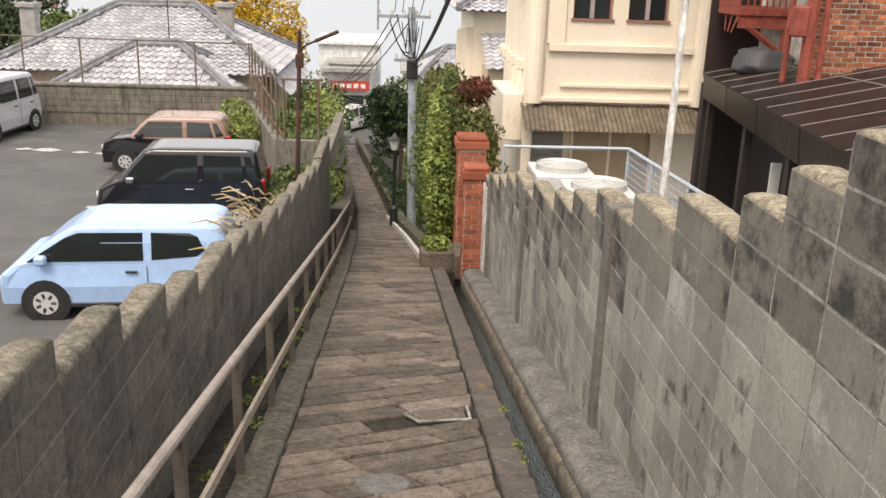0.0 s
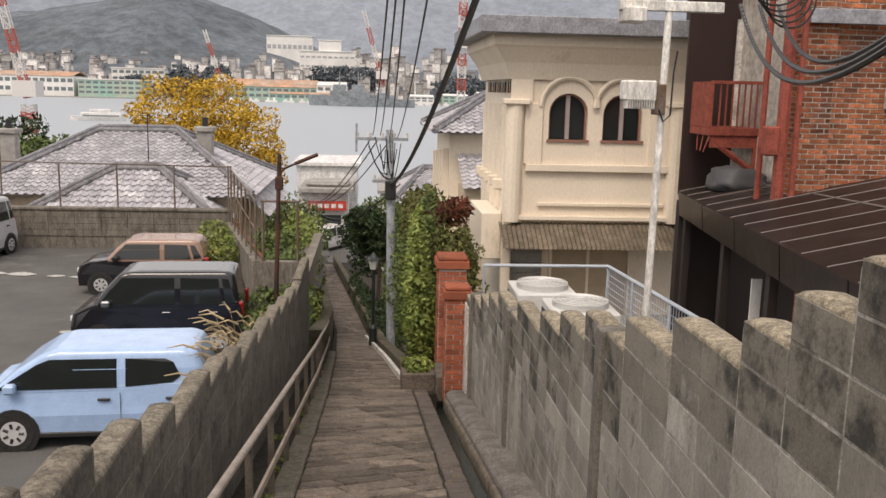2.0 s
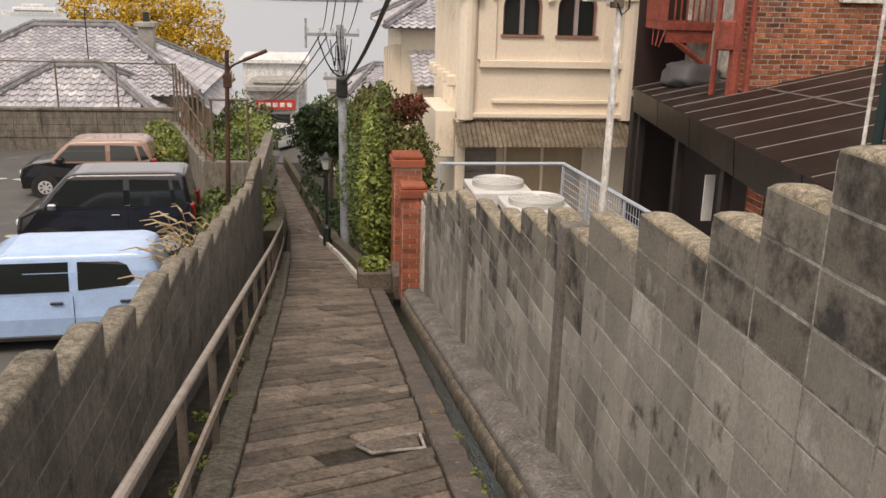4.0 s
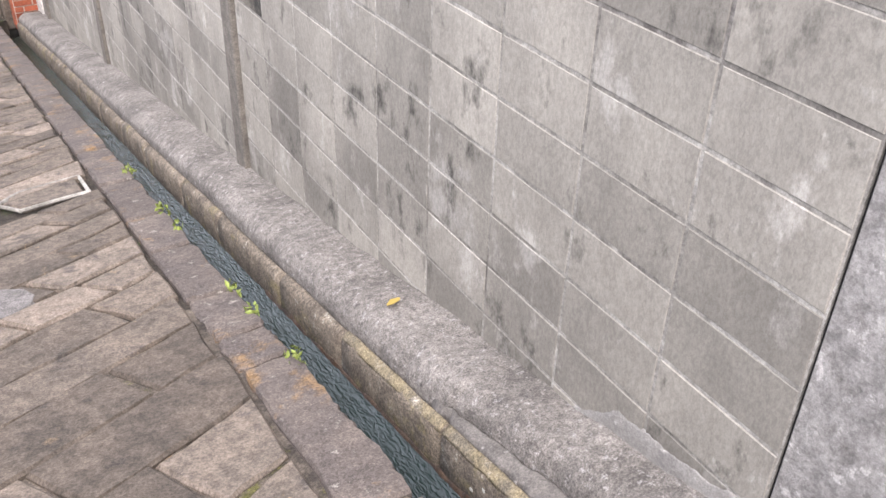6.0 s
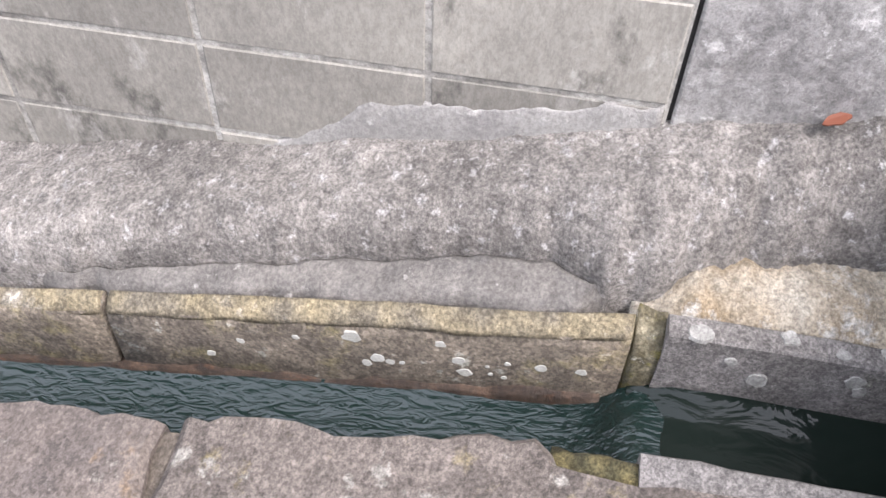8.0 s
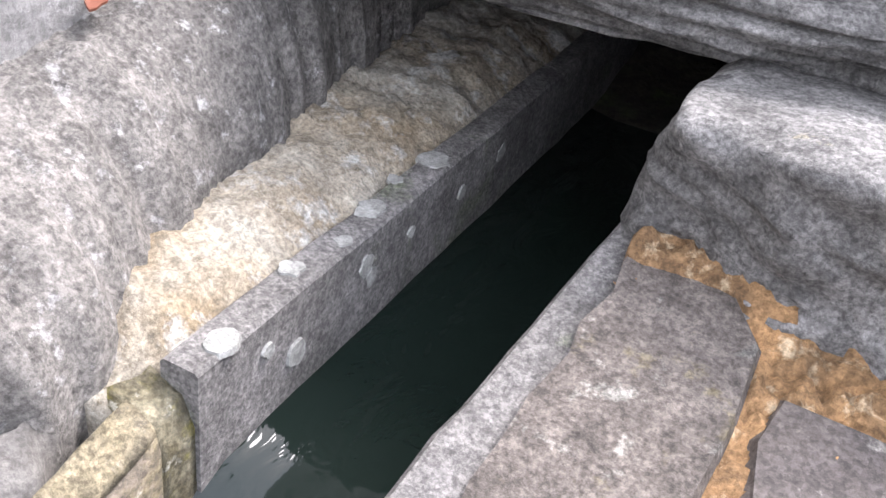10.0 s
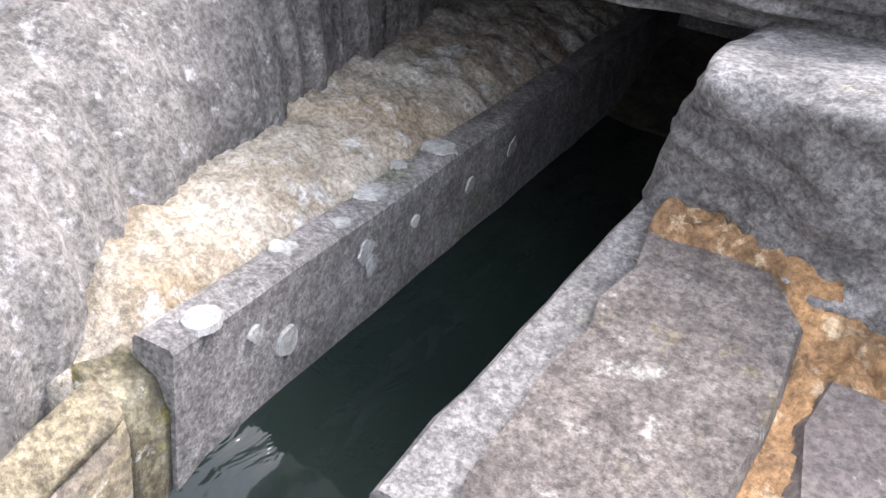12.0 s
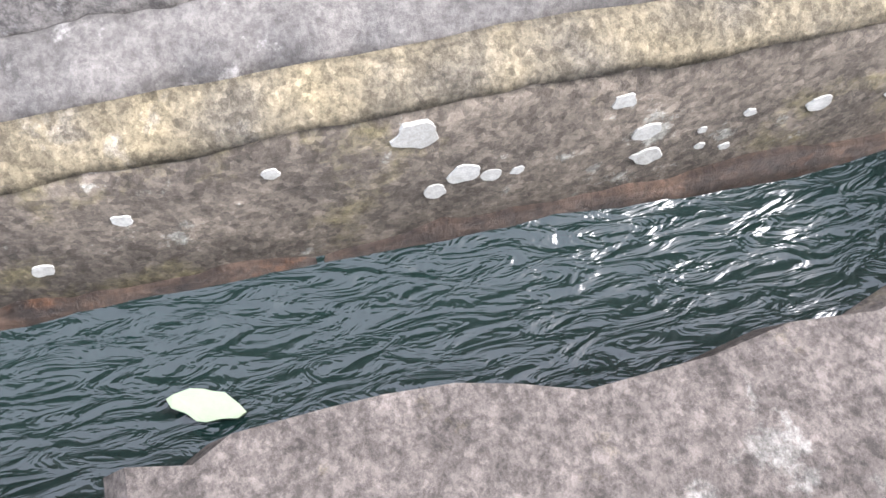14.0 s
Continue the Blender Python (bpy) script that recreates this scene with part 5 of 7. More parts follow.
core = [(1.05, 15.9, -1.7, 0.45, 0.5, 0.95), (1.02, 17.0, -1.5, 0.45, 1.0, 1.9), (1.0, 19.0, -1.5, 0.5, 1.4, 1.8), (1.0, 21.5, -1.8, 0.55, 1.5, 1.8), (1.0, 25.0, -2.6, 0.6, 1.9, 1.7), (0.75, 29, -4.2, 0.5, 2.2, 1.6)]
for x, y, z, rx_, ry_, rz_ in core:
    ppart("stem", tube([(x + 0.1, y, z - rz_ - 0.4), (x, y, z), (x + 0.05, y, z + rz_ * 0.6)], 0.06, None, 6, 0.02), M_BARK, hedge)
leaves("ivy", core[1:], 15000, 0.06, M_LEAF, hedge, 41)
leaves("bright_ivy", [(0.72, 15.75, -1.15, 0.25, 0.3, 1.15), (0.72, 16.4, -0.9, 0.22, 0.5, 1.2), (0.8, 15.6, -1.6, 0.28, 0.25, 0.6)], 5200, 0.05, M_LEAF_LIGHT, hedge, 42)
leaves("olive_growth", [(1.35, 16.3, -0.5, 0.5, 0.5, 0.5), (0.95, 18.5, 0.0, 0.4, 1.0, 0.5), (0.9, 20.5, -0.7, 0.32, 1.3, 0.9)], 4200, 0.055, M_LEAF_OLIVE, hedge, 43)
leaves("red_growth", [(1.35, 17.2, 0.1, 0.36, 0.45, 0.26), (1.5, 16.8, 0.3, 0.26, 0.35, 0.2)], 1000, 0.055, M_LEAF_RED, hedge, 44)
bush("shrub", "olive-green shrub behind the brick piers", [(1.55, 16.4, -1.2, 0.38, 0.6, 0.6), (1.55, 17.2, -0.75, 0.36, 0.6, 0.55)], 2000, 0.06, M_LEAF_OLIVE, 45)
bush("shrub", "dark greenery beside the lower lane", [(lane_x(y) + 0.78, y, gz(y) + 0.45, 0.3, 1.6, 0.5) for y in (27.5, 30.5, 33.5, 37, 41)], 4200, 0.07, M_LEAF_DARK, 47)
bush("shrub", "small plants growing in the planter", [(0.68, 14.75, -2.08, 0.25, 0.3, 0.12)], 350, 0.05, M_LEAF_LIGHT, 46)
for i, (x, y, z, s) in enumerate(((-0.35, 35, -2.7, 0.75), (0.3, 38, -3.0, 1.1), (-0.5, 44, -4.6, 1.2))):
    tree("evergreen_tree", "small dark tree leaning over the lane", x + 0.5, y, gz(y) - 0.3, z, [(x, y, z, s, s, s * 0.8), (x + s * 0.8, y + 0.4, z - 0.3, s * 0.8, s * 0.8, s * 0.8), (x + 0.4, y, z - s, s * 0.9, s * 0.8, s * 0.7)], 3500, 0.1, M_LEAF_DARK if i != 1 else M_LEAF, 60 + i, 0.1)
M_LANEWALL = material("mossy_lane_wall", (0.12, 0.1, 0.08), (0.07, 0.07, 0.04), 2, 30, 0.95, 0.4)
bm = sweep([(0, -0.5), (0.25, -0.5), (0.25, 0.55), (0, 0.55)], [17, 20, 24, 30, 40, 50, 60], lambda y, x, z: (lane_x(y) + lerp(((17, 0.62), (20, 0.56), (27, 0.45), (40, 0.5), (60, 0.5)), y) + x, y, gz(y) + z * (0.3 if y < 25 else 1.0)))
solo("wall_lane", bm, M_LANEWALL, "low mossy stone wall along the lower lane", "wall", "structure")
bm = sweep([(-0.3, -0.5), (0, -0.5), (0, 0.8), (-0.3, 0.8)], [17.6, 20, 24, 30, 40, 50, 60], lambda y, x, z: (lane_x(y) - 0.95 * lerp(((14, 1), (30, 0.62), (60, 0.6)), y) + x - 0.05, y, gz(y) + z))
solo("wall_lane_2", bm, M_LANEWALL, "low mossy stone wall along the lower lane", "wall", "structure")
white_kerb = sweep([(0, -0.1), (0.07, -0.1), (0.07, 0.1), (0, 0.1)], [15.2, 17, 20, 23.5, 27], lambda y, x, z: (lane_x(y) + lerp(((14, 0.5), (20, 0.4), (27, 0.28)), y) + x, y, gz(y) + z))
solo("kerb.002", white_kerb, M_PLASTER, "chipped white-edged kerb on the lower lane", "kerb", "structure")

M_IRON = plain("dark_green_iron", (0.015, 0.022, 0.02), 0.5)
lamp = thing("street_lamp", "dark green iron lantern post beside the lane", "street lamp", (-0.03, 24, gz(24) - 0.1))
z0 = gz(24) - 0.1
ppart("base", tube([(-0.03, 24, z0), (-0.03, 24, z0 + 0.6)], 0.11, sides=10), M_IRON, lamp)
ppart("collar", tube([(-0.03, 24, z0 + 0.6), (-0.03, 24, z0 + 0.68)], 0.13, sides=10, r_end=0.06), M_IRON, lamp)
ppart("pole", tube([(-0.03, 24, z0 + 0.6), (-0.03, 24, z0 + 2.2)], 0.045), M_IRON, lamp)
ppart("lantern", tube([(-0.03, 24, z0 + 2.2), (-0.03, 24, z0 + 2.48)], 0.09, sides=6, r_end=0.15), plain("lantern_glass", (0.5, 0.52, 0.5), 0.2), lamp, "pale glass")
ppart("lantern_roof", tube([(-0.03, 24, z0 + 2.48), (-0.03, 24, z0 + 2.53), (-0.03, 24, z0 + 2.64)], 0.2, sides=6, r_end=0.03), M_IRON, lamp)

M_POLE = material("grey_utility_pole", (0.33, 0.36, 0.4), (0.27, 0.29, 0.32), 2, 30, 0.75, 0.1)
upole = thing("utility_pole", "pale grey utility pole with crossarms and fittings", "utility pole", (0.45, 24.6, -4.5))
ppart("pole", tube([(0.47, 24.6, -4.6), (0.42, 24.6, -1), (0.36, 24.6, 1.35)], 0.13, r_end=0.095, sides=12), M_POLE, upole)
for z, l in ((1.1, 0.9), (-0.02, 0.45)):
    arm = ppart("crossarm", box(0.36 - l, 0.36 + l * 0.55, 24.5, 24.6, z - 0.04, z + 0.04), M_POLE, upole)
    for k in range(5):
        x = 0.36 - l + 0.06 + k * l * 0.36
        ppart("insulator", tube([(x, 24.55, z + 0.03), (x, 24.55, z + 0.16)], 0.035, sides=6), M_PLASTER, upole)
ppart("side_arm", tube([(-0.52, 24.55, 0.75), (-0.52, 24.55, 1.5)], 0.03, sides=6), M_POLE, upole)
ppart("cable_box", box(0.25, 0.55, 24.35, 24.5, -0.5, 0.0, 0.03), M_TRIM, upole)
M_WIRE = plain("black_cable", (0.012, 0.012, 0.013), 0.5)


def wire(a, b, sag, r, name="cable", label="thin black overhead cable"):
    a, b = Vector(a), Vector(b)
    pts = [a.lerp(b, t) + Vector((0, 0, -4 * sag * t * (1 - t))) for t in np.linspace(0, 1, 14)]
    return solo(name, tube(pts, r, sides=5), M_WIRE, label, "cable", group="overhead cables")


wire((0.42, 24.5, -0.1), (0.86, 8.2, 3.5), 0.35, 0.036, label="thick black overhead cable fixed to the utility pole")
for dx, dz, tx in ((-0.45, 1.2, 0.02), (-0.25, 1.2, 0.08), (0.0, 1.2, 0.14), (0.2, 1.15, 0.34)):
    wire((0.36 + dx, 24.5, dz), (tx, 7, 3.5), 0.25, 0.010)
for dx, dz in ((-0.5, 1.1), (-0.3, 1.1), (0, 1.05), (0.3, -0.1), (0.1, -0.3)):
    wire((0.36 + dx, 24.6, dz), (-4.2 + dx, 62, -5.6 + dz * 0.5), 0.9, 0.018)
wire((0.36, 24.6, -0.3), (2.6, 24, -1.3), 0.1, 0.015)
rd = random.Random(3)
for k in range(12):
    a = Vector((rd.uniform(-0.5, 0.7), 24.5, rd.uniform(0.8, 1.25)))
    b = Vector((0.36 + rd.uniform(-0.15, 0.15), 24.5, rd.uniform(-0.4, 0.6)))
    ppart("jumper_cable", tube([a.lerp(b, t) + Vector((0, 0, -1.2 * t * (1 - t))) for t in np.linspace(0, 1, 8)], 0.012, None, 4), M_WIRE, upole)

# ---- cream building ----
M_STUCCO = material("cream_stucco", (0.83, 0.74, 0.61), (0.77, 0.68, 0.56), 0.7, 25, 0.88, 0.08, stain=(0.58, 0.5, 0.41), stain_scale=1.3, stain_cut=0.6, grain=0.06, stretch=(1, 1, 0.45))
M_DARKGLASS = plain("dark_window", (0.025, 0.03, 0.03), 0.08, 0, 0.6)
M_FRAME = plain("red_brown_frame", (0.32, 0.16, 0.12), 0.6)
M_MULLION = plain("mauve_mullion", (0.42, 0.35, 0.34), 0.6)
M_ROOFEDGE = material("grey_roof_metal", (0.29, 0.3, 0.33), (0.24, 0.25, 0.27), 1, 20, 0.6, 0.05)
FY = 20.0
cb = thing("building", "cream stucco two-storey building with arched windows and flared cornice", "building", (5, 22.5, -3.4))


def arch_cut_wall(x0, x1, z0, z1, holes, y, thick):
    """A wall plate with arched holes: strips between and over the openings."""
    bm = bmesh.new()
    xs_ = sorted({x0, x1, *[h[0] for h in holes], *[h[1] for h in holes]})
    for a, b in zip(xs_, xs_[1:]):
        h = next((q for q in holes if q[0] <= a + 1e-6 and b <= q[1] + 1e-6), None)
        if h is None:
            box(a, b, y, y + thick, z0, z1, bm=bm)
            continue
        box(a, b, y, y + thick, z0, h[2], bm=bm)
        r = (h[1] - h[0]) / 2
        c = (h[0] + h[1]) / 2
        n = 12
        for i in range(n):
            u0, u1 = math.pi * i / n, math.pi * (i + 1) / n
            p0, p1 = (c - r * math.cos(u0), h[3] - r + r * math.sin(u0)), (c - r * math.cos(u1), h[3] - r + r * math.sin(u1))
            lo = [bm.verts.new((p[0], yy, p[1])) for yy in (y, y + thick) for p in (p0, p1)]
            hi = [bm.verts.new((p[0], yy, z1)) for yy in (y, y + thick) for p in (p0, p1)]
            bm.faces.new((lo[0], lo[1], hi[1], hi[0]))
            bm.faces.new((lo[2], lo[3], hi[3], hi[2]))
            bm.faces.new((lo[0], lo[1], lo[3], lo[2]))
    bmesh.ops.remove_doubles(bm, verts=bm.verts, dist=1e-4)
    return bm


holes = [(3.74, 4.60, 1.42, 2.42), (4.94, 5.82, 1.42, 2.42)]
ppart("wall", arch_cut_wall(2.95, 6.85, -0.3, 3.0, holes, FY, 0.3), M_STUCCO, cb)
ppart("wall", box(2.95, 6.85, FY + 0.3, 25, -0.3, 3.55), M_STUCCO, cb)
ppart("lower_wall", box(3.0, 6.8, FY + 0.25, 25, -3.4, -0.3), M_STUCCO, cb)
for h in holes:
    c, r = (h[0] + h[1]) / 2, (h[1] - h[0]) / 2
    w = ppart("window", box(h[0], h[1], FY + 0.19, FY + 0.21, h[2], h[3]), M_DARKGLASS, cb, "dark glass arched window")
    arc = [(c - (r - 0.02) * math.cos(u), FY + 0.12, h[3] - r + (r - 0.02) * math.sin(u)) for u in np.linspace(0, math.pi, 12)]
    ppart("window_frame", tube([(h[0] + 0.02, FY + 0.12, h[2]), *arc, (h[1] - 0.02, FY + 0.12, h[2])], 0.03, sides=6), M_FRAME, cb, "red-brown frame")
    ppart("mullion", box(c - 0.045, c + 0.045, FY + 0.1, FY + 0.16, h[2], h[3] - 0.02), M_MULLION, cb)
    ppart("window_sill", box(h[0] - 0.04, h[1] + 0.04, FY - 0.05, FY + 0.2, h[2] - 0.05, h[2]), M_FRAME, cb, "red-brown sill")
    R = r + 0.2
    hood = [(c - R * math.cos(u), FY - 0.06, h[3] - r + 0.14 + R * math.sin(u)) for u in np.linspace(0, math.pi, 16)]
    ppart("arch_hood", tube(hood, 0.055, sides=6), M_STUCCO, cb)
# flared cornice
prof = [(0.0, 2.25), (0.0, 2.35), (0.06, 2.7), (0.2, 3.05), (0.42, 3.35), (0.48, 3.4), (0.48, 3.62)]
bm = bmesh.new()
ring = [[bm.verts.new(p) for p in ((2.9 - o, 25, z), (2.9 - o, FY - 0.02 - o, z), (6.9 + o, FY - 0.02 - o, z), (6.9 + o, 25, z))] for o, z in prof[2:]]
for a, b in zip(ring, ring[1:]):
    for i in range(3):
        bm.faces.new((a[i], a[i + 1], b[i + 1], b[i]))
ppart("cornice", bm, M_STUCCO, cb, smooth=False)
ppart("frieze", box(2.88, 3.35, FY - 0.08, FY, 2.2, 2.75), M_STUCCO, cb)
ppart("frieze", box(6.2, 6.92, FY - 0.08, FY, 2.2, 2.75), M_STUCCO, cb)
ppart("roof", box(2.1, 7.6, FY - 0.85, 25.5, 3.62, 3.98, 0.02), M_ROOFEDGE, cb, "grey metal roof edge")
for x in (2.98, 6.62):
    ppart("column", tube([(x, FY - 0.02, -0.4), (x, FY - 0.02, 2.2)], 0.2, sides=14), M_STUCCO, cb)
    ppart("capital", box(x - 0.27, x + 0.3, FY - 0.26, FY + 0.1, 2.16, 2.28, 0.02), M_STUCCO, cb)
for a in ((3.25, 6.45, FY - 0.12, FY, 0.72, 0.88), (2.85, 6.9, FY - 0.16, FY, -0.36, -0.26), (3.55, 6.4, FY - 0.09, FY, -0.05, 0.03), (3.2, 3.6, FY - 0.06, FY, 0.88, 2.2), (5.98, 6.42, FY - 0.05, FY, 0.88, 2.2)):
    ppart("moulding", box(*a, 0.012), M_STUCCO, cb)
for k in range(5):
    y = FY + 0.5 + k * 0.85
    ppart("pilaster", tube([(2.93, y, -0.5), (2.93, y, 2.15)], 0.16, sides=10), M_STUCCO, cb)
    ppart("bracket", box(2.62, 2.95, y - 0.1, y + 0.1, 0.25, 0.5, 0.03), M_STUCCO, cb)
    for j in range(2):
        ppart("vent_slot", box(2.885, 2.93, y - 0.3 + j * 0.3, y - 0.2 + j * 0.3, 2.4, 2.65), M_DARKGLASS, cb)
# awning and shop front
M_AWNING = material("corrugated_awning", (0.36, 0.3, 0.23), (0.28, 0.235, 0.18), 1.5, 20, 0.8, 0.1)
bm = bmesh.new()
top_row, low_row = [], []
for i in range(121):
    x = 2.7 + 4.2 * i / 120
    d = 0.02 * math.sin(i * math.pi / 1.5)
    top_row.append(bm.verts.new((x, FY - 0.02, -0.42 + d)))
    low_row.append(bm.verts.new((x, FY - 0.85, -0.88 + d)))
for i in range(120):
    bm.faces.new((top_row[i], top_row[i + 1], low_row[i + 1], low_row[i]))
bmesh.ops.solidify(bm, geom=list(bm.faces), thickness=0.012)
ppart("awning", bm, M_AWNING, cb, "brown corrugated awning")
M_SHUTTER = plain("tan_panel", (0.45, 0.36, 0.25), 0.6)
for x0, x1 in ((3.98, 4.78), (4.82, 5.72)):
    ppart("shop_panel", box(x0, x1, FY + 0.18, FY + 0.25, -2.9, -0.85, 0.01), M_SHUTTER, cb, "tan window panel")
for x in (3.94, 4.8, 5.76):
    ppart("shop_frame", box(x - 0.03, x + 0.03, FY + 0.12, FY + 0.26, -2.9, -0.82), M_STUCCO, cb)
for z in np.arange(-2.8, -0.9, 0.24):
    ppart("siding", box(3.05, 3.75, FY + 0.2, FY + 0.26, z, z + 0.22), M_PIER, cb)
ppart("side_post", box(2.78, 2.98, FY - 0.1, FY + 0.1, -3.4, -0.4), M_STUCCO, cb)
ppart("downpipe", tube([(6.75, FY - 0.35, -3.3), (6.75, FY - 0.35, 0.9)], 0.05), plain("rust_pipe", (0.12, 0.06, 0.045), 0.7), cb)
ppart("balcony", box(2.35, 2.8, 20.2, 22.6, -1.3, -0.25, 0.02), M_STUCCO, cb)

yard = box(1.5, 7.5, 5.5, 19.9, -3.2, -2.5)
solo("pavement.001", yard, M_PIER, "plain concrete yard below the block wall", "yard", "structure")
M_ACW = plain("white_unit_enamel", (0.66, 0.66, 0.64), 0.45)
for x, y in ((2.75, 14.9), (3.1, 13.6)):
    ac = thing("air_conditioner", "white rooftop air conditioning unit with a round fan grille", "air conditioner", (x, y, -2.5), "air conditioning units")
    ppart("casing", box(x - 0.5, x + 0.5, y - 0.55, y + 0.55, -2.5, -0.78, 0.02), M_ACW, ac)
    ppart("fan_ring", tube([(x, y, -0.78), (x, y, -0.70)], 0.43, sides=24), plain("fan_ring_grey", (0.5, 0.5, 0.48), 0.5), ac)
    bm = bmesh.new()
    for k in range(6):
        tube([(x + math.cos(a) * (0.07 + 0.07 * k), y + math.sin(a) * (0.07 + 0.07 * k), -0.695 + 0.05 * (1 - k / 6)) for a in np.linspace(0, 6.283, 20)], 0.008, bm, 4)
    for k in range(8):
        a = 6.283 * k / 8
        tube([(x, y, -0.645), (x + 0.43 * math.cos(a), y + 0.43 * math.sin(a), -0.695)], 0.008, bm, 4)
    ppart("fan_grille", bm, M_ACW, ac)
    ppart("side_grille", box(x - 0.512, x - 0.5, y - 0.45, y + 0.45, -2.2, -0.9), M_TRIM, ac)
guard = thing("guard_rail", "pale blue-grey steel rail round the air conditioners", "guard rail", (3, 14, -2.5))
M_PALE = plain("pale_blue_steel", (0.45, 0.5, 0.56), 0.5)
for a, b in (((1.85, 15.6, -0.55), (4.05, 15.6, -0.55)), ((4.05, 15.6, -0.55), (4.3, 11.2, -0.5))):
    ppart("rail", tube([a, b], 0.03, sides=6), M_PALE, guard)
for x, y in ((1.85, 15.6), (4.05, 15.6), (4.12, 14.3), (4.2, 12.7), (4.3, 11.2)):
    ppart("post", tube([(x, y, -2.5), (x, y, -0.55)], 0.025, sides=6), M_PALE, guard)
bm = bmesh.new()
for k in range(44):
    y = 11.2 + k * 0.1
    x = 4.3 - (y - 11.2) * 0.057
    tube([(x, y, -1.9), (x, y, -0.55)], 0.006, bm, 4)
for k in range(12):
    tube([(4.3, 11.2, -1.9 + k * 0.11), (4.05, 15.6, -1.9 + k * 0.11)], 0.006, bm, 4)
tagged(ppart("mesh_panel", bm, M_PALE, guard), kind="stuff")

wp = thing("light_pole", "white rust-streaked steel pole with a floodlight", "light pole", (3.3, 11, -2.5))
M_RUSTWHITE = material("rusting_white_paint", (0.7, 0.69, 0.66), (0.6, 0.58, 0.54), 2, 30, 0.7, 0.1, stain=(0.3, 0.13, 0.06), stain_scale=2.0, stain_cut=0.64, stretch=(1, 1, 0.35))
ppart("pole", tube([(3.28, 11, -2.5), (3.31, 11, 0), (3.36, 11, 4.3)], 0.046, r_end=0.042, sides=10), M_RUSTWHITE, wp)
fl = ppart("floodlight", box(2.84, 3.22, 10.85, 11.1, 2.36, 2.6, 0.02), M_RUSTWHITE, wp, "white floodlight box")
bm = bmesh.new()
for k in range(12):
    box(2.87 + k * 0.029, 2.877 + k * 0.029, 10.84, 11.0, 2.27, 2.38, bm=bm)
ppart("floodlight_grille", bm, M_RUSTWHITE, wp)
ppart("bracket", box(3.22, 3.36, 10.93, 11.05, 2.2, 2.56, 0.01), M_FENCE, wp)
ppart("lead", tube([(3.28, 10.93, 2.26), (3.34, 10.93, 2.12), (3.42, 10.93, 2.2), (3.43, 10.93, 2.7), (3.46, 10.93, 2.95)], 0.012, sides=5), M_WIRE, wp)
ppart("crossarm", box(2.75, 4.0, 10.95, 11.05, 3.4, 3.52, 0.01), M_RUSTWHITE, wp)
ppart("lamp_base", box(2.78, 3.05, 10.85, 11.15, 3.26, 3.44, 0.02), M_RUSTWHITE, wp)

# ---- brown canopy and brick building ----
M_CANOPY = material("brown_metal_roof", (0.06, 0.042, 0.037), (0.045, 0.034, 0.03), 0.8, 20, 0.33, 0.05, stain=(0.11, 0.08, 0.07), stain_scale=0.7, spec=0.5)
M_SEAM = plain("pale_seam", (0.2, 0.165, 0.15), 0.5)
# Near-black that puts shade into the walls and posts under the canopy.
M_SHADE = plain("canopy_shade_black", (0.03, 0.022, 0.02), 0.8)
can = thing("canopy", "dark brown metal lean-to roof with pale seams", "canopy", (6, 12, -2.5))
eave = lambda y: 4.2 + (y - 7.5) * 0.158
cz = lambda x, y: 0.79 - 0.017 * (y - 7.5) + 0.2 * (x - eave(y))
bm = bmesh.new()
q = [bm.verts.new((x, y, cz(x, y))) for x, y in ((eave(17), 17), (eave(6), 6), (10, 6), (10, 17))]
bm.faces.new(q)
bmesh.ops.solidify(bm, geom=list(bm.faces), thickness=0.05)
ppart("roof_sheet", bm, M_CANOPY, can)
for k in range(14):
    y = 6.4 + k * 0.82
    ppart("seam", tube([(eave(y) + 0.03, y, cz(eave(y), y) + 0.01), (10, y, cz(10, y) + 0.01)], 0.009, sides=5), M_SEAM, can)
ppart("cross_seam", tube([(eave(6) + 2.2, 6, cz(eave(6) + 2.2, 6) + 0.01), (eave(17) + 1.2, 17, cz(eave(17) + 1.2, 17) + 0.01)], 0.014, sides=5), M_SEAM, can)
ys_ = np.linspace(6, 17, 6)
for a, b in zip(ys_, ys_[1:]):
    bm = bmesh.new()
    v = [bm.verts.new((eave(y) + o, y, cz(eave(y), y) + z)) for y in (a + 0.02, b - 0.02) for o, z in ((0, 0.0), (0.04, -0.44))]
    bm.faces.new((v[0], v[1], v[3], v[2]))
    bmesh.ops.solidify(bm, geom=list(bm.faces), thickness=0.03)
    ppart("fascia_panel", bm, M_CANOPY, can)
for y in (8.5, 11, 13.5, 16.6):
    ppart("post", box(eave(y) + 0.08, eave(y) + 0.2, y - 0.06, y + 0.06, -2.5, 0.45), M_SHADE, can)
# Added walls whose black colour stands for the shaded opening under the roof.
solo("wall_under", box(6.6, 6.8, 6, 18, -2.5, 0.9), M_SHADE, "near-black wall painted as the shade under the canopy", "wall", "structure")
solo("wall_under.001", box(5.75, 6.6, 17.0, 17.2, -2.5, 0.45), M_SHADE, "near-black end wall painted as the shade under the canopy", "wall", "structure")
solo("notice", box(5.05, 5.2, 11.95, 11.97, -0.65, 0.0, 0.003), plain("paper", (0.75, 0.75, 0.73), 0.8), "blank white notice hanging under the canopy", "notice")
rpole = thing("utility_pole", "grey concrete pole with dark green pipe and white conduit", "utility pole", (3.32, 5.25, -2.5))
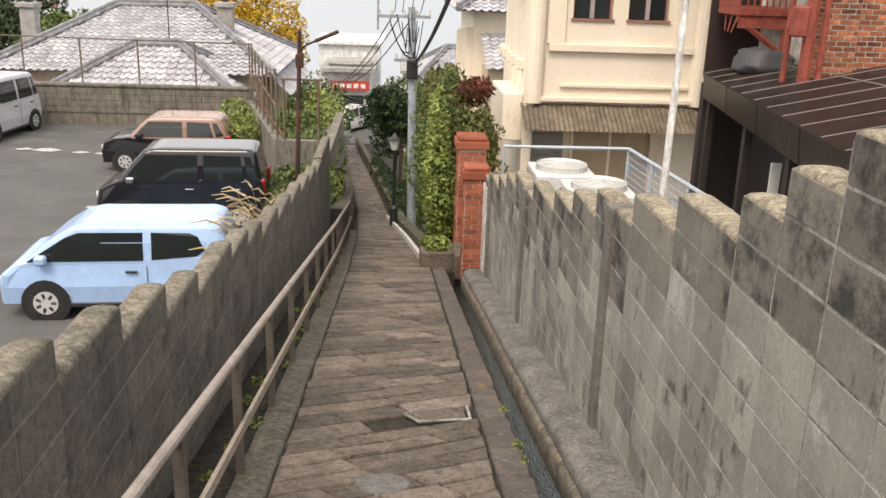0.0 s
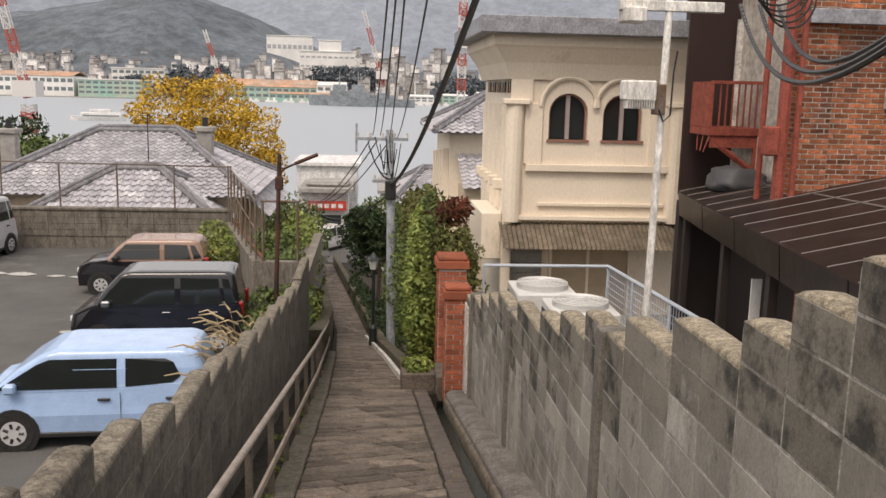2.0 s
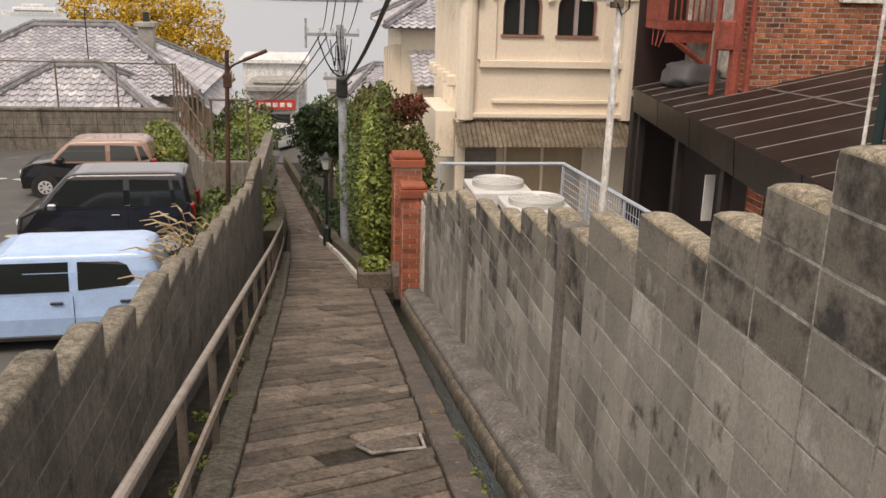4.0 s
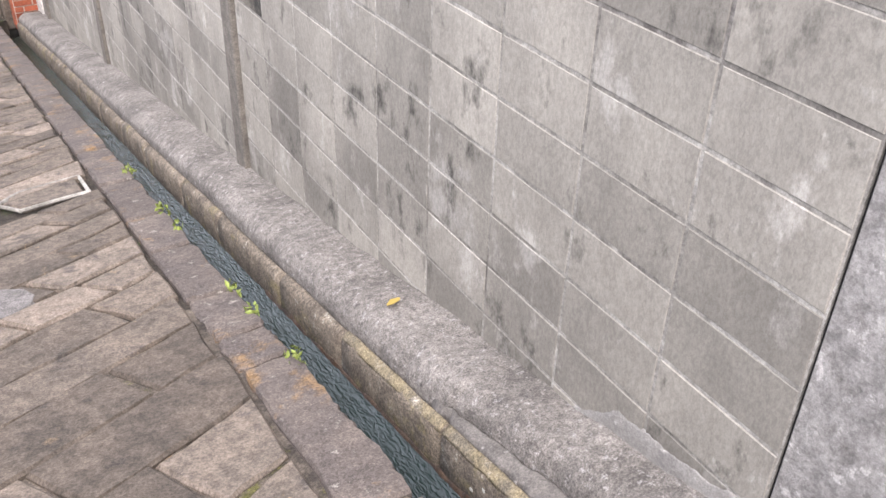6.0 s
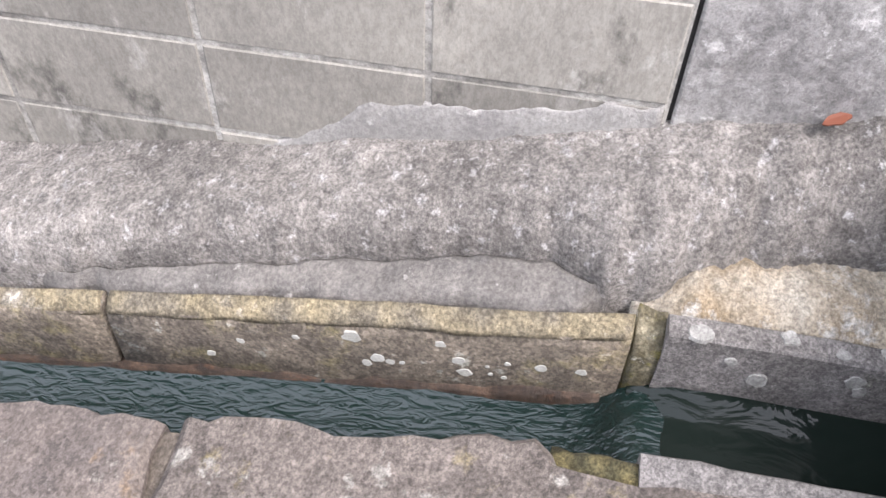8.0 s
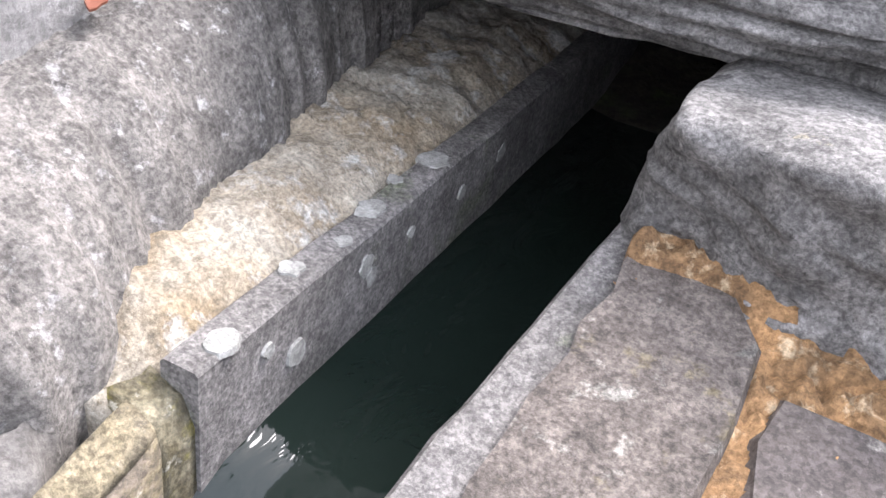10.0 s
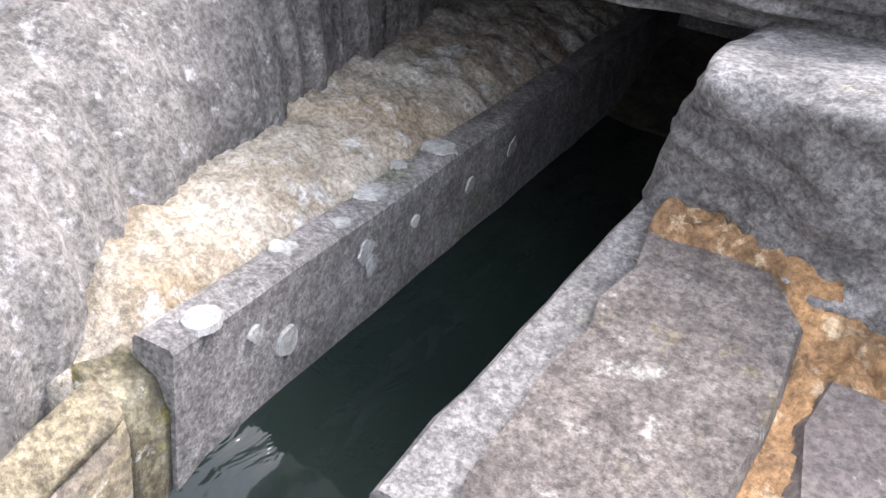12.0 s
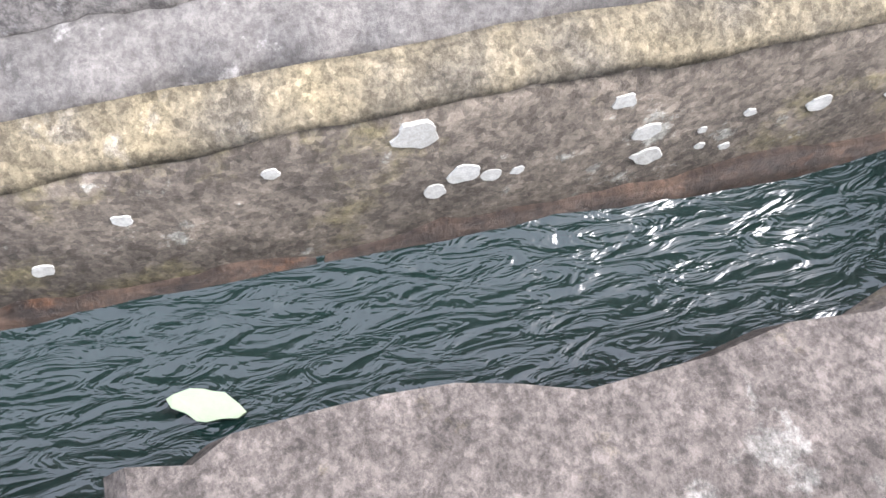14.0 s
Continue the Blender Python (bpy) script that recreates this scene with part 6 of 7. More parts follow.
ppart("pole", tube([(3.32, 5.25, -2.5), (3.32, 5.25, 7)], 0.155, r_end=0.145, sides=16), M_POLE, rpole)
ppart("pipe", tube([(3.13, 5.36, -2.5), (3.14, 5.36, 7)], 0.03, sides=10), plain("dark_green_pipe", (0.012, 0.03, 0.028), 0.45), rpole, "dark green pipe")
ppart("conduit", tube([(3.06, 5.40, -2.5), (3.085, 5.39, 7)], 0.012, sides=8), M_PLASTER, rpole, "white conduit")
for z in (0.6, 1.5, 2.4, 3.3):
    ppart("strap", tube([(3.32, 5.25, z), (3.32, 5.25, z + 0.03)], 0.158, sides=16), M_STEEL, rpole)
bpost = thing("brick_post", "red brick post under the canopy", "brick post", (5.2, 10.6, -2.5))
brick_box(bpost, 5.1, 5.5, 10.4, 10.8, -2.5, 0.5, M_BRICK_I, "ws")

bb = thing("building", "old orange-red brick building with weathered pale mortar", "building", (8.5, 16, -2.5))
brick_box(bb, 6.45, 7.0, 14.0, 14.3, 0.3, 6.6, M_OLDBRICK, "ws", joint=0.022)
brick_box(bb, 7.0, 10.5, 14.12, 20, 0.3, 6.6, M_OLDBRICK, "s", joint=0.022)
brick_box(bb, 7.3, 7.6, 14.3, 20.5, 0.3, 6.6, M_OLDBRICK, "w")
ppart("beam", box(6.46, 8.3, 13.82, 13.98, 3.56, 3.78, 0.01), M_ROOFEDGE, bb, "grey steel beam")
ppart("window", box(7.9, 8.6, 13.98, 14.12, 2.3, 3.3, 0.01), M_PLASTER, bb, "white window frame")
M_REDSTEEL = material("red_oxide_steel", (0.30, 0.075, 0.05), (0.22, 0.055, 0.04), 2, 30, 0.65, 0.1)
for x, y, r in ((6.22, 13.95, 0.1), (6.05, 14.3, 0.05), (6.4, 13.85, 0.05)):
    ppart("drainpipe", tube([(x, y, 0.75), (x, y, 6.5)], r), M_REDSTEEL, bb, "red drainpipe")
ppart("meter_box", box(5.92, 6.12, 13.8, 14.0, 1.55, 2.0, 0.02), M_REDSTEEL, bb)
bal = thing("balcony", "red steel balcony with bar railing on brick wall", "balcony", (6.6, 17, 1.2))
ppart("floor_plate", box(6.05, 7.3, 16.6, 17.6, 1.72, 1.87, 0.01), M_REDSTEEL, bal)
ppart("side_panel", box(6.05, 6.1, 16.6, 17.6, 1.87, 2.7), M_REDSTEEL, bal)
ppart("top_rail", box(6.05, 7.3, 16.58, 16.64, 2.66, 2.72), M_REDSTEEL, bal)
for k in range(10):
    ppart("bar", box(6.22 + k * 0.115, 6.245 + k * 0.115, 16.6, 16.63, 1.87, 2.66), M_REDSTEEL, bal)
ppart("brace", tube([(6.12, 16.7, 1.66), (7.15, 16.7, 0.95)], 0.06, sides=6), M_REDSTEEL, bal)
ppart("girder", box(6.12, 7.3, 16.64, 16.72, 1.5, 1.72), M_REDSTEEL, bal)
ppart("girder_post", box(6.95, 7.3, 16.64, 16.72, 0.6, 1.5), M_REDSTEEL, bal)
for k in range(3):
    ppart("lattice_bar", tube([(5.98 + 0.05 * k, 16.62 + 0.3 * k, 1.42), (6.08, 16.62 + 0.3 * k, 1.72)], 0.015, sides=5), M_REDSTEEL, bal)
ppart("door", box(6.9, 7.04, 17.66, 17.74, 1.87, 3.9), M_PLASTER, bal, "pale door frame")
# Added backing panel; maroon darkened to hold the shade of the gap.
ppart("back_panel", box(6.0, 7.3, 17.82, 17.9, 0.5, 6.4), plain("gap_shade_maroon", (0.03, 0.014, 0.012), 0.8), bal, "maroon backing panel darkened as the shaded gap")
ppart("post", box(7.2, 7.32, 16.6, 16.75, 0.6, 5.8), M_REDSTEEL, bal)
# Wall added to fill the gap; its shade is in the colour.
solo("back_wall", box(7.0, 9.5, 20.6, 21, -2.5, 6.5), M_SHADE, "near-black wall painted as the shaded gap between the buildings", "wall", "structure")
sheet = thing("tarpaulin", "grey tarpaulin heap on the canopy's edge", "tarpaulin", (6.3, 16, 0.8))
ppart("cloth", boulder((0.9, 1.0, 0.45), (6.5, 16.2, 0.95), 6.1, 0.5, 4), plain("grey_tarp", (0.07, 0.07, 0.075), 0.6), sheet, smooth=True)
# cables drooping across the brick wall
rd = random.Random(9)
for k in range(3):
    a, b = Vector((4.58 + 0.3 * k, 11.93 + 0.1 * k, 3.6)), Vector((3.2, 5.4, 3.0 + 0.04 * k))
    droop = 0.72 - 0.08 * k
    hang = lambda t: a.lerp(b, t) + Vector((0, 0, -droop * 4 * t * (1 - t) * (1.25 - 0.5 * t)))
    c = solo("cable", tube([hang(t) for t in np.linspace(0, 1, 26)], 0.026, sides=6), M_WIRE, "thick black cable bundle wound with pale tape", "cable", group="overhead cables")
    bm = bmesh.new()
    for i in range(70):
        p = hang((i + 0.5) / 70)
        bmesh.ops.create_icosphere(bm, subdivisions=1, radius=0.011, matrix=Matrix.Translation(p + Vector((-0.008, -0.022, 0.008))))
    tagged(part("tape_wraps", bm, plain("pale_tape", (0.5, 0.5, 0.48), 0.5), c), kind="stuff")
for k in range(6):
    pts = [(4.85 + 0.32 * math.sin(a) + 0.05 * k, 11.6, 3.85 + 0.35 * math.cos(a) * (0.6 + 0.08 * k) - 0.04 * k) for a in np.linspace(1.2, 5.0, 14)]
    solo("cable", tube(pts, 0.014, None, 5), M_WIRE, "coil of slack black cable by the red pipe", "cable", group="overhead cables")

# ---- cream corner house beside the cream building ----
ch = thing("house", "cream house with a grey tiled roof and small buttresses", "house", (4.2, 36, -6))
ppart("wall", box(2.75, 7, 33.5, 40, -7, 0.85), M_STUCCO, ch)
for k in range(5):
    ppart("buttress", box(2.5, 2.76, 33.8 + k * 1.2, 34.1 + k * 1.2, -3.5, 0.3 - 0.1 * k, 0.02), M_STUCCO, ch)
hip_roof(ch, 2.1, 8, 32.7, 40.6, 0.9, 4.6, 6, 36, 2.3)
bm = bmesh.new()
tile_slope((3.0, 30.9, -0.9), (6, 30.9, -0.9), (6, 33.4, 0.1), (3.0, 33.4, 0.1), bm)
tagged(ppart("porch_tiles", bm, M_TILE, ch), kind="stuff")
ppart("porch", box(3.1, 6, 31.2, 33.5, -5, -0.95), M_CREAMWALL, ch)

# ---- foot of the lane ----
M_WHITEWALL = material("white_wall", (0.66, 0.66, 0.65), (0.56, 0.56, 0.55), 0.5, 10, 0.85, 0.05, stain=(0.42, 0.4, 0.38), stain_scale=0.8, stain_cut=0.6)
M_SIGNRED = plain("red_sign", (0.55, 0.05, 0.03), 0.6)
solo("road", box(-40, 40, 61, 69.5, -10.5, -9.3), M_ASPHALT, "street crossing the foot of the lane", "road", "structure")
shop = thing("shop", "white flat-roofed shop with a red sign at the lane's foot", "shop", (-3.7, 73, -9.3))
ppart("wall", box(-5.7, -1.9, 70, 76, -9.6, -5.4), M_WHITEWALL, shop)
ppart("upper_wall", box(-6.3, -1.3, 76, 84, -9.6, -4.0), M_WHITEWALL, shop)
ppart("roof", box(-5.6, -1.5, 69.2, 76, -5.5, -5.2), M_PIER, shop)
ppart("roof", box(-6.6, -1.0, 75.6, 84.5, -4.0, -3.75), M_WHITEWALL, shop)
ppart("sloping_roof", boulder((3.6, 3.5, 0.5), (-3.5, 72, -5.0), 1.0, 0.02, 1), M_PIER, shop)
ppart("doorway", box(-4.2, -2.4, 69.9, 70.1, -9.3, -7.3), M_DARKGLASS, shop)
ppart("sign", box(-4.9, -2.0, 69.6, 69.8, -6.9, -6.2), M_SIGNRED, shop, "red shop sign")
for k in range(5):
    ppart("sign_mark", box(-4.7 + k * 0.52, -4.35 + k * 0.52, 69.57, 69.6, -6.72, -6.4), M_WHITEWALL, shop)
P_WHITE = paint("white_paint", (0.7, 0.7, 0.7))
car("car", "white small van parked in the street", pose(-3.4, 66, -9.3, 0, 0, 60), 3.4, 1.48, 1.75, 1.03,
    [(-1.68, 0.25), (-1.70, 0.6), (-1.64, 0.86), (-1.40, 0.98), (-1.18, 1.05), (1.6, 1.08), (1.68, 1.0), (1.70, 0.5), (1.66, 0.25)], (-1.3, -0.7, 1.5, 1.66), (-1.12, 1.2), 0.29, P_WHITE)
for lab, x0, x1, y0, y1, z0, z1 in (("white house by the waterfront", 0.5, 6, 58, 66, -9.5, -4.2), ("pale house under a brown tiled roof", 1.4, 5.5, 44, 51, -9, -3.0), ("pale shed by the waterfront", 6, 14, 66, 76, -10, -4.0), ("grey house below the car park", -12, -7, 52, 58, -9.5, -4.5), ("white house near the water", -20, -13, 60, 68, -9.5, -5.0)):
    hb = thing("house", lab, "house", ((x0 + x1) / 2, (y0 + y1) / 2, z0))
    ppart("wall", box(x0, x1, y0, y1, z0, z1), M_WHITEWALL, hb)
    if "tiled" in lab:
        hip_roof(hb, x0 - 0.5, x1 + 0.5, y0 - 0.5, y1 + 0.5, z1, x0 + 1.2, x1 - 1.2, (y0 + y1) / 2, z1 + 1.3)
        ppart("window", box(x0 + 0.6, x0 + 1.6, y0 - 0.03, y0, z1 - 1.4, z1 - 0.5), M_DARKGLASS, hb)
    else:
        ppart("roof", box(x0 - 0.2, x1 + 0.2, y0 - 0.2, y1 + 0.2, z1, z1 + 0.2), M_PIER, hb)
        for k in range(3):
            ppart("window", box(x0 + 0.6 + k * 1.5, x0 + 1.5 + k * 1.5, y0 - 0.03, y0, z1 - 1.7, z1 - 0.8), M_DARKGLASS, hb)
bush("shrub", "wild greenery below the terrace", [(-4.5, 46, -5.2, 1.6, 2.5, 2.0), (-3.8, 52, -6.2, 1.4, 2.5, 2.0), (-6.5, 50, -5.5, 2.2, 2, 1.6)], 5000, 0.13, M_LEAF, 71)

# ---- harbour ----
# Distance haze is mixed into both hill colours, paler and bluer further off.
M_HILL_HAZED = material("hazed_wooded_hill", (0.12, 0.14, 0.158), (0.08, 0.096, 0.11), 0.006, 0.06, 1.0, 0.0, grain=0.25)
M_HILLFAR_HAZED = material("hazed_far_wooded_hill", (0.225, 0.255, 0.295), (0.185, 0.212, 0.248), 0.004, 0.04, 1.0, 0.0, grain=0.14)


def hills(name, y, depth, crest, mat, label):
    bm = bmesh.new()
    xs_ = np.linspace(-1500, 1700, 130)
    rows = []
    for s in np.linspace(0, 1, 14):
        row = []
        for x in xs_:
            h = crest(x) + 9 * noise.noise((x / 90, s * 3, y)) + 4 * noise.noise((x / 25, s * 9, y))
            row.append(bm.verts.new((x, y + depth * s, -16 + (h + 16) * math.sin(min(1, s * 1.15) * math.pi / 2) ** 1.2)))
        rows.append(row)
    for a, b in zip(rows, rows[1:]):
        for i in range(len(a) - 1):
            bm.faces.new((a[i], a[i + 1], b[i + 1], b[i]))
    return solo(name, bm, mat, label, "hills", "structure", smooth=True)


hills("backdrop", 1900, 900, lambda x: lerp(((-1600, 360), (-1050, 340), (-760, 300), (-600, 258), (-540, 250), (-405, 275), (-253, 310), (0, 340), (250, 330), (600, 340), (1700, 360)), x), M_HILLFAR_HAZED, "mountains across the harbour tinted blue-grey for haze")
hills("backdrop.001", 1120, 520, lambda x: lerp(((-1600, 150), (-900, 120), (-600, 100), (-513, 114), (-394, 140), (-302, 150), (-215, 120), (-124, 78), (-55, 46), (60, 26), (200, 40), (600, 70), (1700, 100)), x), M_HILL_HAZED, "dark wooded hill behind the dockyard")
solo("quay", box(-1500, 1500, 1000, 1130, -17, -14), M_PIER, "low concrete quay across the water", "quay", "structure")

M_SHED = material("pale_green_shed", (0.27, 0.46, 0.40), (0.40, 0.44, 0.37), 0.05, 0.5, 0.9, 0.0, grain=0.12)
M_SHEDROOF = material("rusty_shed_roof", (0.46, 0.26, 0.16), (0.38, 0.29, 0.23), 0.04, 0.5, 0.9, 0.0)
M_BAND = plain("window_band", (0.13, 0.16, 0.17), 0.4)
M_PALEBAND = plain("pale_window_band", (0.34, 0.36, 0.37), 0.5)
M_OFFWHITE = material("offwhite_far_wall", (0.72, 0.72, 0.7), (0.6, 0.6, 0.58), 0.05, 0.5, 0.9, 0.0, grain=0.08)


def block(name, label, x0, x1, y0, y1, z1, wall, roofm, bands, ridge=0.0, group="dockyard buildings", glazing=None):
    b = thing(name, label, "building", ((x0 + x1) / 2, y0, -14), group)
    ppart("wall", box(x0, x1, y0, y1, -16, z1), wall, b)
    if ridge:
        n = max(1, round((x1 - x0) / 35))
        bm = bmesh.new()
        for i in range(n):
            a, c = x0 + (x1 - x0) * i / n, x0 + (x1 - x0) * (i + 1) / n
            v = [bm.verts.new(p) for p in ((a, y0 - 1, z1), (c, y0 - 1, z1), (c, (y0 + y1) / 2, z1 + ridge), (a, (y0 + y1) / 2, z1 + ridge), (c, y1, z1), (a, y1, z1))]
            bm.faces.new((v[0], v[1], v[2], v[3]))
            bm.faces.new((v[3], v[2], v[4], v[5]))
        ppart("roof", bm, roofm, b)
    else:
        ppart("roof", box(x0 - 1, x1 + 1, y0 - 1, y1, z1, z1 + 1), roofm, b)
    for k in range(bands):
        z = -12 + (z1 + 11) * (k + 0.4) / bands
        n = max(2, int((x1 - x0) / 7))
        for i in range(n):
            a = x0 + (x1 - x0) * (i + 0.15) / n
            ppart("window", box(a, a + (x1 - x0) * 0.7 / n, y0 - 0.25, y0, z, z + (z1 + 12) / bands * (0.42 if glazing is None else 0.2)), glazing or M_BAND, b)
    return b


block("dock_shed", "long pale cream dockyard shed with a rusty roof", -440, -318, 1010, 1060, 7, M_OFFWHITE, M_SHEDROOF, 2, 5)
block("dock_shed", "pale green dockyard shed on the far quay", -312, -246, 1005, 1050, 4, M_SHED, M_OFFWHITE, 3, 0)
block("dock_shed", "pale green shed with an orange-brown roof", -170, -60, 1005, 1060, 1, M_SHED, M_SHEDROOF, 2, 8)
block("dock_shed", "low rusty-roofed shed on the quay", -110, -34, 995, 1005, -6, M_SHED, M_SHEDROOF, 1, 2)
block("dock_shed", "white shed at the end of the quay", -60, -28, 1004, 1060, 4, M_OFFWHITE, M_OFFWHITE, 2, 4)
block("office_block", "white office block behind the sheds", -300, -240, 1090, 1110, 18, M_OFFWHITE, M_OFFWHITE, 4, 0)
block("office_block", "large white hospital block on the slope", -92, -22, 1180, 1200, 46, M_OFFWHITE, M_OFFWHITE, 5, 0, glazing=M_PALEBAND)
block("office_block", "white block on the hillside", -150, -85, 1330, 1345, 72, M_OFFWHITE, M_OFFWHITE, 3, 0, glazing=M_PALEBAND)
block("office_block", "white top storey of the hospital block", -68, -40, 1182, 1198, 60, M_OFFWHITE, M_OFFWHITE, 2, 0, glazing=M_PALEBAND)
for x in np.arange(40, 420, 38):
    block("dock_shed", "small pale building along the far quay", x, x + 28, 1010, 1040, -6 + 6 * random.random(), M_OFFWHITE if int(x) % 3 else M_SHED, M_SHEDROOF if int(x) % 2 else M_OFFWHITE, 2, 2)
rd = random.Random(21)
bm, rf = bmesh.new(), bmesh.new()
for i in range(520):
    x = rd.uniform(-620, 420)
    s = rd.random()
    y, z = 1075 + s * 170, -12 + s * (46 if x < -30 else 62) + rd.uniform(-3, 3)
    w, h = rd.uniform(5, 12), rd.uniform(4, 8)
    box(x, x + w, y, y + 8, z - 12, z + h, bm=bm)
    box(x - 0.6, x + w + 0.6, y - 0.6, y + 8, z + h, z + h + 1.4, bm=rf)
town = thing("far_town", "pale houses crowded on the far hillside", "houses", (0, 1120, -10), kind="stuff")
ppart("walls", bm, material("far_house_wall", (0.6, 0.59, 0.57), (0.46, 0.45, 0.44), 0.05, 0.5, 0.9, 0.0, vary=0.5, island=True), town)
ppart("roofs", rf, material("far_house_roof", (0.26, 0.26, 0.28), (0.3, 0.27, 0.25), 0.05, 0.5, 0.9, 0.0, vary=0.4, island=True), town)
wood = thing("far_wood", "dark trees among the far dockyard buildings", "trees", (-100, 1080, 0), kind="stuff")
leaves("crowns", [(-215, 1075, 0, 26, 14, 20), (-178, 1080, 4, 20, 14, 20), (-30, 1140, 14, 46, 20, 14), (-270, 1078, 0, 16, 12, 12), (-480, 1075, 14, 50, 20, 12), (110, 1085, 5, 40, 18, 12)], 6000, 3.0, M_HILL_HAZED, wood, 81)

M_NAVY = material("warship_grey", (0.23, 0.26, 0.28), (0.2, 0.225, 0.245), 0.1, 1, 0.7, 0.0)
for k, (x0, y0) in enumerate(((-62, 880), (-44, 860))):
    sh = thing("warship", "grey naval ship moored at the far quay", "ship", (x0 + 40, y0, -15), "naval ships")
    L = 84
    bm = bmesh.new()
    secs = []
    for t, w, top in ((0, 0.3, -4.5), (0.08, 3, -5.5), (0.25, 6, -6.5), (0.7, 6.5, -7.5), (1.0, 5, -7.5)):
        x = x0 + L * t
        secs.append([(x, y0 - w, top), (x + 3 * (t == 0), y0 - w * 0.7, -15.5), (x + 3 * (t == 0), y0 + w * 0.7, -15.5), (x, y0 + w, top)])
    ppart("hull", loft(secs), M_NAVY, sh)
    for a, b, z in ((22, 42, -1), (25, 37, 5), (48, 58, -2), (60, 68, -4), (12, 16, -4.5)):
        ppart("superstructure", box(x0 + a, x0 + b, y0 - 4 + a * 0.02, y0 + 4 - a * 0.02, -8 + a * 0.01, z, 0.4), M_NAVY, sh)
    for a, z in ((31, 17), (52, 9)):
        ppart("mast", tube([(x0 + a, y0, -2), (x0 + a, y0, z)], 0.9, r_end=0.3, sides=6), M_NAVY, sh)
        ppart("yard", box(x0 + a - 3, x0 + a + 3, y0 - 0.3, y0 + 0.3, z - 6, z - 5.4), M_NAVY, sh)
ferry = thing("ferry", "white passenger ferry crossing the harbour", "ship", (-123, 422, -15))
ppart("hull", loft([[(x, 422 - w, z), (x + 0.5, 422 - w * 0.7, -15.2), (x + 0.5, 422 + w * 0.7, -15.2), (x, 422 + w, z)] for x, w, z in ((-135.5, 0.2, -12.8), (-131, 2, -13.2), (-120, 2.6, -13.5), (-111, 2.4, -13.5))]), M_WHITEWALL, ferry)
ppart("cabin", box(-130, -112, 420, 424, -13.6, -11.3, 0.3), M_WHITEWALL, ferry)
ppart("window_band", box(-129, -113, 419.95, 420.1, -13.1, -12.5), M_BAND, ferry)
ppart("bridge", box(-126, -117, 420.5, 423.5, -11.4, -9.9, 0.3), M_WHITEWALL, ferry)
ppart("mast", tube([(-120, 422, -11), (-120, 422, -9.4)], 0.12, sides=5), M_WHITEWALL, ferry)
buoy = thing("buoy", "small orange mooring buoy on the water", "buoy", (-12.7, 200, -15))
ppart("float", tube([(-12.7, 200, -15.4), (-12.7, 200, -14.4)], 0.75, sides=12), plain("orange_float", (0.6, 0.1, 0.03), 0.5), buoy)
ppart("top", tube([(-12.7, 200, -14.4), (-12.7, 200, -14.1)], 0.4, r_end=0.1, sides=10), plain("orange_float_top", (0.6, 0.12, 0.04), 0.5), buoy)
M_CRANERED = plain("crane_red", (0.42, 0.09, 0.06), 0.7)
M_CRANEWHITE = plain("crane_white", (0.6, 0.58, 0.56), 0.7)


def lattice(a, b, w, n, parent, mats, r=0.3):
    a, b = Vector(a), Vector(b)
    d = (b - a).normalized()
    s = d.cross(Vector((0, 1, 0))).normalized() * w / 2
    f = d.cross(s).normalized() * w / 2
    for k in range(n):
        bm = bmesh.new()
        p, q = a.lerp(b, k / n), a.lerp(b, (k + 1) / n)
        cs = (s + f, s - f, -s - f, -s + f)
        for i in range(4):
            tube([p + cs[i], q + cs[i]], r, bm, 4)
            tube([p + cs[i], q + cs[(i + 1) % 4]], r * 0.7, bm, 4)
            tube([p + cs[i], p + cs[(i + 1) % 4]], r * 0.7, bm, 4)
        ppart("lattice_bay", bm, mats[(k // 2) % len(mats)], parent)


def crane(label, x, y, z1, w, jib, n=12, r=0.3):
    c = thing("tower_crane", label, "crane", (x, y, -15), "harbour cranes")
    lattice((x, y, -15), (x, y, z1), w, n, c, (M_CRANERED, M_CRANEWHITE), r)
    lattice((x, y, z1 * 0.55), (x + jib[0], y, z1 + jib[1]), w * 0.6, n, c, (M_CRANERED, M_CRANEWHITE), r * 0.8)
    ppart("cab", box(x - w, x + w, y - w, y + w, z1 * 0.5, z1 * 0.5 + w * 1.4), M_CRANEWHITE, c)
    return c


crane("tall red and white lattice harbour crane", 62, 640, 62, 5, (3, 40), 18, 0.35)
crane("red and white slewing crane at the water's edge", -90.5, 250, -4, 3, (-8, 37), 12, 0.2)
crane("pale red dock crane among the sheds", -160, 990, 12, 5, (-16, 46), 8, 0.5)
crane("pale red dock crane on the far quay", 10, 1000, 24, 6, (-20, 60), 8, 0.6)
boats = thing("far_boat", "row of small boats along the far quay", "boats", (-60, 985, -15), kind="stuff")
bm = bmesh.new()
for k in range(26):
    x = -150 + k * 9 + rd.uniform(-2, 2)
    box(x, x + 6, 980, 984, -15.2, -13, bm=bm)
    box(x + 1.5, x + 4, 981, 983, -13, -10.5 + rd.uniform(-1, 1), bm=bm)
ppart("boats", bm, M_OFFWHITE, boats)
white_boat = thing("fishing_boat", "white moored boat with thin masts", "boat", (22, 150, -15))
ppart("hull", loft([[(x, 150 - w, z), (x, 150 - w * 0.7, -15.3), (x, 150 + w * 0.7, -15.3), (x, 150 + w, z)] for x, w, z in ((8, 0.3, -11.6), (10, 1.5, -12.4), (16, 2, -12.8), (21, 1.8, -12.6))]), M_WHITEWALL, white_boat)
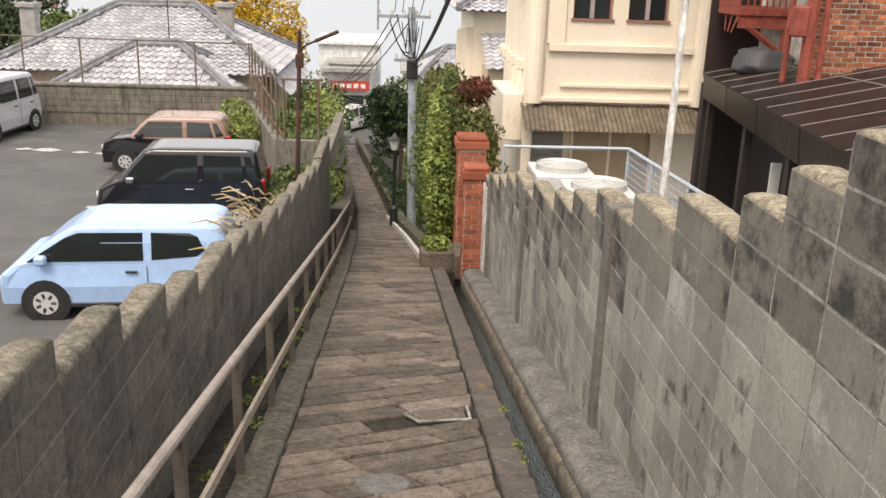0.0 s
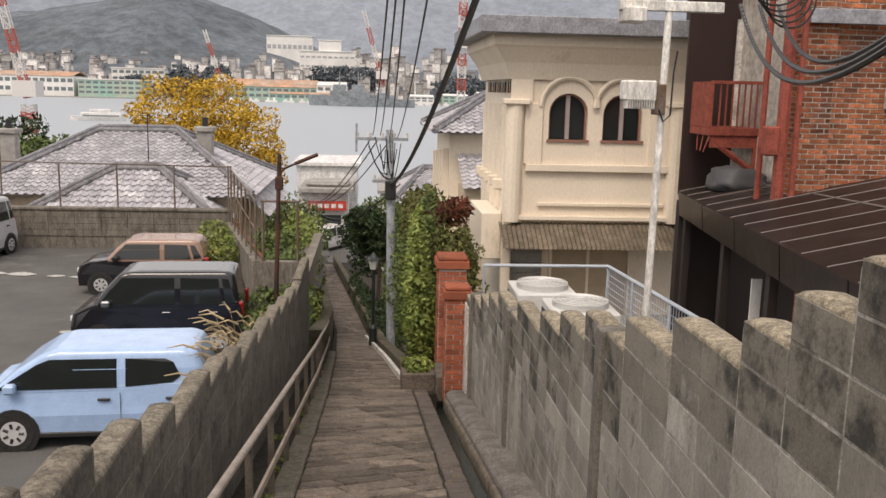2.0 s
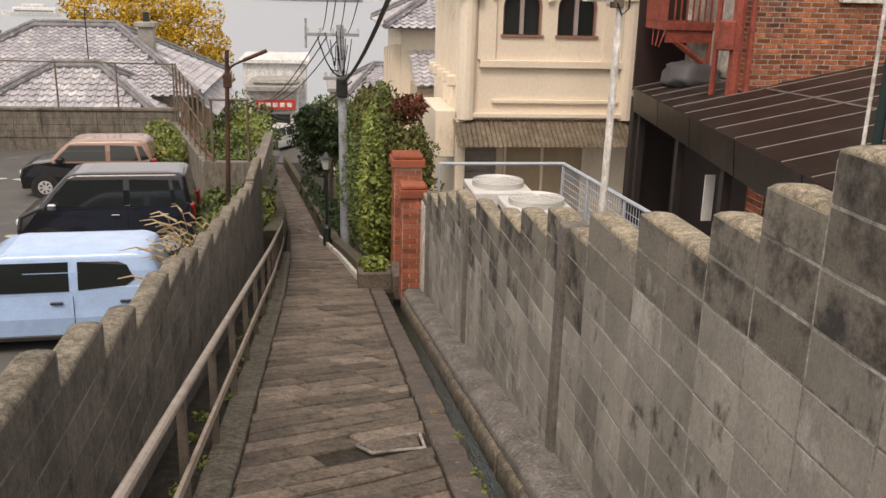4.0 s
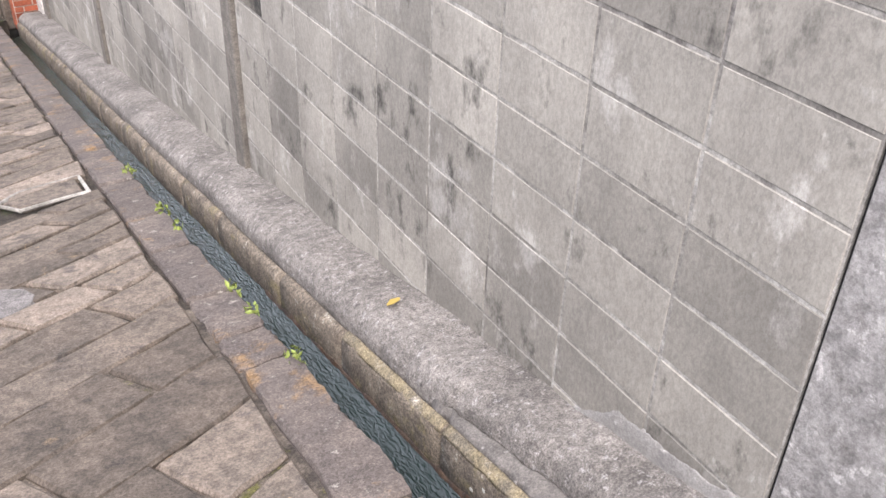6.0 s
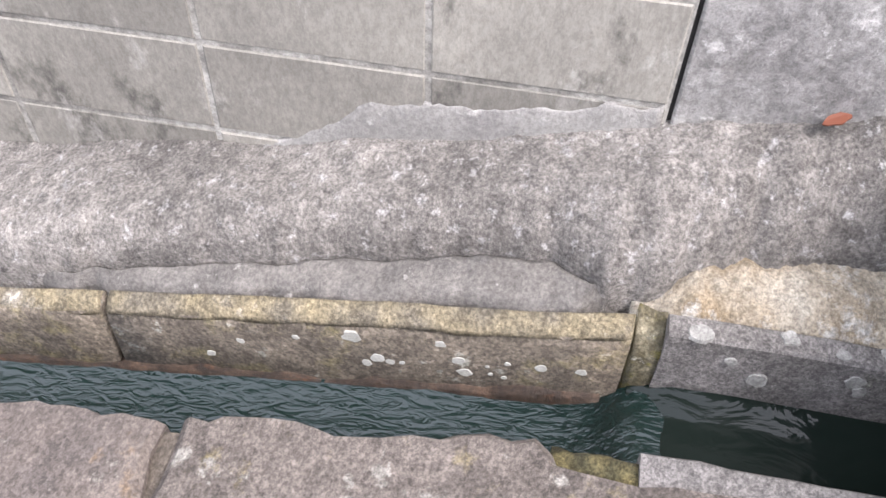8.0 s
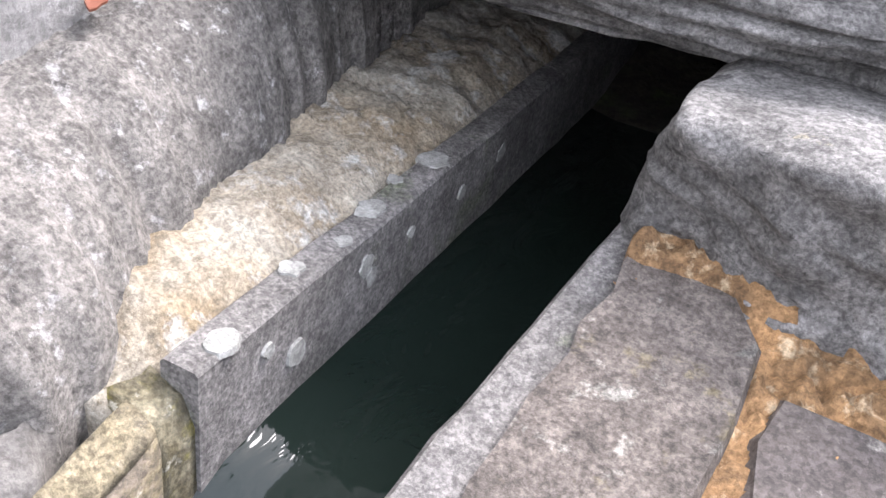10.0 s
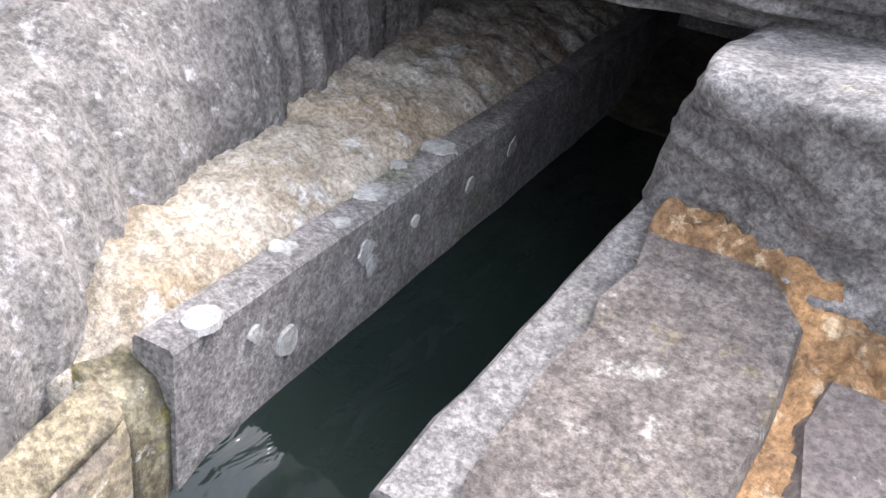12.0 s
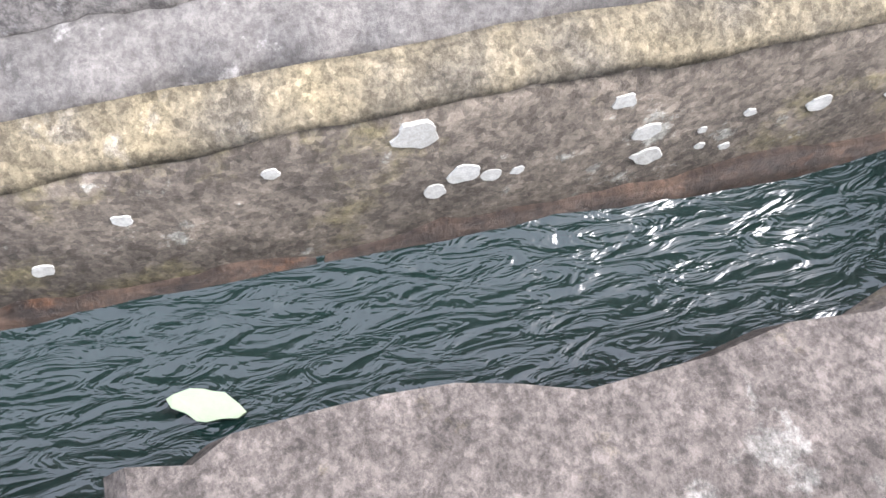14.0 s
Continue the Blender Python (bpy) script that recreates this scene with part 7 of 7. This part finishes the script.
ppart("wheelhouse", box(13, 18, 148.8, 151.2, -12.8, -9.5, 0.2), M_WHITEWALL, white_boat)
for x in (11, 14.5, 19):
    ppart("mast", tube([(x, 150, -12), (x, 150, -5.5)], 0.12, sides=5), M_WHITEWALL, white_boat)

# ---- paving stones ----
rnd = random.Random(7)


def flag(outline, z0, tilt, lift):
    """A flat stone over an outline on the slope, with a worn edge."""
    bm = bmesh.new()
    cx = sum(p[0] for p in outline) / len(outline)
    cy = sum(p[1] for p in outline) / len(outline)
    if cy < 4.6:
        pts = []
        for p, q in zip(outline, outline[1:] + outline[:1]):
            pts += [p, ((p[0] + q[0]) / 2 + rnd.uniform(-0.011, 0.011), (p[1] + q[1]) / 2 + rnd.uniform(-0.011, 0.011))]
        outline = pts
    rings = []
    for k, (s, d) in enumerate(((0.0, -0.05), (0.003, -0.014), (0.016, 0.0))):
        ring = []
        for x, y in outline:
            l = math.hypot(x - cx, y - cy) or 1
            xx, yy = x - (x - cx) / l * s, y - (y - cy) / l * s
            ring.append(bm.verts.new((xx - cx, yy - cy, gz(yy) - gz(cy) + d + tilt[0] * (xx - cx) + tilt[1] * (yy - cy))))
        rings.append(ring)
    n = len(outline)
    for a, b in zip(rings, rings[1:]):
        for i in range(n):
            bm.faces.new((a[i], a[(i + 1) % n], b[(i + 1) % n], b[i]))
    bm.faces.new(rings[-1])
    return bm, (cx, cy, gz(cy) + lift)


def lay(outline, mat, tilt=0.02, lift=None, name="paving_stone"):
    bm, at = flag(outline, 0, (rnd.uniform(-tilt, tilt), rnd.uniform(-tilt, tilt)), rnd.uniform(-0.006, 0.006) if lift is None else lift)
    ob = new(name, mesh_of(name, bm, mat))
    ob.location, ob.parent = at, lane
    return ob


def wobble(p):
    return (p[0] + rnd.uniform(-0.012, 0.012), p[1] + rnd.uniform(-0.012, 0.012))


# border stones along the drain
y = 2.752
slab_edge = [(0.737 + 0.6 * (rim(v) - 0.766), v) for v in (1.58, 1.68, 1.78, 1.88, 1.98, 2.08)]
lay([(0.59, 1.73), (0.66, 1.64), *slab_edge, (0.79, 2.15), (0.818, 2.17), (0.824, 2.22), (0.826, 2.3), (0.816, 2.38), (0.803, 2.46), (0.812, 2.53), (0.822, 2.6), (0.818, 2.68), (0.812, 2.735), (0.70, 2.733), (0.60, 2.745), (0.585, 2.4), (0.598, 1.93)], M_SLAB, 0.002, 0.0)
lay([(0.40, 1.78), (0.565, 1.77), (0.57, 1.9), (0.545, 2.18), (0.36, 2.2)], M_EDGE, 0.01, -0.005)
lengths = [0.95, 0.27, 0.4, 0.62, 0.5]
while y < 15.2:
    ln = lengths.pop(0) if lengths else rnd.uniform(0.35, 0.7)
    w = 0.60 + 0.02 * noise.noise((y * 2, 0, 0))
    k = max(5, round(ln / 0.07))
    out = [(w, y + rnd.uniform(-0.012, 0.012)), (0.68, y - 0.004), (0.80, y + 0.004)]
    out += [(0.812 + 0.014 * noise.noise(((y + ln * i / k) * 9, 3, 0)) + 0.006 * noise.noise(((y + ln * i / k) * 31, 3, 0)), y + (ln - 0.014) * i / k) for i in range(1, k)]
    out += [(0.80, y + ln - 0.016), (0.68, y + ln - 0.014 + rnd.uniform(-0.01, 0.01)), (w + rnd.uniform(-0.012, 0.012), y + ln - 0.016)]
    out += [(w + 0.012 * noise.noise((y * 5 + i, 7, 0)), y + ln * (1 - i / 4)) for i in range(1, 4)]
    lay(out, M_EDGE, 0.006)
    y += ln
# rows across the lane
y = -0.25
far = bmesh.new()
depths = [0.3, 0.33, 0.28, 0.31, 0.36, 0.34, 0.3, 0.32, 0.28, 0.28, 0.39, 0.34, 0.33]
n_parts = 0
while y < 60:
    depth = depths.pop(0) if depths else rnd.uniform(0.2, 0.32)
    k = lerp(((14, 1), (30, 0.7), (60, 0.65)), max(y, 14))
    x0 = lane_x(y) - 0.755 * k
    x1 = 0.588 if y < 15 else lane_x(y) + 0.72 * k
    if y < 1.9:
        x1 = 0.33
    if y > 28:
        depth *= 2
    x = x0
    while x < x1 - 0.05:
        w = rnd.uniform(0.3, 0.75)
        if x + w > x1 - 0.2:
            w = x1 - x
        s0 = 0 if x == x0 else 0.07
        s1 = 0 if x + w >= x1 - 0.01 else 0.07
        a = 0.46 if y < 7 else max(0.12, 0.46 - (y - 7) * 0.05)
        out = [wobble((x + s0 + 0.010, y + a * (x + s0))), wobble((x + w + s1 - 0.010, y + a * (x + w + s1))),
               wobble((x + w - s1 - 0.006, y + depth - 0.014 + a * (x + w - s1))), wobble((x - s0 + 0.006, y + depth - 0.014 + a * (x - s0)))]
        mid = ((out[0][0] + out[1][0]) / 2, (out[0][1] + out[1][1]) / 2 + rnd.uniform(-0.012, 0.012))
        mid2 = ((out[2][0] + out[3][0]) / 2, (out[2][1] + out[3][1]) / 2 + rnd.uniform(-0.012, 0.012))
        out = [out[0], mid, out[1], out[2], mid2, out[3]]
        if any(px > 0.55 and py < 2.2 for px, py in out) or (abs(x + w / 2 - 0.32) < 0.32 and 6.0 < sum(p[1] for p in out) / 6 < 6.45):
            x += w
            continue
        if n_parts < 235:
            lay(out, M_FLAG)
            n_parts += 1
        else:
            b2, at = flag(out, 0, (0, 0), rnd.uniform(-0.006, 0.006))
            vs = {v: far.verts.new(v.co + Vector(at)) for v in b2.verts}
            for f in b2.faces:
                far.faces.new([vs[v] for v in f.verts])
            b2.free()
        x += w
    y += depth
tagged(part("far_paving", far, M_FLAG_ISLAND, lane), kind="stuff")

# sandy joint filling, nearly flush with the stones
rows = [[(x, y, gz(y) - 0.022 + 0.008 * noise.noise((x * 9, y * 9, 2)) + 0.005 * noise.noise((x * 40, y * 40, 2))) for x in frange(-0.76, 0.79, 0.03)] for y in frange(2.2, 4.3, 0.03)]
bm = bmesh.new()
grid = [[bm.verts.new(p) for p in r] for r in rows]
for a, b in zip(grid, grid[1:]):
    for i in range(len(a) - 1):
        bm.faces.new((a[i], a[i + 1], b[i + 1], b[i]))
part("joint_filling", bm, M_JOINT, lane, "sandy mortar and moss in the joints", smooth=True)

# stone ringed with white mortar, and the round iron cover
ring = [(0.045, 6.21), (0.15, 6.03), (0.53, 6.1), (0.53, 6.43), (0.18, 6.36)]
lay([(x * 0.9 + 0.03, 6.23 + (y - 6.23) * 0.82) for x, y in ring], M_FLAG, 0.002, 0.002)
bm = bmesh.new()
for (xa, ya), (xb, yb) in zip(ring, ring[1:] + ring[:1]):
    tube([(xa, ya, gz(ya) - 0.004), ((xa + xb) / 2, (ya + yb) / 2, gz((ya + yb) / 2) - 0.002), (xb, yb, gz(yb) - 0.004)], 0.012, bm, 6)
part("white_mortar", bm, M_MORTAR, lane, "pale mortar round one stone")
lay([(0.35 * math.cos(u) * 0.5 - 0.1, 4.83 + 0.35 * math.sin(u) * 0.5) for u in np.linspace(0, 5.8, 10)], M_UCHAN, 0.0, 0.006, "round_cover")

# leaves and weeds
M_FALLEN = plain("fallen_leaf", (0.36, 0.26, 0.06), 0.7)
M_REDLEAF = plain("fallen_red_leaf", (0.14, 0.04, 0.018), 0.7)
M_PALELEAF = plain("pale_leaf", (0.3, 0.36, 0.24), 0.6)


def leaf(x, y, z, s, turn, mat, label):
    bm = bmesh.new()
    out = [(math.cos(u) * s * (1 + 0.35 * math.cos(2 * u)), math.sin(u) * s * 0.55 * (1 + 0.15 * math.sin(5 * u))) for u in np.linspace(0, 5.9, 14)]
    prism(out, 0, 0.003, bm)
    for v in bm.verts:
        v.co.z += abs(v.co.y) * 0.25
    ob = solo("leaf", bm, mat, label, "leaf", group="fallen leaves")
    ob.matrix_basis = pose(x, y, z, -8, 4, turn)


leaf(0.925, 2.684, gz(2.684) - 0.236, 0.024, 70, M_PALELEAF, "pale green leaf floating on the drain water")
leaf(1.217, 3.66, gz(3.66) + 0.1, 0.028, 20, M_FALLEN, "yellow fallen leaf on the concrete kerb")
leaf(1.33, 1.80, gz(1.80) + 0.155, 0.02, 120, M_REDLEAF, "reddish fallen leaf on the kerb by the wall")
weeds = thing("weeds", "small green weeds growing along the drain's edge", "weeds", (0.8, 3.6, gz(3.6)), kind="stuff")
wb = [(0.80, y, gz(y) + 0.005, 0.035, rnd.uniform(0.03, 0.07), 0.03) for y in (3.62, 3.68, 4.1, 4.35, 5.2, 5.5, 6.3)]
leaves("weed_leaves", wb, 150, 0.018, M_LEAF_LIGHT, weeds, 91)
weeds2 = thing("weeds", "moss and small weeds at the foot of the handrail", "weeds", (-1, 6, gz(6)), kind="stuff")
leaves("weed_leaves", [(-0.97 - rnd.uniform(0, 0.2), y, gz(y), 0.06, 0.08, 0.03) for y in np.arange(3.8, 13, 0.55)], 700, 0.022, M_LEAF_LIGHT, weeds2, 92)
